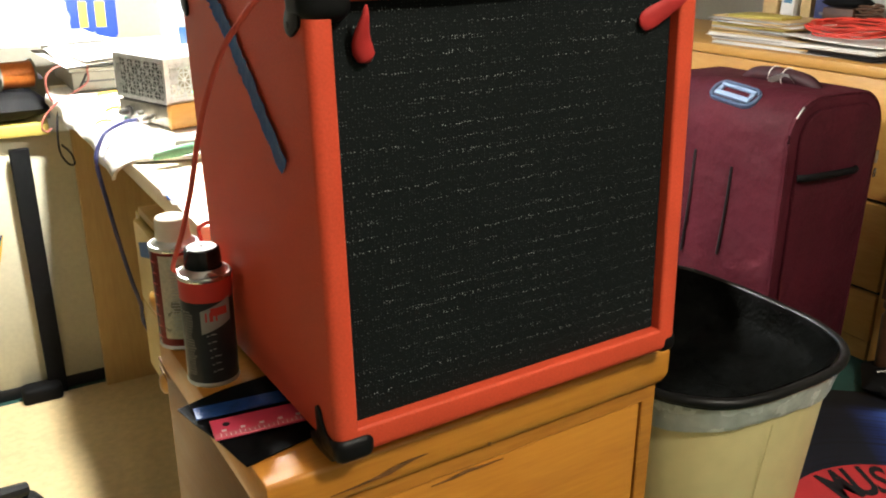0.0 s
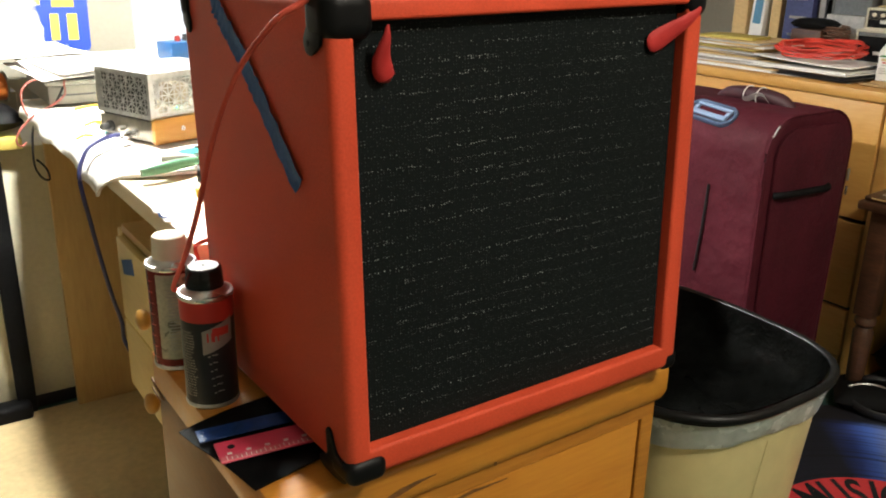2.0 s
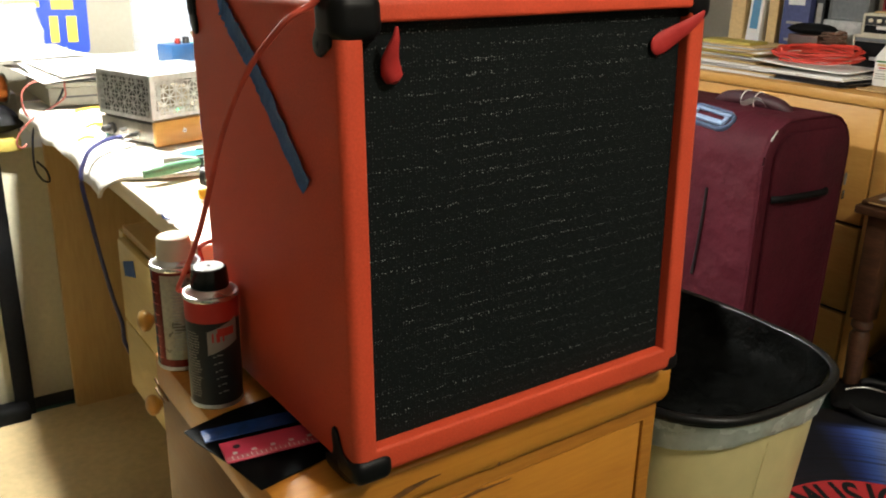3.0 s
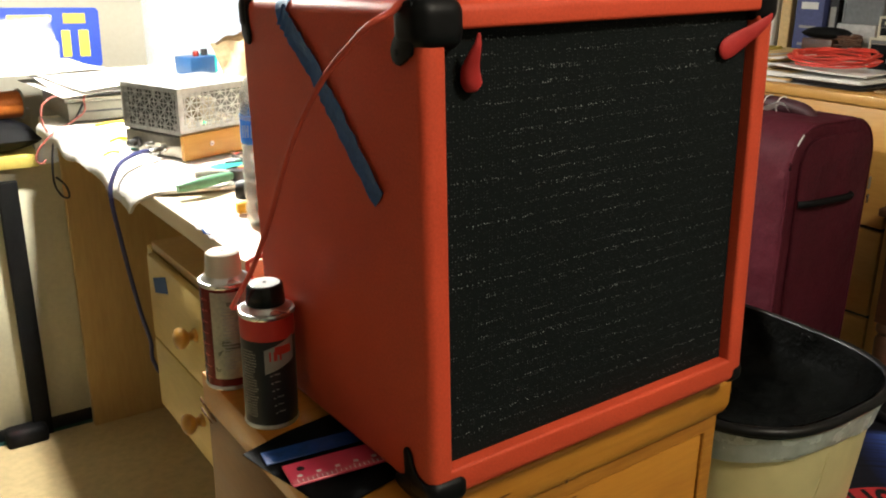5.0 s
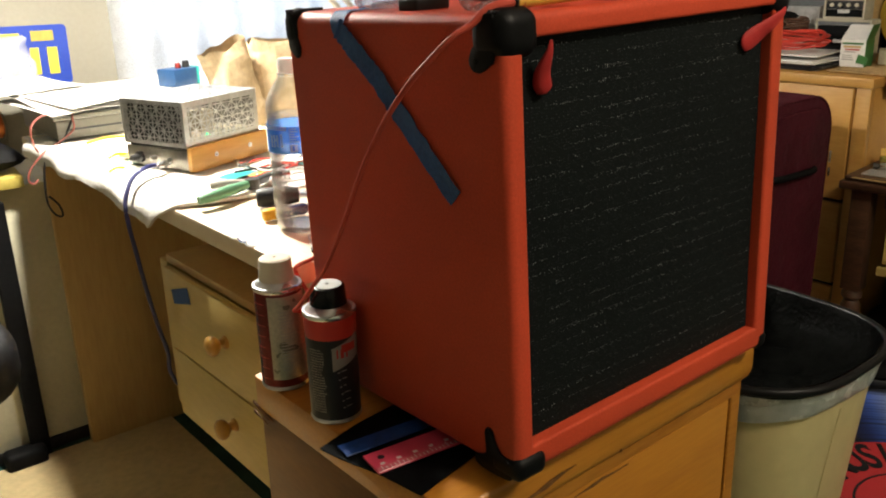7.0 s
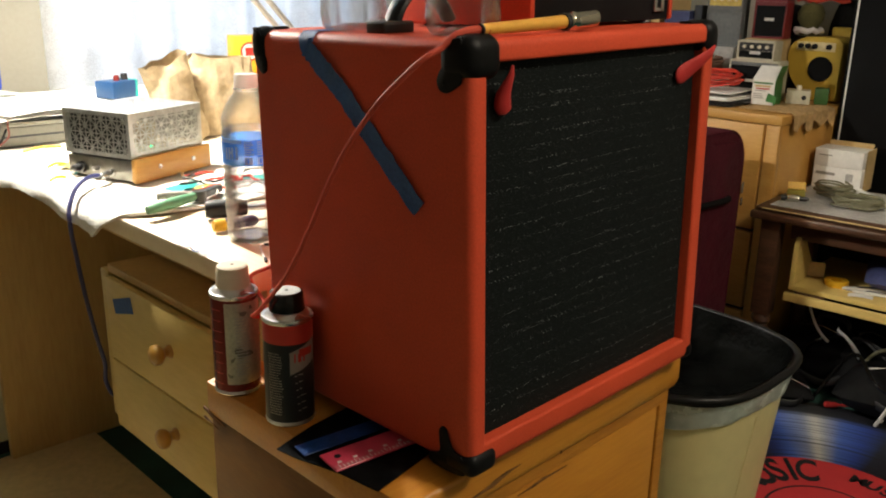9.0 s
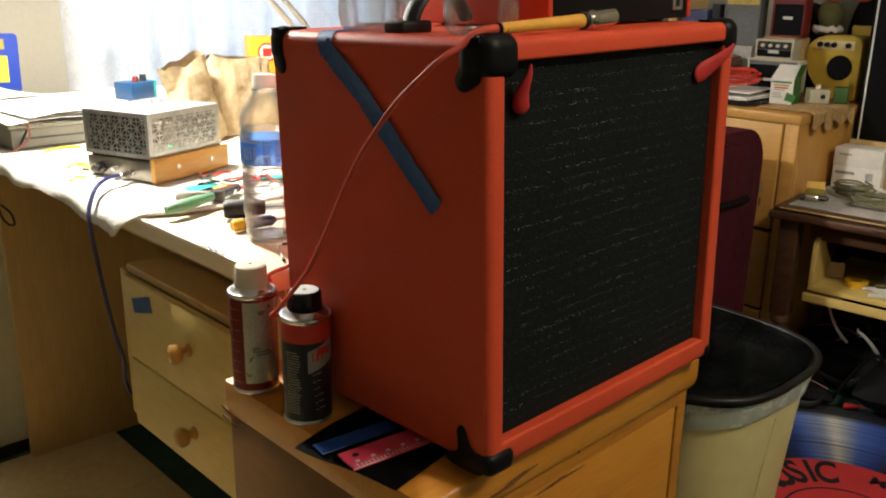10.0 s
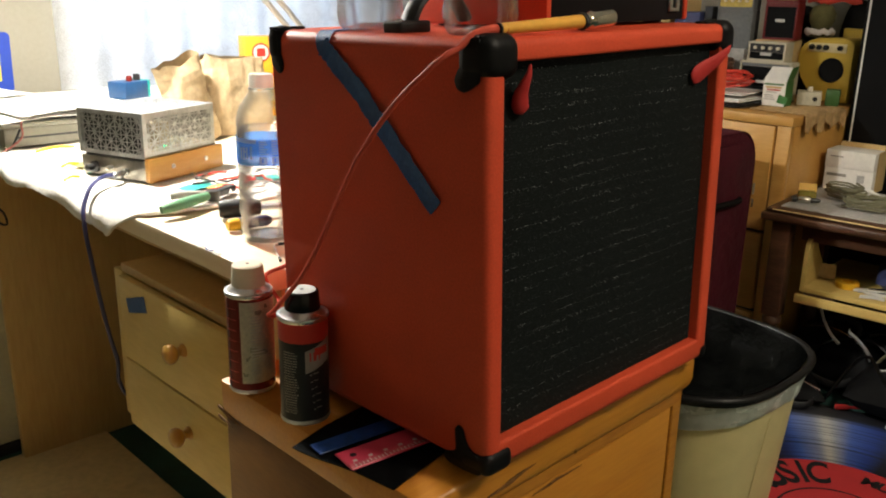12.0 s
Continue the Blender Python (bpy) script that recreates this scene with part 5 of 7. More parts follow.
for (x0, y0), (x1, y1) in (((0.304, 1.828), (0.380, 1.829)), ((0.285, 1.651), (0.319, 1.658)), ((0.246, 1.539), (0.274, 1.542))):
    solo("yellow_wire", tube([(x0, y0, DT + 0.0135), ((x0 + x1) / 2, (y0 + y1) / 2 + 0.003, DT + 0.0175), (x1, y1, DT + 0.0155)], 0.0026, 8, 6), orange_yellow, pose(0, 0, 0), "short yellow wire lying on the towel beside the device", "wire", "yellow wires")
rng = random.Random(11)
for k in range(26):
    x, y, a = rng.uniform(0.40, 0.56), rng.uniform(1.27, 1.44), rng.uniform(0, 180)
    solo("wire_offcut", tube([(-0.03, 0, 0.003), (-0.01, rng.uniform(-0.01, 0.01), 0.006), (0.012, rng.uniform(-0.01, 0.01), 0.004), (0.03, 0, 0.003)], 0.0018, 6, 4), rng.choice((steel, cord_red, cord_white, dark_metal)), pose(x, y, DT + 0.0125, 0, 0, a), "short offcut of wire on the desk", "wire", "wire offcuts")
wire_frame = thing("wire_bracket", pose(0.292, 0.962, DT + 0.0006, 0, 0, 62), "small bent white wire bracket with black tips on the desk", "bracket")
part("wire", tube([(0, -0.002, 0.0015), (0.056, -0.001, 0.0015), (0.062, -0.005, 0.0025), (0.062, -0.028, 0.0035), (0.056, -0.033, 0.0025), (0.004, -0.020, 0.0015)], 0.0015, 8, 6), cord_white, wire_frame)
for p, q in (((-0.008, -0.002, 0.0022), (0.004, -0.002, 0.0022)), ((-0.006, -0.018, 0.0022), (0.006, -0.0205, 0.0022)), ((0.062, -0.006, 0.0036), (0.062, -0.027, 0.0042))):
    part("tip", tube([p, q], 0.0021, 8, 0), rubber, wire_frame)

# ---- instrument case, papers, bag, boxes behind ----
case = thing("instrument_case", pose(0.272, 1.905, DT + 0.011), "flat grey metal instrument case under papers", "case")
part("body", bx(0.0, 0.46, 0.0, 0.24, 0.0, 0.040, 0.004), grey_case, case)
part("lid", bx(-0.006, 0.466, -0.008, 0.248, 0.0405, 0.050, 0.003), grey_case, case)
part("groove", bx(0.02, 0.44, -0.0012, 0.001, 0.018, 0.022), dark_metal, case)
part("dark_top", bx(0.01, 0.455, -0.004, 0.235, 0.0505, 0.056, 0.002), rubber, case)


def big_sheet(w, d, seed, droop=0.02):
    r2 = random.Random(seed)
    a, b = r2.uniform(0, 6), r2.uniform(0, 6)
    return thick(grid(16, 10, lambda u, v: (w * (u - 0.5), d * (v - 0.5), 0.003 * math.sin(5 * u + a) * math.sin(4 * v + b) - droop * max(0, 0.18 - u) / 0.18 * max(0, 0.6 - v))), 0.0008)


for k, (x, y, r, w, d) in enumerate(((0.52, 2.035, 5, 0.56, 0.31), (0.53, 2.05, 2, 0.56, 0.33), (0.47, 2.02, 9, 0.40, 0.28))):
    solo("paper_sheet", big_sheet(w, d, k, 0.012), paper, pose(x, y, DT + 0.0735 + 0.0065 * k, 0, 0, r), "large white paper sheets lying over the instrument case", "paper", "papers on the case")
solo("paper_sheet", big_sheet(0.30, 0.28, 9, 0.008), paper, pose(0.245, 2.225, DT + 0.0925, 0, 0, 4), "white paper sheet reaching over the cream cabinet", "paper", "papers on the case")
bbx = thing("effects_box", pose(0.566, 1.955, DT + 0.0885, 0, 0, 20) @ Matrix.Scale(0.9, 4), "small blue metal box with red and black knobs", "device")
part("body", bx(-0.045, 0.038, -0.03, 0.03, 0, 0.042, 0.003), device_blue, bbx)
part("red_knob", lathe([(0, 0.042), (0.0075, 0.042), (0.0075, 0.051), (0.005, 0.055), (0, 0.056)], 16, (-0.010, -0.008, 0)), label_maroon, bbx, "red knob")
part("black_knob", lathe([(0, 0.042), (0.009, 0.042), (0.008, 0.057), (0, 0.058)], 16, (0.018, -0.005, 0)), rubber, bbx, "black knob")
part("tape_wrap", bx(0.028, 0.0388, -0.0308, 0.0308, -0.0003, 0.0428, 0.003), teal_tape, bbx, "teal tape")


def crumpled(w, d, h, seed, amp_=0.03, nz=14):
    """A crumpled bag: a pinched upright box with folds."""
    bm = bmesh.new()
    loops = []
    n = 48
    for j in range(nz + 1):
        v = j / nz
        ring = []
        for k in range(n):
            t = 2 * math.pi * k / n
            c, s = math.cos(t), math.sin(t)
            q = (abs(c) ** 5 + abs(s) ** 5) ** (-0.2)
            squeeze = 1 - 0.45 * v ** 2
            p = Vector((w / 2 * c * q, d / 2 * s * q * squeeze, h * v))
            nn = noise.noise(Vector((p.x * 14 + seed, p.y * 14, p.z * 11))) + 0.6 * noise.noise(Vector((p.x * 34, p.y * 34 + seed, p.z * 30)))
            k2 = 1 + amp_ * 8 * nn * (0.3 + v)
            p.x, p.y = p.x * k2, p.y * k2
            if j == nz:
                p.z += 0.016 * noise.noise(Vector((k * 0.16, seed, 0)))
            ring.append(bm.verts.new(p))
        loops.append(ring)
    skin(bm, loops)
    bm.faces.new(loops[0])
    return bm


solo("paper_bag", crumpled(0.120, 0.08, 0.185, 3), kraft, pose(0.640, 1.815, DT + 0.0005, 0, -14, 25), "crumpled brown paper bag standing on the desk", "bag", smooth=0)
solo("paper_bag", crumpled(0.19, 0.10, 0.175, 8), kraft, pose(0.775, 1.88, DT + 0.0005, 0, 3, 10), "crumpled brown paper bag standing on the desk", "bag", smooth=0)
solo("plastic_bag", crumpled(0.17, 0.11, 0.105, 15, 0.05), clear_bag, pose(0.235, 2.20, DT + 0.096, 0, 0, 10), "crumpled clear plastic bag on the papers", "bag", smooth=0)
part_box = thing("carton", pose(0.972, 2.040, DT + 0.0005, 0, 0, -14) @ Matrix.Scale(1.13, 4), "tall yellow-orange carton with a red round badge", "box")
part("carton_body", bx(-0.05, 0.05, -0.025, 0.025, 0, 0.185, 0.002), box_orange, part_box)
badge = lathe([(0, 0), (0.021, 0), (0.021, 0.0008), (0, 0.0008)], 28)
badge.transform(pose(-0.014, -0.0252, 0.150, 90, 0, 0))
part("badge", badge, label_red, part_box, "red round badge")
badge2 = lathe([(0, 0), (0.0175, 0), (0.0175, 0.0008), (0, 0.0008)], 28)
badge2.transform(pose(-0.014, -0.0261, 0.150, 90, 0, 0))
part("badge_ring", badge2, label_white, part_box)
part("badge_mark", bx(-0.024, -0.004, -0.0272, -0.0268, 0.141, 0.159), label_red, part_box)
part("banner", bx(-0.032, 0.046, -0.0262, -0.0252, 0.095, 0.103), label_red, part_box)

# licence plate on the wall
plate = thing("licence_plate", pose(0.343, WY1 - 0.0015, 0.901, 0, 1.0, 0), "blue vehicle plate with yellow characters fixed to the wall", "plate")
pp = prism(round_rect(-0.152, 0.152, -0.076, 0.076, 0.012), 0.0012, 0.0003, 1)
pp.transform(pose(0, 0, 0, 90, 0, 0))
part("plate_sheet", pp, plate_blue, plate)
for k, (x, w) in enumerate(((-0.118, 0.022), (-0.078, 0.022), (-0.036, 0.022), (0.012, 0.026), (0.066, 0.022), (0.110, 0.026))):
    part("character_bar", bx(x - w / 2, x + w / 2, -0.0028, -0.0012, -0.048, 0.020, 0.0008, 1), plate_yellow, plate)
part("state_bar", bx(-0.07, 0.035, -0.0026, -0.0012, 0.042, 0.058, 0.0006, 1), plate_yellow, plate)
part("sticker", bx(0.062, 0.118, -0.0022, -0.0012, 0.036, 0.062, 0.0004, 1), yellow_paper, plate)
for x in (-0.09, 0.09):
    part("bolt", turned(lathe([(0, 0), (0.005, 0), (0.004, 0.002), (0, 0.0022)], 14), pose(x, -0.0012, -0.064, 90, 0, 0)), steel, plate)

# desk lamp whose arms show before the window
dl = thing("desk_lamp", pose(1.02, 1.80, DT + 0.0005), "white jointed desk lamp standing on the desk", "lamp")
part("base", lathe([(0, 0), (0.08, 0), (0.08, 0.012), (0.03, 0.022), (0.016, 0.03), (0, 0.03)], 32, (-0.09, 0.08, 0)), lamp_white, dl)
part("lower_arm", tube([(-0.05, 0.09, 0.025), (0.03, 0.20, 0.20)], 0.0075, 12, 1), lamp_white, dl)
part("lower_arm", tube([(-0.03, 0.07, 0.025), (0.05, 0.18, 0.20)], 0.0075, 12, 1), lamp_white, dl)
part("upper_arm", tube([(0.03, 0.20, 0.205), (-0.68, -0.14, 0.715)], 0.0075, 12, 1), lamp_white, dl)
part("upper_arm", tube([(0.055, 0.19, 0.215), (-0.67, -0.15, 0.740)], 0.0075, 12, 1), lamp_white, dl)
part("joint", turned(lathe([(0, -0.02), (0.016, -0.02), (0.016, 0.02), (0, 0.02)], 18), pose(0.04, 0.195, 0.208, 90, 0, 30)), lamp_white, dl)
part("shade", lathe([(0.025, 0.115), (0.040, 0.110), (0.060, 0.085), (0.085, 0.03), (0.095, 0.0), (0.093, 0.0), (0.083, 0.029), (0.058, 0.083), (0.038, 0.107), (0.0, 0.111)], 36, (-0.71, -0.16, 0.660)), lamp_white, dl)
part("socket", lathe([(0, 0.112), (0.020, 0.112), (0.020, 0.080), (0.012, 0.076), (0, 0.076)], 20, (-0.71, -0.16, 0.660)), lamp_white, dl)

# ---- far side of the desk: cream cabinet, clutter, stand ----
cc = thing("cream_cabinet", pose(0.02, 2.12, 0), "cream painted metal cabinet beside the desk", "cabinet")
part("body", prism(round_rect(0.0, 0.36, 0.0, 0.34, 0.03), 0.656, 0.004, 2), cream_paint, cc)
part("dark_plinth", bx(-0.004, 0.364, -0.006, 0.34, 0.0, 0.030, 0.003), rubber, cc)
solo("yellow_box", bx(-0.11, 0.11, -0.09, 0.09, 0, 0.026, 0.003), yellow_paper, pose(0.135, 2.185, 0.657, 0, 0, -6), "flat yellow box on the cream cabinet", "box")


def cushion(w, d, h):
    return grid(20, 14, lambda u, v: (w * (u - 0.5), d * (v - 0.5), h * (1 - abs(2 * u - 1) ** 3) ** 0.5 * (1 - abs(2 * v - 1) ** 3) ** 0.5))


def pouch_mesh(w, d, h):
    a, b = cushion(w, d, h * 0.55), cushion(w, d, -h * 0.45)
    bm = joined(a, b)
    bmesh.ops.remove_doubles(bm, verts=bm.verts[:], dist=0.0004)
    bm.transform(Matrix.Translation((0, 0, h * 0.45)))
    return bm


solo("soft_pouch", pouch_mesh(0.27, 0.20, 0.070), bag_black, pose(0.115, 2.19, 0.6835, 0, 0, 4), "black soft pouch lying on the yellow box", "pouch")
sp = thing("wire_spool", pose(0.190, 2.165, 0.752, 0, 0, 10), "spool of copper orange wire on the pouch", "spool")
part("winding", turned(lathe([(0.012, -0.035), (0.030, -0.035), (0.030, 0.035), (0.012, 0.035)], 28), pose(0, 0, 0.034, 0, 90, 0)), mat("copper_wire", (0.55, 0.16, 0.03), 0.35, 0.4, fine=200), sp)
for x in (-0.037, 0.037):
    part("flange", turned(lathe([(0.0, -0.002), (0.034, -0.002), (0.034, 0.002), (0, 0.002)], 28), pose(x, 0, 0.034, 0, 90, 0)), grey_case, sp)
solo("cardboard_box", bx(-0.13, 0.13, -0.08, 0.08, 0, 0.10, 0.003), grey_case, pose(0.135, 2.36, 0.657), "grey box at the back of the cream cabinet", "box")

stand = thing("floor_stand", pose(0.166, 2.092, 0, 0, 0, 0), "black metal floor stand with a flat foot", "stand")
part("post", prism(round_rect(-0.022, 0.020, -0.010, 0.010, 0.004), 0.63), bag_black, stand)
part("foot", bx(-0.086, 0.006, -0.040, 0.012, 0.0, 0.046, 0.012, 3), bag_black, stand)
for k, (c, dx) in enumerate(((cord_blue, 0.0), (green_grip, 0.02), (orange_yellow, 0.035), (label_red, -0.01))):
    solo("hanging_wire", tube([(0.05 + dx, 2.105, 0.66), (0.035 + dx * 1.5, 2.07, 0.56), (0.02 + dx, 2.06, 0.46), (0.055 + dx * 0.4, 2.065, 0.38 - 0.02 * k), (0.10, 2.075, 0.44)], 0.0022, 6, 8), c, pose(0, 0, 0), "thin coloured wire hanging beside the stand", "wire", "hanging wires")
lead_pink = mat("lead_pink", (0.30, 0.085, 0.065), 0.5, var=0.1)
solo("test_lead", tube([(0.305, 1.894, 0.832), (0.301, 1.885, 0.826), (0.299, 1.883, 0.803), (0.274, 1.882, 0.785), (0.236, 1.880, 0.766), (0.206, 1.880, 0.738), (0.197, 1.880, 0.716), (0.206, 1.882, 0.706), (0.216, 1.886, 0.712)], 0.0020, 8, 8), lead_pink, pose(0, 0, 0), "faded red test lead drooping off the desk corner", "cable")
solo("test_lead", tube([(0.262, 1.896, 0.836), (0.240, 1.890, 0.834), (0.222, 1.888, 0.819), (0.218, 1.888, 0.797), (0.221, 1.888, 0.779), (0.226, 1.888, 0.766)], 0.0020, 8, 8), lead_pink, pose(0, 0, 0), "red test lead hanging off the case corner", "cable")
solo("test_lead", tube([(0.300, 1.893, DT + 0.050), (0.278, 1.884, 0.786), (0.250, 1.878, 0.770), (0.231, 1.876, 0.742), (0.224, 1.876, 0.694), (0.225, 1.878, 0.659), (0.237, 1.880, 0.635), (0.250, 1.882, 0.632), (0.246, 1.884, 0.655), (0.230, 1.886, 0.675)], 0.0022, 8, 8), rubber, pose(0, 0, 0), "black test lead looped off the desk edge", "cable")

# ---- office chair, just inside the view ----
ch = thing("office_chair", pose(-0.200, 1.50, 0), "black leather office chair with white stitching", "chair")
seat = prism(round_rect(-0.24, 0.22, -0.24, 0.24, 0.12, 8), 0.09, 0.03, 4)
seat.transform(Matrix.Translation((0, 0, 0.53)))
part("seat", seat, leather, ch)
ring_pts = [(x, y, 0.600) for x, y in round_rect(-0.232, 0.212, -0.232, 0.232, 0.112, 6)]
part("stitching", tube(ring_pts + ring_pts[:1], 0.0012, 5, 0), thread, ch, "white stitching")
part("column", lathe([(0, 0.09), (0.028, 0.09), (0.028, 0.53), (0, 0.53)], 18), rubber, ch)
for k in range(5):
    a = radians(20 + 72 * k)
    arm = part("base_arm", tube([(0, 0, 0.10), (0.13 * math.cos(a), 0.13 * math.sin(a), 0.095), (0.25 * math.cos(a), 0.25 * math.sin(a), 0.075)], lambda u: 0.022 - 0.008 * u, 10, 4), rubber, ch)
    part("castor", turned(lathe([(0, -0.02), (0.022, -0.02), (0.027, -0.014), (0.027, 0.014), (0.022, 0.02), (0, 0.02)], 18), pose(0.25 * math.cos(a), 0.25 * math.sin(a), 0.0345, 90, 0, math.degrees(a))), rubber, arm)

# ---- suitcase in front of the dresser ----
SX0, SX1, SY0, SY1, SZ = 1.536, 1.858, 1.090, 1.500, 0.775
suit = thing("suitcase", pose(SX0, SY0, 0), "burgundy soft-sided suitcase standing before the dresser", "suitcase")
SW, SD = SX1 - SX0, SY1 - SY0


def suit_outline(inset=0.0):
    """Upright outline of the side: round shoulders, square feet."""
    pts = []
    r = 0.095
    for cx, a0 in ((SW - r, 0), (r, 90)):
        for k in range(9):
            t = radians(a0 + 90 * k / 8)
            pts.append((cx + (r - inset) * math.cos(t), SZ - r + (r - inset) * math.sin(t)))
    pts += [(inset + 0.01, 0.05), (inset + 0.03, 0.035), (SW - inset - 0.03, 0.035), (SW - inset - 0.01, 0.05)]
    return pts


sb = prism(suit_outline(), SD, 0.016, 3)
sb.transform(Matrix.Translation((0, SD, 0)) @ pose(0, 0, 0, 90, 0, 0))
part("shell", sb, burgundy, suit)
pc = prism(suit_outline(0.028), 0.012, 0.006, 2)
pc.transform(Matrix.Translation((0, 0.002, 0)) @ pose(0, 0, 0, 90, 0, 0))
part("side_pocket", pc, burgundy, suit)
for y in (0.0, SD):
    o = [(x, y + (0.004 if y == 0 else -0.004), z) for x, z in suit_outline(0.004)]
    part("piping", tube(o + o[:1], 0.0036, 8, 0), burgundy, suit)
part("side_handle", tube([(0.030, -0.010, 0.604), (0.052, -0.022, 0.605), (0.130, -0.026, 0.604), (0.208, -0.022, 0.601), (0.232, -0.010, 0.599)], 0.0080, 12, 6, flat=0.9), bag_black, suit, "black webbing side handle")
part("top_handle", tube([(0.165, 0.060, SZ - 0.012), (0.165, 0.095, SZ + 0.008), (0.165, 0.17, SZ + 0.013), (0.165, 0.240, SZ + 0.008), (0.165, 0.275, SZ - 0.012)], lambda u: 0.009 + 0.010 * math.sin(u * math.pi), 12, 8), burgundy_dark, suit, "padded burgundy carry handle")
for y in (0.150, 0.185):
    part("zip_tie", turned(tube([(0.024 * math.cos(radians(a)), 0, 0.022 * math.sin(radians(a))) for a in range(0, 361, 24)], 0.0013, 6, 0), Matrix.Translation((0.165, y, SZ + 0.011))), paper, suit, "white cable tie")
part("tag", turned(thick(grid(4, 3, lambda u, v: (0.012 * math.sin(4 * u), 0.06 * u, 0.018 * v)), 0.0006), Matrix.Translation((0.145, 0.115, SZ + 0.004)) @ pose(0, 0, 0, 0, -50, 0)), paper_grey, suit)
GRIP = Matrix.Translation((0.038, 0.184, SZ - 0.0235)) @ pose(0, 0, 0, 0, -38, 0) @ pose(0, 0, 0, 0, 0, 84) @ Matrix.Scale(1.12, 4)


def grip_frame():
    """A narrow raised rim with rounded ends round a sunk dark cup."""
    bm = bmesh.new()
    levels = ((0.0, 0.0), (0.0, 0.007), (0.0015, 0.009), (0.0055, 0.009), (0.0070, 0.0075), (0.0075, 0.0012))
    loops = [[bm.verts.new((x, y, z)) for x, y in round_rect(-0.062 + k, 0.062 - k, -0.026 + k, 0.026 - k, 0.024 - k, 8)] for k, z in levels]
    skin(bm, loops)
    return bm


gp = part("grip_recess", turned(grip_frame(), GRIP), recess_rim, suit, "dark grey-blue rim of the pull handle's recess")
part("cup", turned(prism(round_rect(-0.055, 0.055, -0.019, 0.019, 0.017, 8), 0.0016), GRIP), rubber, gp, "dark hollow of the recess")
part("pull_bar", turned(joined(bx(-0.047, 0.047, 0.003, 0.015, 0.003, 0.0105, 0.003), bx(-0.047, -0.037, -0.010, 0.0028, 0.003, 0.0095, 0.002), bx(0.037, 0.047, -0.010, 0.0028, 0.003, 0.0095, 0.002), bx(-0.047, 0.047, -0.0175, -0.0102, 0.003, 0.0095, 0.002)), GRIP), handle_blue, gp, "pale grey-blue pull handle")
for y, z0, z1 in ((0.140, 0.385, 0.600), (0.250, 0.36, 0.618)):
    part("zip", tube([(-0.0012, y, z1), (-0.002, y + 0.004, (z0 + z1) / 2), (-0.0012, y + 0.014, z0)], 0.003, 6, 4), rubber, suit, "black zip")
for x in (0.05, SW - 0.05):
    for y in (0.05, SD - 0.05):
        part("wheel", turned(lathe([(0, -0.012), (0.026, -0.012), (0.028, -0.006), (0.028, 0.006), (0.026, 0.012), (0, 0.012)], 18), pose(x, y, 0.028, 90, 0, 0)), rubber, suit)
part("worn_spot", tube([(0.036, 0.002, SZ - 0.021), (0.026, 0.002, SZ - 0.032), (0.018, 0.002, SZ - 0.043)], 0.0020, 8, 4), paper_grey, suit, "scuffed pale patch on the piping")
part("zip_pull", joined(bx(SW - 0.012, SW - 0.004, -0.008, -0.004, 0.60, 0.63, 0.002), bx(SW - 0.010, SW - 0.002, -0.008, -0.004, 0.565, 0.588, 0.002)), steel, suit)

# ---- dresser ----
RX, RY, RT = 2.062, 1.098, 0.782
dres = thing("dresser", pose(RX, RY, 0), "honey pine dresser with wide drawers, its top piled with papers", "dresser")
RL, RD = 1.30, 0.56
part("top", bx(-0.006, RD, -0.006, RL, RT - 0.026, RT, 0.003), pine_wood, dres)
part("side", bx(0.0205, RD - 0.004, 0.0, 0.022, 0.0, RT - 0.0265, 0.001), pine_wood, dres)
part("side", bx(0.0, RD - 0.004, RL - 0.022, RL, 0.0, RT - 0.0265, 0.002), pine_wood, dres)
part("back", bx(RD - 0.018, RD - 0.006, 0.0225, RL - 0.0225, 0.02, RT - 0.0265), pine_wood, dres)
part("stile", bx(0.0, 0.02, 0.0, 0.040, 0.0, RT - 0.0265, 0.002), pine_wood, dres)
part("plinth", bx(0.010, 0.03, 0.0525, RL - 0.0225, 0.0, 0.055), pine_wood, dres)
for z0, z1 in ((0.448, RT - 0.029), (0.205, 0.438), (0.062, 0.195)):
    part("drawer_front", bx(-0.004, 0.016, 0.045, RL - 0.026, z0, z1, 0.004), pine_wood, dres)
part("dust_board", bx(0.018, RD - 0.02, 0.0525, RL - 0.0225, 0.30, 0.31), dark_wood, dres)


def drape():
    def place(u, v):
        x, s = RX + 0.05 + 0.27 * u, v
        y = RY - 0.006 + 0.16 - 0.20 * s
        z = RT + 0.003 + 0.002 * math.sin(u * 30)
        if y < RY - 0.008:
            over = RY - 0.008 - y
            y = RY - 0.010 - 0.004 * math.sin(u * 34) - 0.004
            z -= over * (1.1 + 0.35 * math.sin(u * 21))
        return (x, y, z)
    return thick(grid(40, 24, place), 0.003)


solo("table_runner", drape(), cloth_tan, pose(0, 0, 0), "pinkish-brown cloth hanging over the dresser's end", "cloth")

# paper stacks on the dresser
rng = random.Random(21)


def stack_of(x, y, z, n, w, d, colours, label, t=(0.003, 0.012)):
    for k in range(n):
        h = rng.uniform(*t)
        c = colours[k % len(colours)]
        solo("folder", bx(-w / 2 * rng.uniform(0.85, 1), w / 2, -d / 2 * rng.uniform(0.85, 1), d / 2, 0, h - 0.0004, 0.0008, 1), c, pose(x + rng.uniform(-0.012, 0.012), y + rng.uniform(-0.012, 0.012), z, 0, 0, rng.uniform(-6, 6)), label, "papers", "stacked papers")
        z += h
    return z


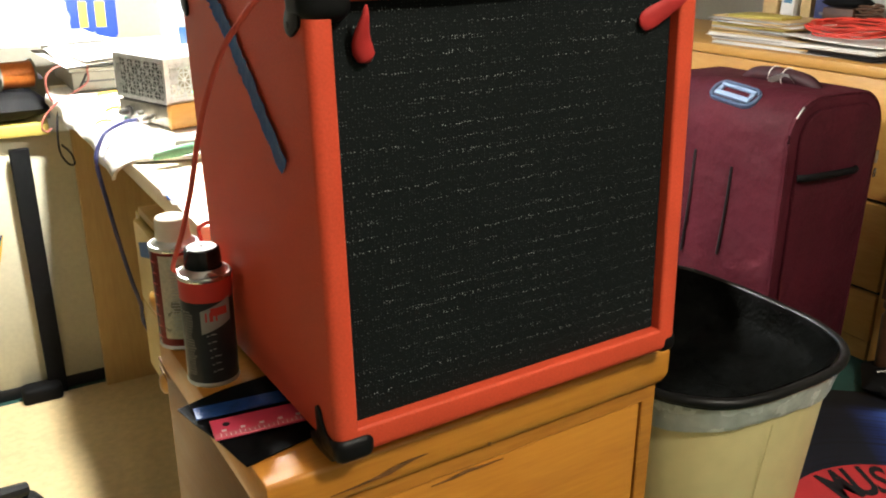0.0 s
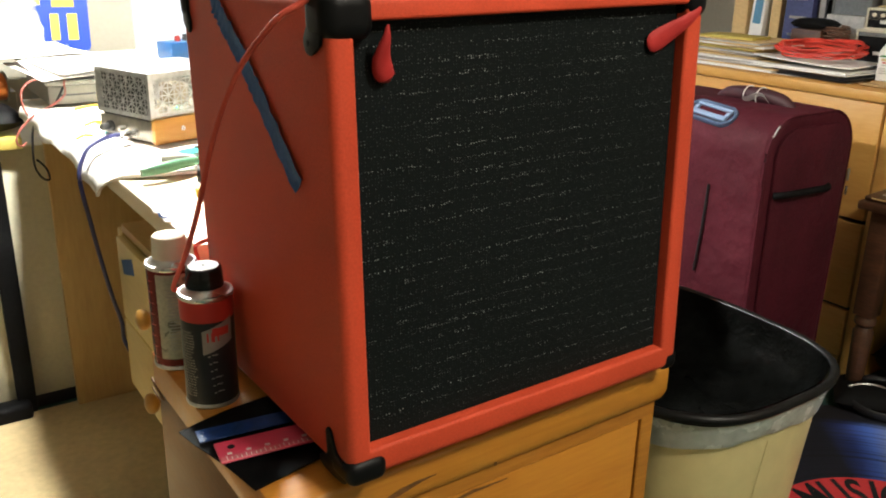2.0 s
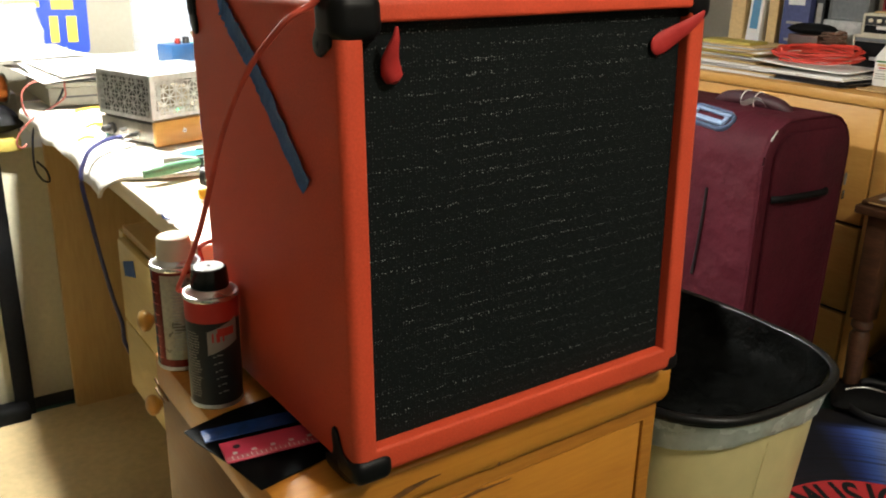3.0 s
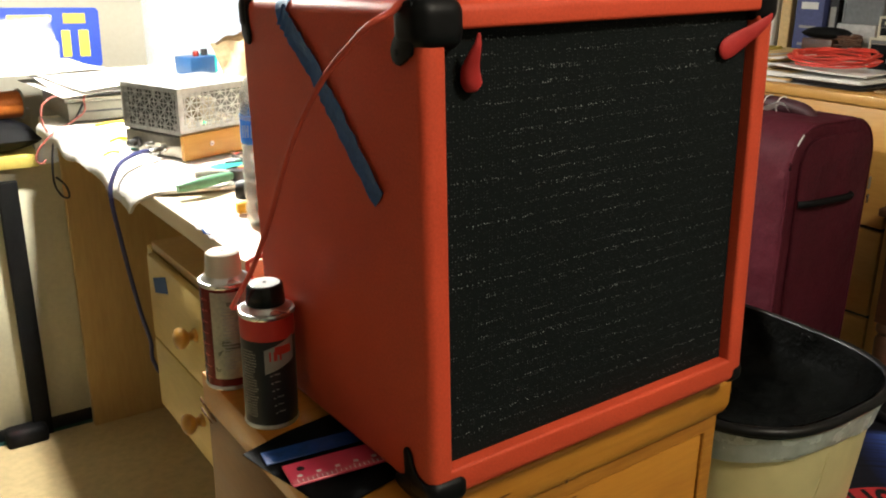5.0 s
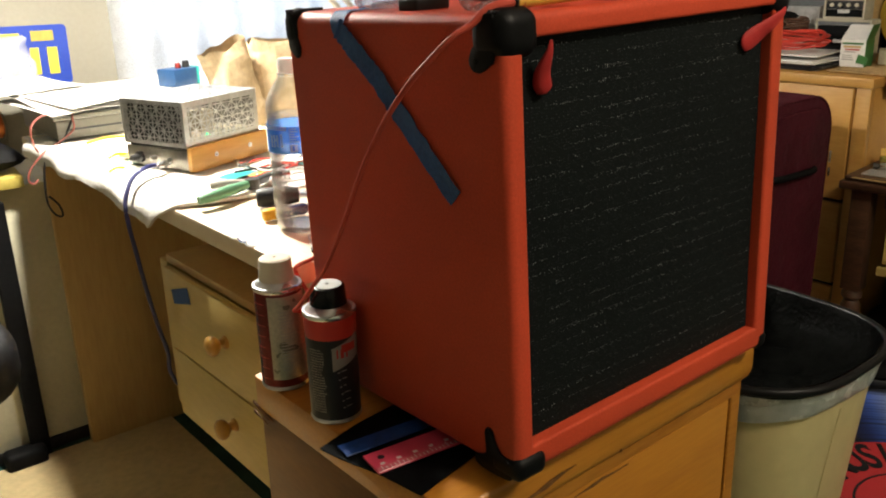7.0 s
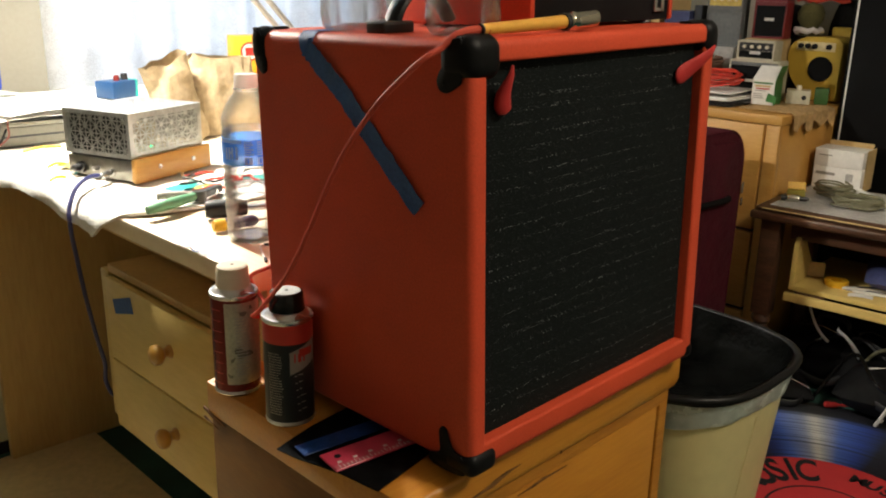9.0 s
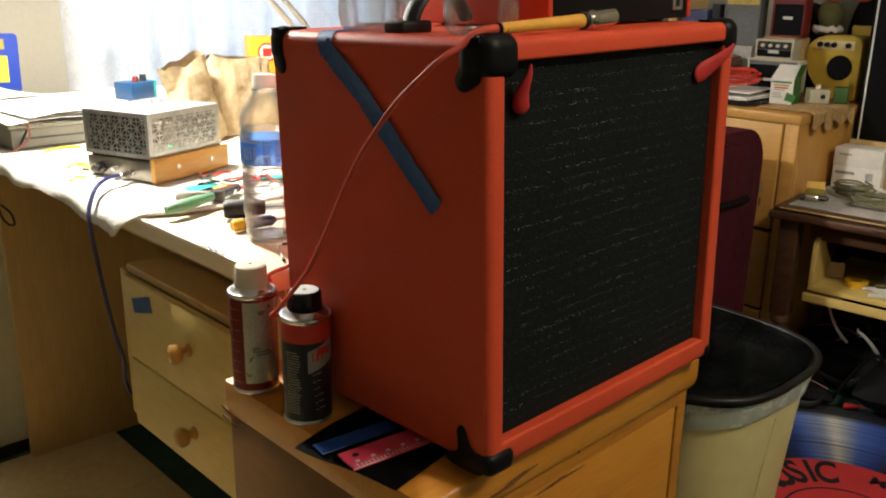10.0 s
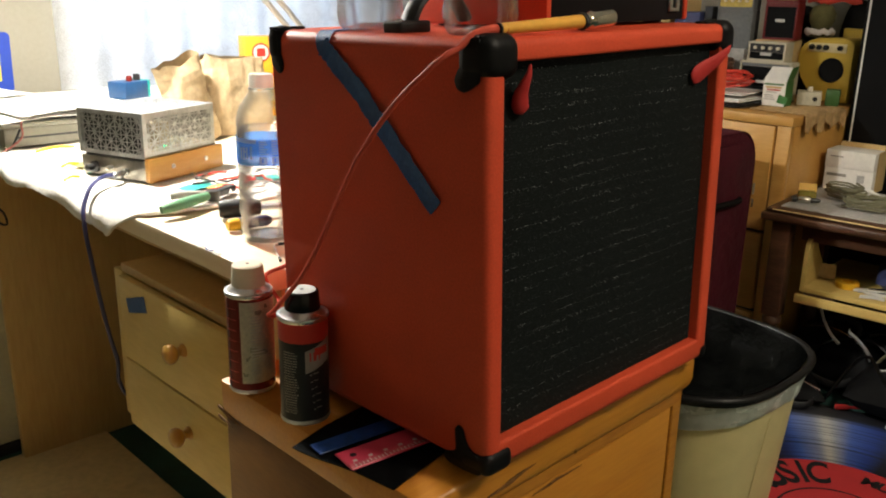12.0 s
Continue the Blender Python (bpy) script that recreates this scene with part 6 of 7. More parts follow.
zt = stack_of(2.185, 1.66, RT + 0.001, 11, 0.20, 0.34, (paper_grey, paper, paper, manila, paper, paper_grey, paper), "white papers and folders stacked on the dresser", (0.0016, 0.0042))
zt = stack_of(2.20, 1.70, zt, 13, 0.20, 0.30, (manila, manila, paper, manila, paper_grey, manila, yellow_paper), "tan folders stacked on the dresser", (0.0018, 0.0048))
solo("note_pad", bx(-0.05, 0.05, -0.09, 0.09, 0, 0.008, 0.001), yellow_paper, pose(2.18, 1.71, zt, 0, 0, 6), "yellow-edged note pad on the stacked papers", "note pad")
# the four black sheets paint the dark gap under the curled ones
stack_of(2.185, 1.42, RT + 0.001, 8, 0.19, 0.30, (paper_grey, label_black, label_black, label_black, label_black, paper_grey, paper, paper), "magazines and loose sheets, the black ones standing in for a shaded gap", (0.0022, 0.0050))
solo("magazine", thick(grid(8, 8, lambda u, v: (0.20 * u - 0.1, 0.28 * v - 0.14, 0.004 + 0.014 * v * v * (1 - u))), 0.003), paper, pose(2.19, 1.43, RT + 0.036, 0, 0, 8), "white magazine with a curled corner on the dresser", "magazine")


def coil(r, n, wob, seed, rad, rise=0.004):
    q = random.Random(seed)
    pts = []
    for k in range(n * 12 + 1):
        a = 2 * math.pi * k / 12
        rr = r * (1 + wob * q.uniform(-1, 1))
        pts.append((rr * 0.62 * math.cos(a), rr * math.sin(a), 0.006 + rise * (k / 12) + 0.004 * q.uniform(0, 1)))
    return tube(pts, rad, 7, 3)


solo("red_cable_coil", coil(0.116, 7, 0.20, 3, 0.0027, 0.0036), cord_red, pose(2.195, 1.425, RT + 0.054, 0, -7, 4), "coiled red cable lying on the papers", "cable")

# green and white carton on the dresser's corner
gb = thing("carton", pose(2.245, 1.236, RT + 0.006, 0, 0, 8), "white and green printed carton on the dresser", "box")
part("carton_body", bx(-0.034, 0.034, -0.032, 0.034, 0, 0.074, 0.001), paper, gb)
part("green_side", bx(-0.0345, 0.0345, -0.0332, -0.0322, -0.0003, 0.0745, 0.0004, 1), box_green, gb, "green printed end")
part("flap", thick(grid(3, 3, lambda u, v: (-0.034 + 0.066 * v, -0.032 + 0.066 * u, 0.0745 + 0.035 * v)), 0.001), paper, gb)
part("green_flap", thick(grid(3, 3, lambda u, v: (-0.030 + 0.060 * u, -0.033 - 0.012 * v, 0.0748 + 0.040 * v)), 0.001), box_green, gb)
part("print_bar", bx(-0.0352, -0.0343, -0.020, 0.026, 0.052, 0.058), manila, gb)
part("print_bar", bx(-0.0352, -0.0343, -0.006, 0.024, 0.040, 0.042), label_grey, gb)
part("print_bar", bx(-0.0352, -0.0343, -0.026, 0.030, 0.0615, 0.0665), box_green, gb)
part("print_bar", bx(-0.0352, -0.0343, -0.018, 0.022, 0.0455, 0.0495), label_red, gb)
for k in range(3):
    part("print_bar", bx(-0.0352, -0.0343, 0.002 - 0.003 * k, 0.028, 0.031 - 0.006 * k, 0.033 - 0.006 * k), label_grey, gb)
part("print_picture", turned(prism([(-0.016, 0), (0.012, -0.005), (0.017, 0.014), (-0.010, 0.024)], 0.0012), Matrix.Translation((-0.0357, -0.026, 0.012)) @ pose(0, 0, 0, 90, 0, -90)), box_green, gb)

# small effects pedal box
pb = thing("pedal", pose(2.330, 1.176, RT + 0.008, 0, 0, 24), "small cream box with a white knob on the dresser", "box")
part("body", bx(-0.032, 0.032, -0.034, 0.034, 0, 0.040, 0.002), mini_cream, pb)
part("knob", lathe([(0, 0.04), (0.008, 0.04), (0.008, 0.054), (0, 0.055)], 14, (-0.012, 0.0, 0)), white_plastic, pb)
part("jack_hole", turned(lathe([(0, 0), (0.007, 0), (0.007, 0.001), (0, 0.001)], 14), pose(-0.0322, -0.016, 0.02, 0, -90, 0)), rubber, pb)
solo("green_clip", bx(-0.02, 0.02, -0.020, 0.020, 0, 0.048, 0.004), mat("olive_green_plastic", (0.040, 0.105, 0.022), 0.5, var=0.1), pose(2.36, 1.118, RT + 0.0085, 0, 0, 20), "small green plastic holder on the dresser", "holder")


def speaker_face(r, depth=0.004):
    return lathe([(0, 0.0), (r * 0.25, 0.001), (r * 0.9, depth), (r, depth + 0.001), (r * 1.06, depth), (r * 1.06, 0)], 32)


# yellow small amplifier with a bulging side
tw = thing("small_amplifier", pose(2.480, 1.205, RT + 0.004), "yellow tweed small amplifier with rounded top and black speaker", "amplifier")
out = [(-0.020, 0.0), (0.080, 0.0)] + [(0.082 - 0.03 + 0.03 * math.cos(radians(a)), 0.164 + 0.03 * math.sin(radians(a))) for a in range(0, 91, 15)]
out += [(-0.030, 0.193), (-0.055, 0.186), (-0.075, 0.173), (-0.086, 0.158), (-0.090, 0.130), (-0.086, 0.100), (-0.074, 0.068), (-0.055, 0.042), (-0.036, 0.018)]
body = prism(out, 0.10, 0.006, 2)
body.transform(Matrix.Translation((0.10, 0, 0)) @ pose(0, 0, 0, 90, 0, -90))
part("body", body, tweed, tw)
sf = speaker_face(0.036)
sf.transform(pose(-0.0005, -0.022, 0.097, 0, -90, 0))
part("speaker", sf, cloth_black, tw, "black round speaker")
part("control_panel", bx(-0.003, 0.001, -0.060, 0.060, 0.151, 0.178, 0.001), mini_yellow, tw)
part("back_case", bx(0.101, 0.123, -0.085, 0.0, 0.0, 0.222, 0.006, 2), tweed, tw)
for k in range(4):
    q = lathe([(0, 0), (0.0085, 0), (0.0075, 0.010), (0, 0.011)], 16)
    q.transform(pose(-0.003, 0.046 - 0.022 * k - (0.022 if k == 3 else 0), 0.165, 0, -90, 0))
    part("knob", q, cap_black, tw)

# plush toy sitting on it: one plain shape
pt = joined(lathe([(0, -0.042), (0.026, -0.036), (0.041, -0.012), (0.043, 0.012), (0.030, 0.036), (0, 0.046)], 24, (0, 0, 0.062)), lathe([(0, 0.0), (0.030, 0.002), (0.036, 0.014), (0.026, 0.026), (0.0, 0.030)], 24))
for v in pt.verts:
    v.co += v.co.normalized() * 0.003 * noise.noise(v.co * 60)
solo("plush_toy", pt, plush, pose(2.522, 1.252, RT + 0.1985) @ Matrix.Scale(0.95, 4), "olive green plush toy sitting on the yellow amplifier", "toy")
solo("red_ribbon", tube([(-0.01, 0.055, 0.012), (-0.005, 0.035, 0.018), (0.0, 0.0, 0.010), (0.0, -0.05, 0.020), (0.0, -0.085, 0.012), (0.0, -0.11, 0.016)], 0.010, 8, 6, flat=0.5), plush_red, pose(2.530, 1.250, RT + 0.296), "red felt ribbon over the plush toy", "ribbon")
solo("white_ruff", turned(tube([(0.036 * math.cos(radians(a)), 0.038 * math.sin(radians(a)), 0.004 * math.sin(radians(a * 7))) for a in range(0, 361, 20)], 0.009, 8, 0), pose(0, 0, 0)), plush_white, pose(2.517, 1.252, RT + 0.214), "white ruff round the plush toy", "ruff")
solo("black_box", bx(-0.04, 0.04, -0.035, 0.035, 0, 0.185, 0.003), rubber, pose(2.640, 1.365, RT + 0.004), "black box behind the yellow amplifier", "box")
solo("black_pouch", pouch_mesh(0.08, 0.075, 0.10), bag_black, pose(2.640, 1.365, RT + 0.190, 0, 0, 0), "black soft pouch behind the yellow amplifier", "pouch")
solo("black_pouch", pouch_mesh(0.08, 0.10, 0.31), bag_black, pose(2.645, 1.185, RT + 0.003, 0, 0, 0), "tall black soft pouch behind the yellow amplifier", "pouch")


def mini_amp(m, w, h, d, shell, face, label, panel_m, panel_h, knobs, stack=0.0, badge=True):
    a = thing("miniature_amplifier", m, label, "amplifier", "miniature amplifiers")
    part("shell", joined(bx(-d, 0, -w / 2, -w / 2 + 0.006, 0, h, 0.002), bx(-d, 0, w / 2 - 0.006, w / 2, 0, h, 0.002), bx(-d, 0, -w / 2 + 0.006, w / 2 - 0.006, h - 0.006, h), bx(-d, 0, -w / 2 + 0.006, w / 2 - 0.006, 0, 0.006), bx(-d + 0.012, 0, -w / 2 + 0.006, w / 2 - 0.006, 0.006, h - 0.006)), shell, a)
    part("grille", bx(-d + 0.004, -d + 0.0118, -w / 2 + 0.0062, w / 2 - 0.0062, 0.0062, h - panel_h - 0.008), face, a)
    part("control_panel", bx(-d + 0.002, -d + 0.0118, -w / 2 + 0.0062, w / 2 - 0.0062, h - panel_h - 0.0062, h - 0.0062), panel_m, a)
    for k in range(knobs):
        q = lathe([(0, 0), (0.0055, 0), (0.0048, 0.007), (0, 0.008)], 12)
        q.transform(pose(-d + 0.002, w * 0.30 - k * w * 0.20, h - 0.0062 - panel_h / 2, 0, -90, 0))
        part("knob", q, white_plastic, a)
    if badge:
        part("badge", bx(-d + 0.0030, -d + 0.0041, -w * 0.13, w * 0.16, (h - panel_h) * 0.50, (h - panel_h) * 0.50 + 0.009, 0.0004, 1), label_white, a, "white badge")
    return a


mini_amp(pose(2.37, 1.318, RT + 0.004, 0, 0, 4), 0.160, 0.122, 0.07, mini_cream, cloth_black, "cream and black miniature amplifier on the dresser", mini_grey, 0.010, 0)
mini_amp(pose(2.37, 1.322, RT + 0.1265, 0, 0, 4), 0.118, 0.058, 0.065, mini_cream, cloth_black, "cream miniature amplifier head with white knobs", label_black, 0.024, 4)
solo("storage_box", bx(-0.055, 0.055, -0.052, 0.052, 0, 0.182, 0.003), manila, pose(2.450, 1.350, RT + 0.004), "tan box at the back of the dresser", "box")
mini_amp(pose(2.475, 1.342, RT + 0.187, 0, 0, 4), 0.103, 0.112, 0.06, dark_red, cloth_black, "red miniature speaker cabinet with black grille", dark_red, 0.004, 0)
mini_amp(pose(2.475, 1.342, RT + 0.2995, 0, 0, 4), 0.103, 0.055, 0.06, dark_red, cloth_black, "red miniature amplifier head with gold panel", mini_gold, 0.040, 4, badge=False)
solo("storage_box", bx(-0.06, 0.06, -0.062, 0.062, 0, 0.148, 0.003), paper_grey, pose(2.470, 1.505, RT + 0.004), "grey box at the back of the dresser", "box")
mini_amp(pose(2.47, 1.495, RT + 0.153, 0, 0, 4), 0.120, 0.120, 0.06, mini_grey, mini_grey, "grey miniature speaker cabinet", mini_grey, 0.004, 0, badge=False)
mini_amp(pose(2.47, 1.495, RT + 0.2735, 0, 0, 4), 0.120, 0.055, 0.06, mini_grey, mini_grey, "grey miniature amplifier head with gold panel", mini_gold, 0.040, 4, badge=False)


# books and boxes standing at the back of the dresser
def book(x, y, z, t, h, d, c, label, lean=0, bands=()):
    b = thing("book", pose(x, y, z, lean, 0, 0), label, "book", "books on the dresser")
    part("cover", bx(0, d, 0, t, 0, h, 0.0015, 1), c, b)
    for z0, z1, m_ in bands:
        part("spine_bar", bx(-0.0008, 0.0002, t * 0.2, t * 0.8, z0 * h, z1 * h), m_, b)


book(2.42, 1.86, RT + 0.001, 0.055, 0.30, 0.20, manila, "tan binder standing on the dresser", 0)
book(2.42, 1.80, RT + 0.001, 0.050, 0.29, 0.20, paper, "white and blue book standing on the dresser", 3, ((0.35, 0.95, book_blue),))
book(2.42, 1.735, RT + 0.001, 0.035, 0.30, 0.20, manila, "tan book standing on the dresser", 0)
book(2.40, 1.61, RT + 0.001, 0.095, 0.26, 0.18, book_navy, "dark blue boxed game standing on the dresser", 0, ((0.72, 0.80, label_white), (0.5, 0.53, label_grey), (0.3, 0.33, label_grey)))
book(2.42, 1.575, RT + 0.001, 0.030, 0.28, 0.18, label_black, "black book standing on the dresser", 0, ((0.4, 0.7, label_grey),))
solo("brown_box", bx(-0.03, 0.03, -0.05, 0.05, 0, 0.060, 0.004), dark_wood, pose(2.345, 1.565, RT + 0.050), "small dark brown box on the dresser", "box")
solo("flat_box", bx(-0.045, 0.045, -0.055, 0.055, 0, 0.044, 0.002), manila, pose(2.345, 1.565, RT + 0.004), "flat tan box on the dresser", "box")
solo("black_cloth", pouch_mesh(0.07, 0.13, 0.032), bag_black, pose(2.345, 1.555, RT + 0.1105, 0, 0, 8), "folded black cloth on the small brown box", "cloth")
solo("small_box", bx(-0.03, 0.03, -0.035, 0.035, 0, 0.056, 0.003), paper_grey, pose(2.345, 1.475, RT + 0.003), "small grey box under a tangled cable", "box")
solo("brown_cable", coil(0.034, 7, 0.25, 41, 0.0034, 0.008), mat("cord_brown", (0.12, 0.06, 0.035), 0.5, var=0.2), pose(2.335, 1.475, RT + 0.060), "brown tangled cable on the dresser", "cable")

# ---- large black cabinet behind the table ----
bc = thing("speaker_cabinet", pose(2.42, 0.30, 0), "tall black speaker cabinet with white piping behind the table", "speaker")
part("shell", bx(0, 0.30, 0, 0.786, 0, 1.35, 0.006, 2), cloth_black, bc)
for y in (0.020, 0.772):
    part("piping", bx(-0.003, 0.001, y - 0.0022, y + 0.0022, 0.58, 1.31), paper, bc, "white piping")

# ---- table ----
TX0, TX1, TY0, TY1, TT = 1.925, 2.335, 0.10, 1.078, 0.556
TBM = pose(TX0, TY1, 0, 0, 0, 5) @ Matrix.Translation((0, TY0 - TY1, 0))
tb = thing("side_table", TBM, "dark wooden side table with turned legs and a shelf", "table")
TW, TL = TX1 - TX0, TY1 - TY0
part("tabletop", bx(-0.002, TW, 0, TL - 0.002, TT - 0.0115, TT, 0.004, 3), dark_wood, tb)
part("moulding", bx(-0.012, TW, 0, TL + 0.008, TT - 0.034, TT - 0.012, 0.006, 3), dark_wood, tb)
part("top_mat", bx(0.03, TW - 0.03, 0.03, TL - 0.03, TT + 0.0003, TT + 0.003), paper_grey, tb, "grey mat on the tabletop")
part("worn_edge", tube([(-0.0030, 0.02, TT - 0.003), (-0.0034, TL * 0.5, TT - 0.0035), (-0.0030, TL - 0.02, TT - 0.003)], 0.0022, 6, 6), manila, tb, "pale worn front edge")
part("apron", bx(0.045, 0.062, 0.09, TL - 0.09, TT - 0.085, TT - 0.0345, 0.002), dark_wood, tb)
LEG = [(0.0, 0.0), (0.018, 0.0), (0.024, 0.012), (0.024, 0.030), (0.015, 0.042), (0.021, 0.052), (0.0225, 0.12), (0.025, 0.200), (0.018, 0.214), (0.026, 0.224), (0.026, 0.236), (0.019, 0.246), (0.0, 0.246)]
for x in (0.040, TW - 0.040):
    for y in (0.042, TL - 0.042):
        part("leg", joined(lathe(LEG, 20, (x, y, 0)), bx(x - 0.025, x + 0.025, y - 0.025, y + 0.025, 0.246, TT - 0.0345, 0.003)), dark_wood, tb)
SH = 0.345
sv = thing("storage_tray", TBM @ pose(0.025, 0.09, SH - 0.012), "light wood open tray fixed under the table", "tray")
SL = TL - 0.20
part("tray_floor", bx(0.0, 0.36, 0.0, SL, 0.0, 0.014, 0.002), birch_wood, sv)
part("tray_lip", bx(-0.016, -0.002, 0.0, SL + 0.006, -0.028, -0.005, 0.002), birch_wood, sv)
e = prism([(0.0, 0.0145), (0.20, 0.0145), (0.15, 0.040), (0.085, 0.105), (0.058, 0.140), (0.035, 0.150), (0.012, 0.144), (0.0, 0.125)], 0.012, 0.001, 1)
e.transform(Matrix.Translation((0, SL, 0)) @ pose(0, 0, 0, 90, 0, 0))
part("tray_end", e, birch_wood, sv)
part("runner", bx(0.0, 0.34, 0.02, 0.04, -0.010, -0.0005), dark_wood, sv)
part("runner", bx(-0.001, 0.34, SL - 0.09, SL - 0.02, -0.010, -0.0005), dark_wood, sv)
part("hanger", bx(0.030, 0.050, SL - 0.008, SL - 0.002, 0.152, TT - 0.0345 - SH + 0.012), dark_wood, sv)
part("hanger", bx(0.10, 0.12, 0.002, 0.008, 0.0, TT - 0.0345 - SH + 0.012), dark_wood, sv)
tp2 = thing("tape_roll", TBM @ pose(0.110, 0.870 - TY0, SH + 0.003, 0, 0, 20), "yellow roll of tape in the tray", "tape")
part("roll", lathe([(0.016, 0), (0.030, 0), (0.031, 0.008), (0.030, 0.016), (0.016, 0.016), (0.016, 0)], 28), orange_yellow, tp2)
solo("cardboard_flap", thick(grid(3, 3, lambda u, v: (0.01 * v, 0.05 * u, 0.04 * v)), 0.001), manila, TBM @ pose(0.150, 0.915 - TY0, SH + 0.0035, 0, 0, 20), "small cardboard flap in the tray", "cardboard")
solo("blue_pouch", pouch_mesh(0.20, 0.24, 0.07), book_navy, TBM @ pose(0.21, 0.70 - TY0, SH + 0.003, 0, 0, 12), "dark blue pouch in the tray", "pouch")
for k in range(4):
    solo("rod", tube([(0, -0.12, 0.004), (0.0, 0.12, 0.004)], 0.0035, 8, 1), steel if k % 2 else cord_white, TBM @ pose(0.10 + 0.02 * k, 0.70 + 0.02 * k - TY0, SH + 0.003, 0, 0, 10 + 9 * k), "thin rod lying in the tray", "rod", "rods in the tray")
solo("paper_scrap", thick(grid(3, 2, lambda u, v: (0.03 * v, 0.06 * u, 0.002 * math.sin(4 * u))), 0.0005), paper, TBM @ pose(0.05, 0.76 - TY0, SH + 0.004, 0, 0, 10), "scrap of white paper in the tray", "paper")

# things on the table
wx = thing("carton", pose(2.315, 1.008, TT + 0.0035, 0, 0, 4), "stack of two open white cartons on the table", "box")
part("carton_body", bx(-0.045, 0.045, -0.068, 0.068, 0, 0.066, 0.002), paper, wx)
upper = part("upper_carton", bx(-0.046, 0.046, -0.067, 0.069, 0.0665, 0.118, 0.002), paper, wx)
part("brown_flap", bx(-0.02, 0.060, -0.0702, -0.0685, 0.0, 0.120, 0.0005, 1), manila, wx)
part("brown_flap", bx(0.0465, 0.0480, -0.065, 0.06, 0.02, 0.132, 0.0005, 1), manila, wx)
part("print_bar", bx(-0.0460, -0.0452, 0.006, 0.060, 0.042, 0.050), label_grey, wx)
part("print_bar", bx(-0.0460, -0.0452, -0.045, -0.025, 0.030, 0.052), paper_grey, wx)
part("print_bar", bx(-0.0472, -0.0462, 0.020, 0.056, 0.098, 0.101), label_grey, upper)
solo("cable_coil", coil(0.058, 6, 0.16, 9, 0.0028, 0.0044), cord_olive, pose(2.085, 0.870, TT + 0.003, 0, 0, 20), "coiled olive cable with black tie on the table", "cable")
solo("cable_coil", coil(0.060, 6, 0.18, 19, 0.0028, 0.0060), cord_olive, pose(2.160, 0.965, TT + 0.003, 0, 0, -30), "coiled olive cable beside the white carton", "cable")
solo("cable_tie", tube([(2.135, 0.950, TT + 0.006), (2.130, 0.952, TT + 0.034), (2.138, 0.940, TT + 0.036), (2.150, 0.925, TT + 0.006)], 0.004, 8, 6), rubber, pose(0, 0, 0), "black tie round the olive cable", "cable tie")
solo("white_cable", tube([(2.17, 0.90, TT + 0.036), (2.14, 0.85, TT + 0.026), (2.12, 0.80, TT + 0.012), (2.10, 0.66, TT + 0.009)], 0.006, 8, 6), cord_white, pose(0, 0, 0), "white cord lying on the table", "cable")
yb = thing("blister_pack", pose(2.080, 1.035, TT + 0.0035, 0, 0, 30), "small yellow blister pack on the table", "packet")
part("card", turned(bx(-0.004, -0.002, -0.024, 0.024, 0, 0.046, 0.001, 1), pose(0, 0, 0, 0, 24, 0)), orange_yellow, yb)
part("blister", bx(-0.022, 0.010, -0.022, 0.026, 0, 0.026, 0.006, 2), mat("blister", (0.5, 0.45, 0.1), 0.15, trans=0.4, var=0.1), yb)
db = thing("drill_bit", pose(2.015, 1.050, TT + 0.0135, 0, 0, -62), "chrome and black tool bit on the table edge", "tool")
part("shank", turned(lathe([(0, 0), (0.008, 0.001), (0.0085, 0.012), (0.005, 0.014), (0.005, 0.016), (0, 0.016)], 16), pose(0, 0, 0, 0, 90, 0)), dark_metal, db)
part("body", turned(lathe([(0, 0.0155), (0.009, 0.016), (0.0105, 0.020), (0.0105, 0.044), (0.009, 0.048), (0, 0.048)], 18), pose(0, 0, 0, 0, 90, 0)), chrome, db, "chrome body")
part("tip", turned(lathe([(0, 0.0475), (0.0065, 0.048), (0.0065, 0.066), (0.003, 0.074), (0, 0.074)], 14), pose(0, 0, 0, 0, 90, 0)), dark_metal, db)

# clutter on the carpet under the table
rng = random.Random(31)
def gig_bag(m, w, d, h, label):
    """A soft bag with a zip round its top, a strap and a handle."""
    g = thing("gig_bag", m, label, "bag")
    part("body", pouch_mesh(w, d, h), bag_black, g)
    part("zip", tube([(-w * 0.36, -d * 0.42, h * 0.80), (-w * 0.2, -d * 0.2, h * 0.97), (-w * 0.1, d * 0.1, h * 1.0), (-w * 0.2, d * 0.35, h * 0.90)], 0.003, 6, 8), steel, g, "metal zip")
    part("strap", tube([(-w * 0.45, d * 0.3, h * 0.5), (-w * 0.58, d * 0.1, h * 0.35), (-w * 0.60, -d * 0.2, h * 0.30), (-w * 0.45, -d * 0.35, h * 0.45)], 0.011, 8, 8, flat=0.3), rubber, g)
    part("handle", tube([(0.0, -d * 0.15, h * 0.97), (0.0, -d * 0.12, h * 1.16), (0.0, d * 0.12, h * 1.16), (0.0, d * 0.15, h * 0.97)], 0.008, 8, 6), leather, g)
    return g


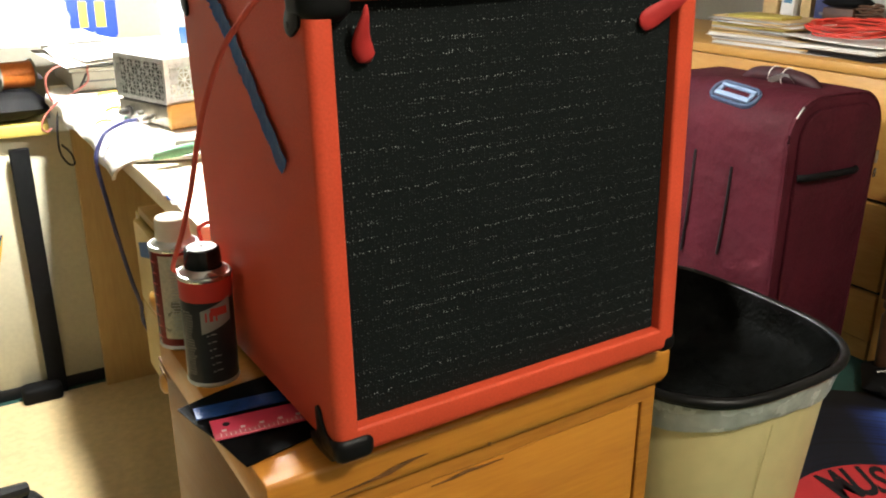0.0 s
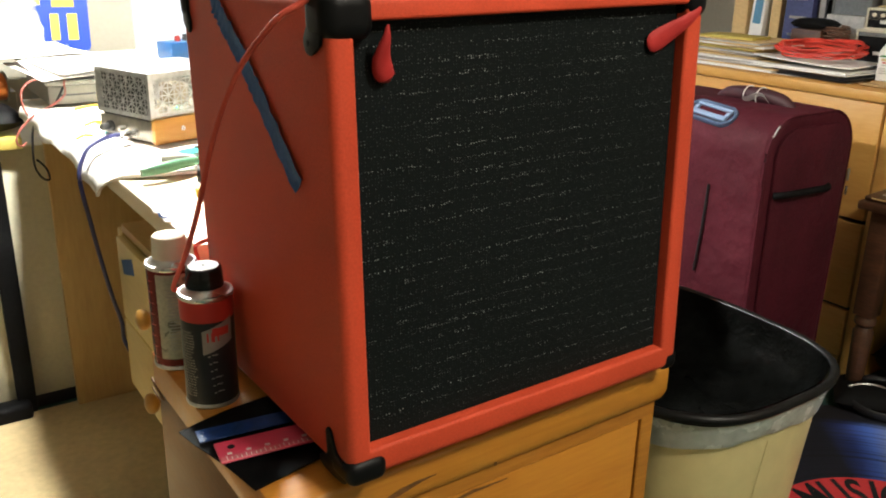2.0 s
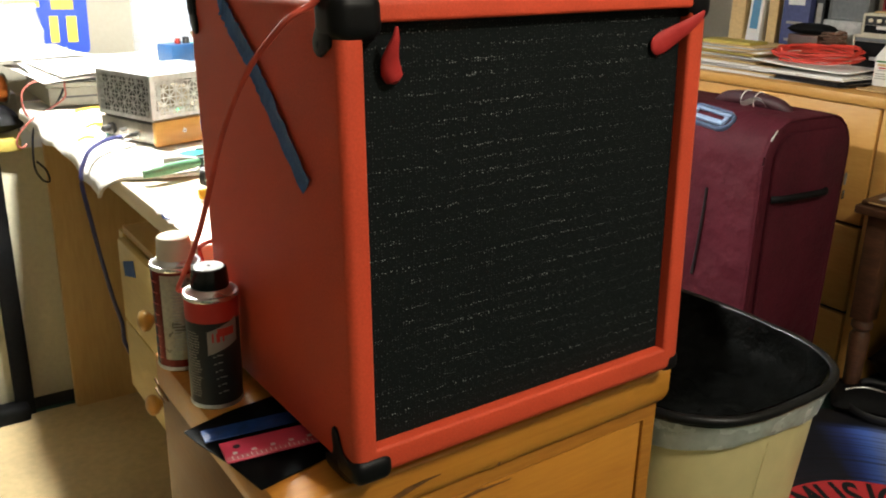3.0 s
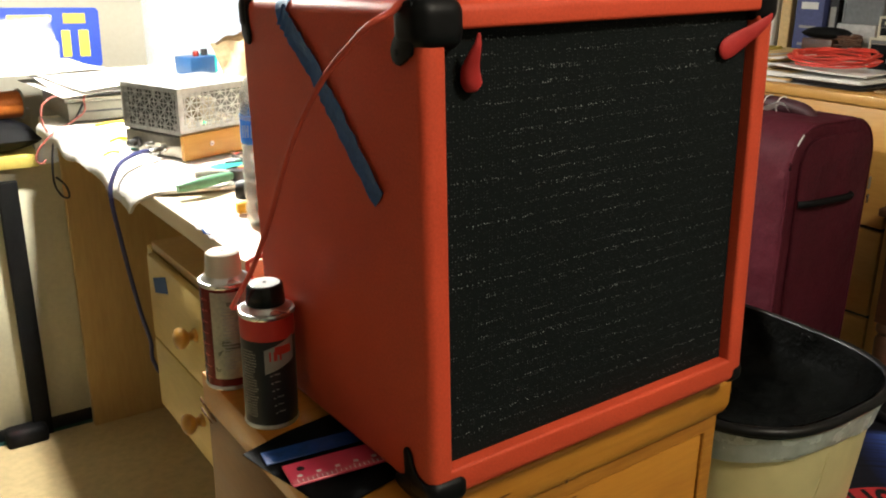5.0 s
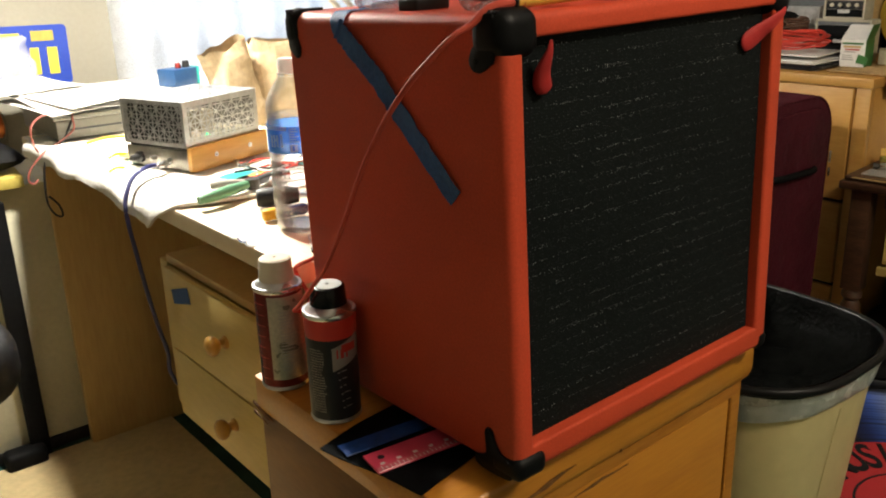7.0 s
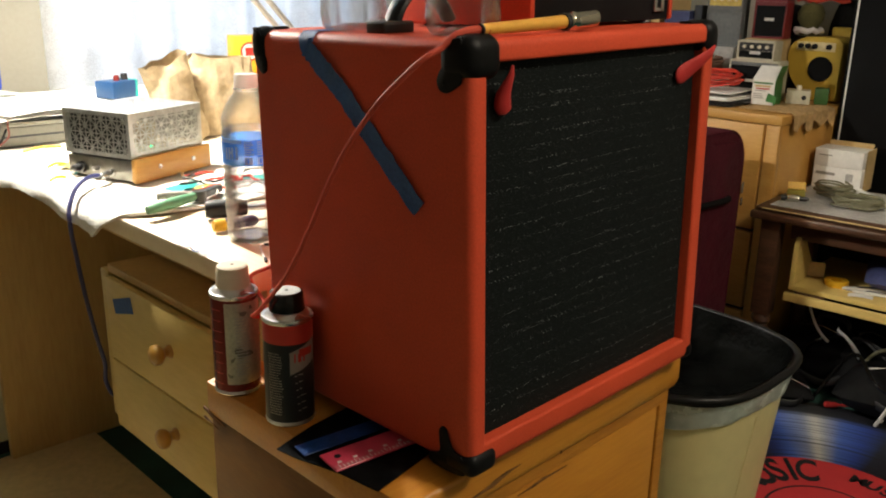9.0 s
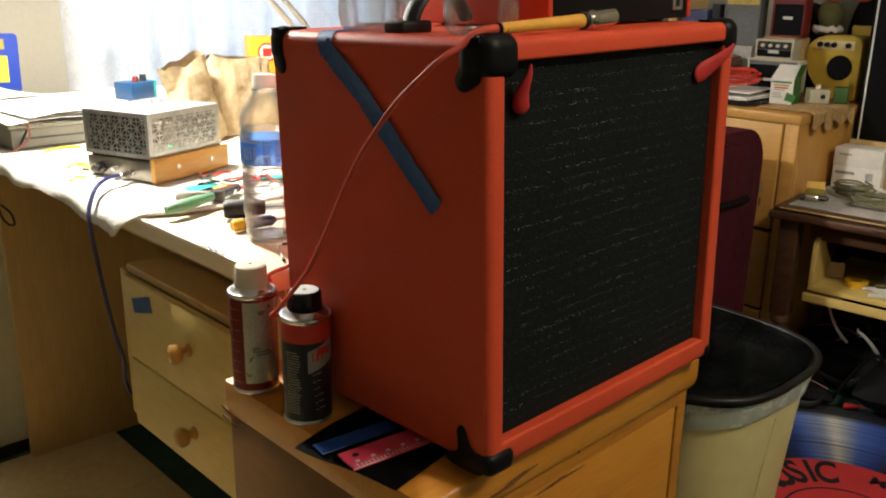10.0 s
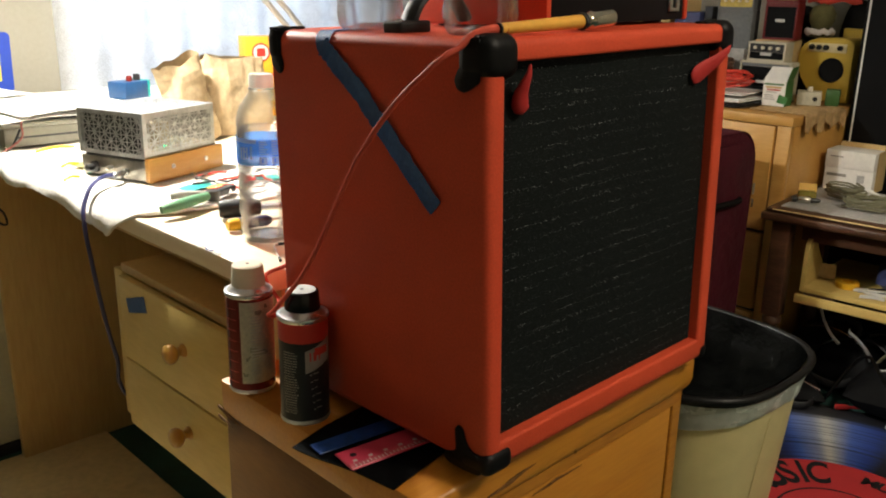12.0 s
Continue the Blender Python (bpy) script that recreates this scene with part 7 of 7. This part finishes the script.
gig_bag(pose(2.14, 0.62, 0.002, 0, 0, 12), 0.26, 0.46, 0.15, "black padded bag lying under the table")
# second bag is added, covering shaded carpet and replacing a black round thing
gig_bag(pose(1.985, 0.985, 0.002, 0, 0, 35), 0.15, 0.20, 0.07, "small black bag put for a black round thing and shaded carpet")
gig_bag(pose(2.20, 0.92, 0.002, 0, 0, -8), 0.22, 0.30, 0.17, "black bag lying under the table")
for k in range(14):
    x, y = rng.uniform(1.98, 2.2), rng.uniform(0.55, 1.0)
    solo("floor_cable", tube([(x, y, 0.014), (x + rng.uniform(-0.1, 0.1), y - 0.08, 0.17), (x + rng.uniform(-0.1, 0.1), y - 0.18, 0.15), (x - 0.05, y - 0.26, 0.10), (x - 0.08, y - 0.33, 0.012)], 0.005, 7, 6), (gloss_black, rubber, gloss_black, cord_olive, rubber, cord_white)[k % 6], pose(0, 0, 0), "tangled cable under the table", "cable", "cables under the table")
hd = thing("headphones", pose(2.03, 0.52, 0.012, 0, 0, 30), "black headphones lying under the table", "headphones")
part("headband", tube([(0.09 * math.cos(radians(a)), 0.10 * math.sin(radians(a)), 0.02 + 0.05 * math.sin(radians(a)) ** 2) for a in range(-10, 191, 20)], 0.008, 8, 3), gloss_black, hd)
for x in (-0.09, 0.09):
    part("ear_pad", lathe([(0, 0), (0.036, 0), (0.040, 0.012), (0.034, 0.028), (0, 0.030)], 20, (x, -0.02, 0)), leather, hd)
sdr = thing("screwdriver", pose(2.000, 0.842, 0.02, 0, 0, -49), "red handled screwdriver on the rug edge", "screwdriver")
part("handle", turned(lathe([(0, 0), (0.007, 0.001), (0.0085, 0.006), (0.0075, 0.030), (0.005, 0.038), (0, 0.061)], 14), pose(0, 0, 0, 0, 90, 0)), drop_red, sdr)
part("shaft", turned(lathe([(0, 0.040), (0.004, 0.040), (0.004, 0.17), (0, 0.171)], 10), pose(0, 0, 0, 0, 90, 0)), drop_red, sdr)
strap_grey = mat("webbing_grey", (0.42, 0.41, 0.37), 0.6, var=0.15, fine=300, bump=0.3, bscale=500)
for pts in (((2.056, 0.944, 0.300), (2.050, 0.938, 0.268), (2.050, 0.918, 0.225), (2.055, 0.898, 0.196), (2.066, 0.882, 0.176)), ((2.075, 0.862, 0.222), (2.050, 0.854, 0.224), (2.046, 0.834, 0.215), (2.050, 0.806, 0.190), (2.062, 0.790, 0.160))):
    solo("webbing_strap", tube(pts, 0.0042, 8, 8, flat=0.4), strap_grey, pose(0, 0, 0), "pale grey webbing strap hanging under the tray", "strap", "straps under the tray")
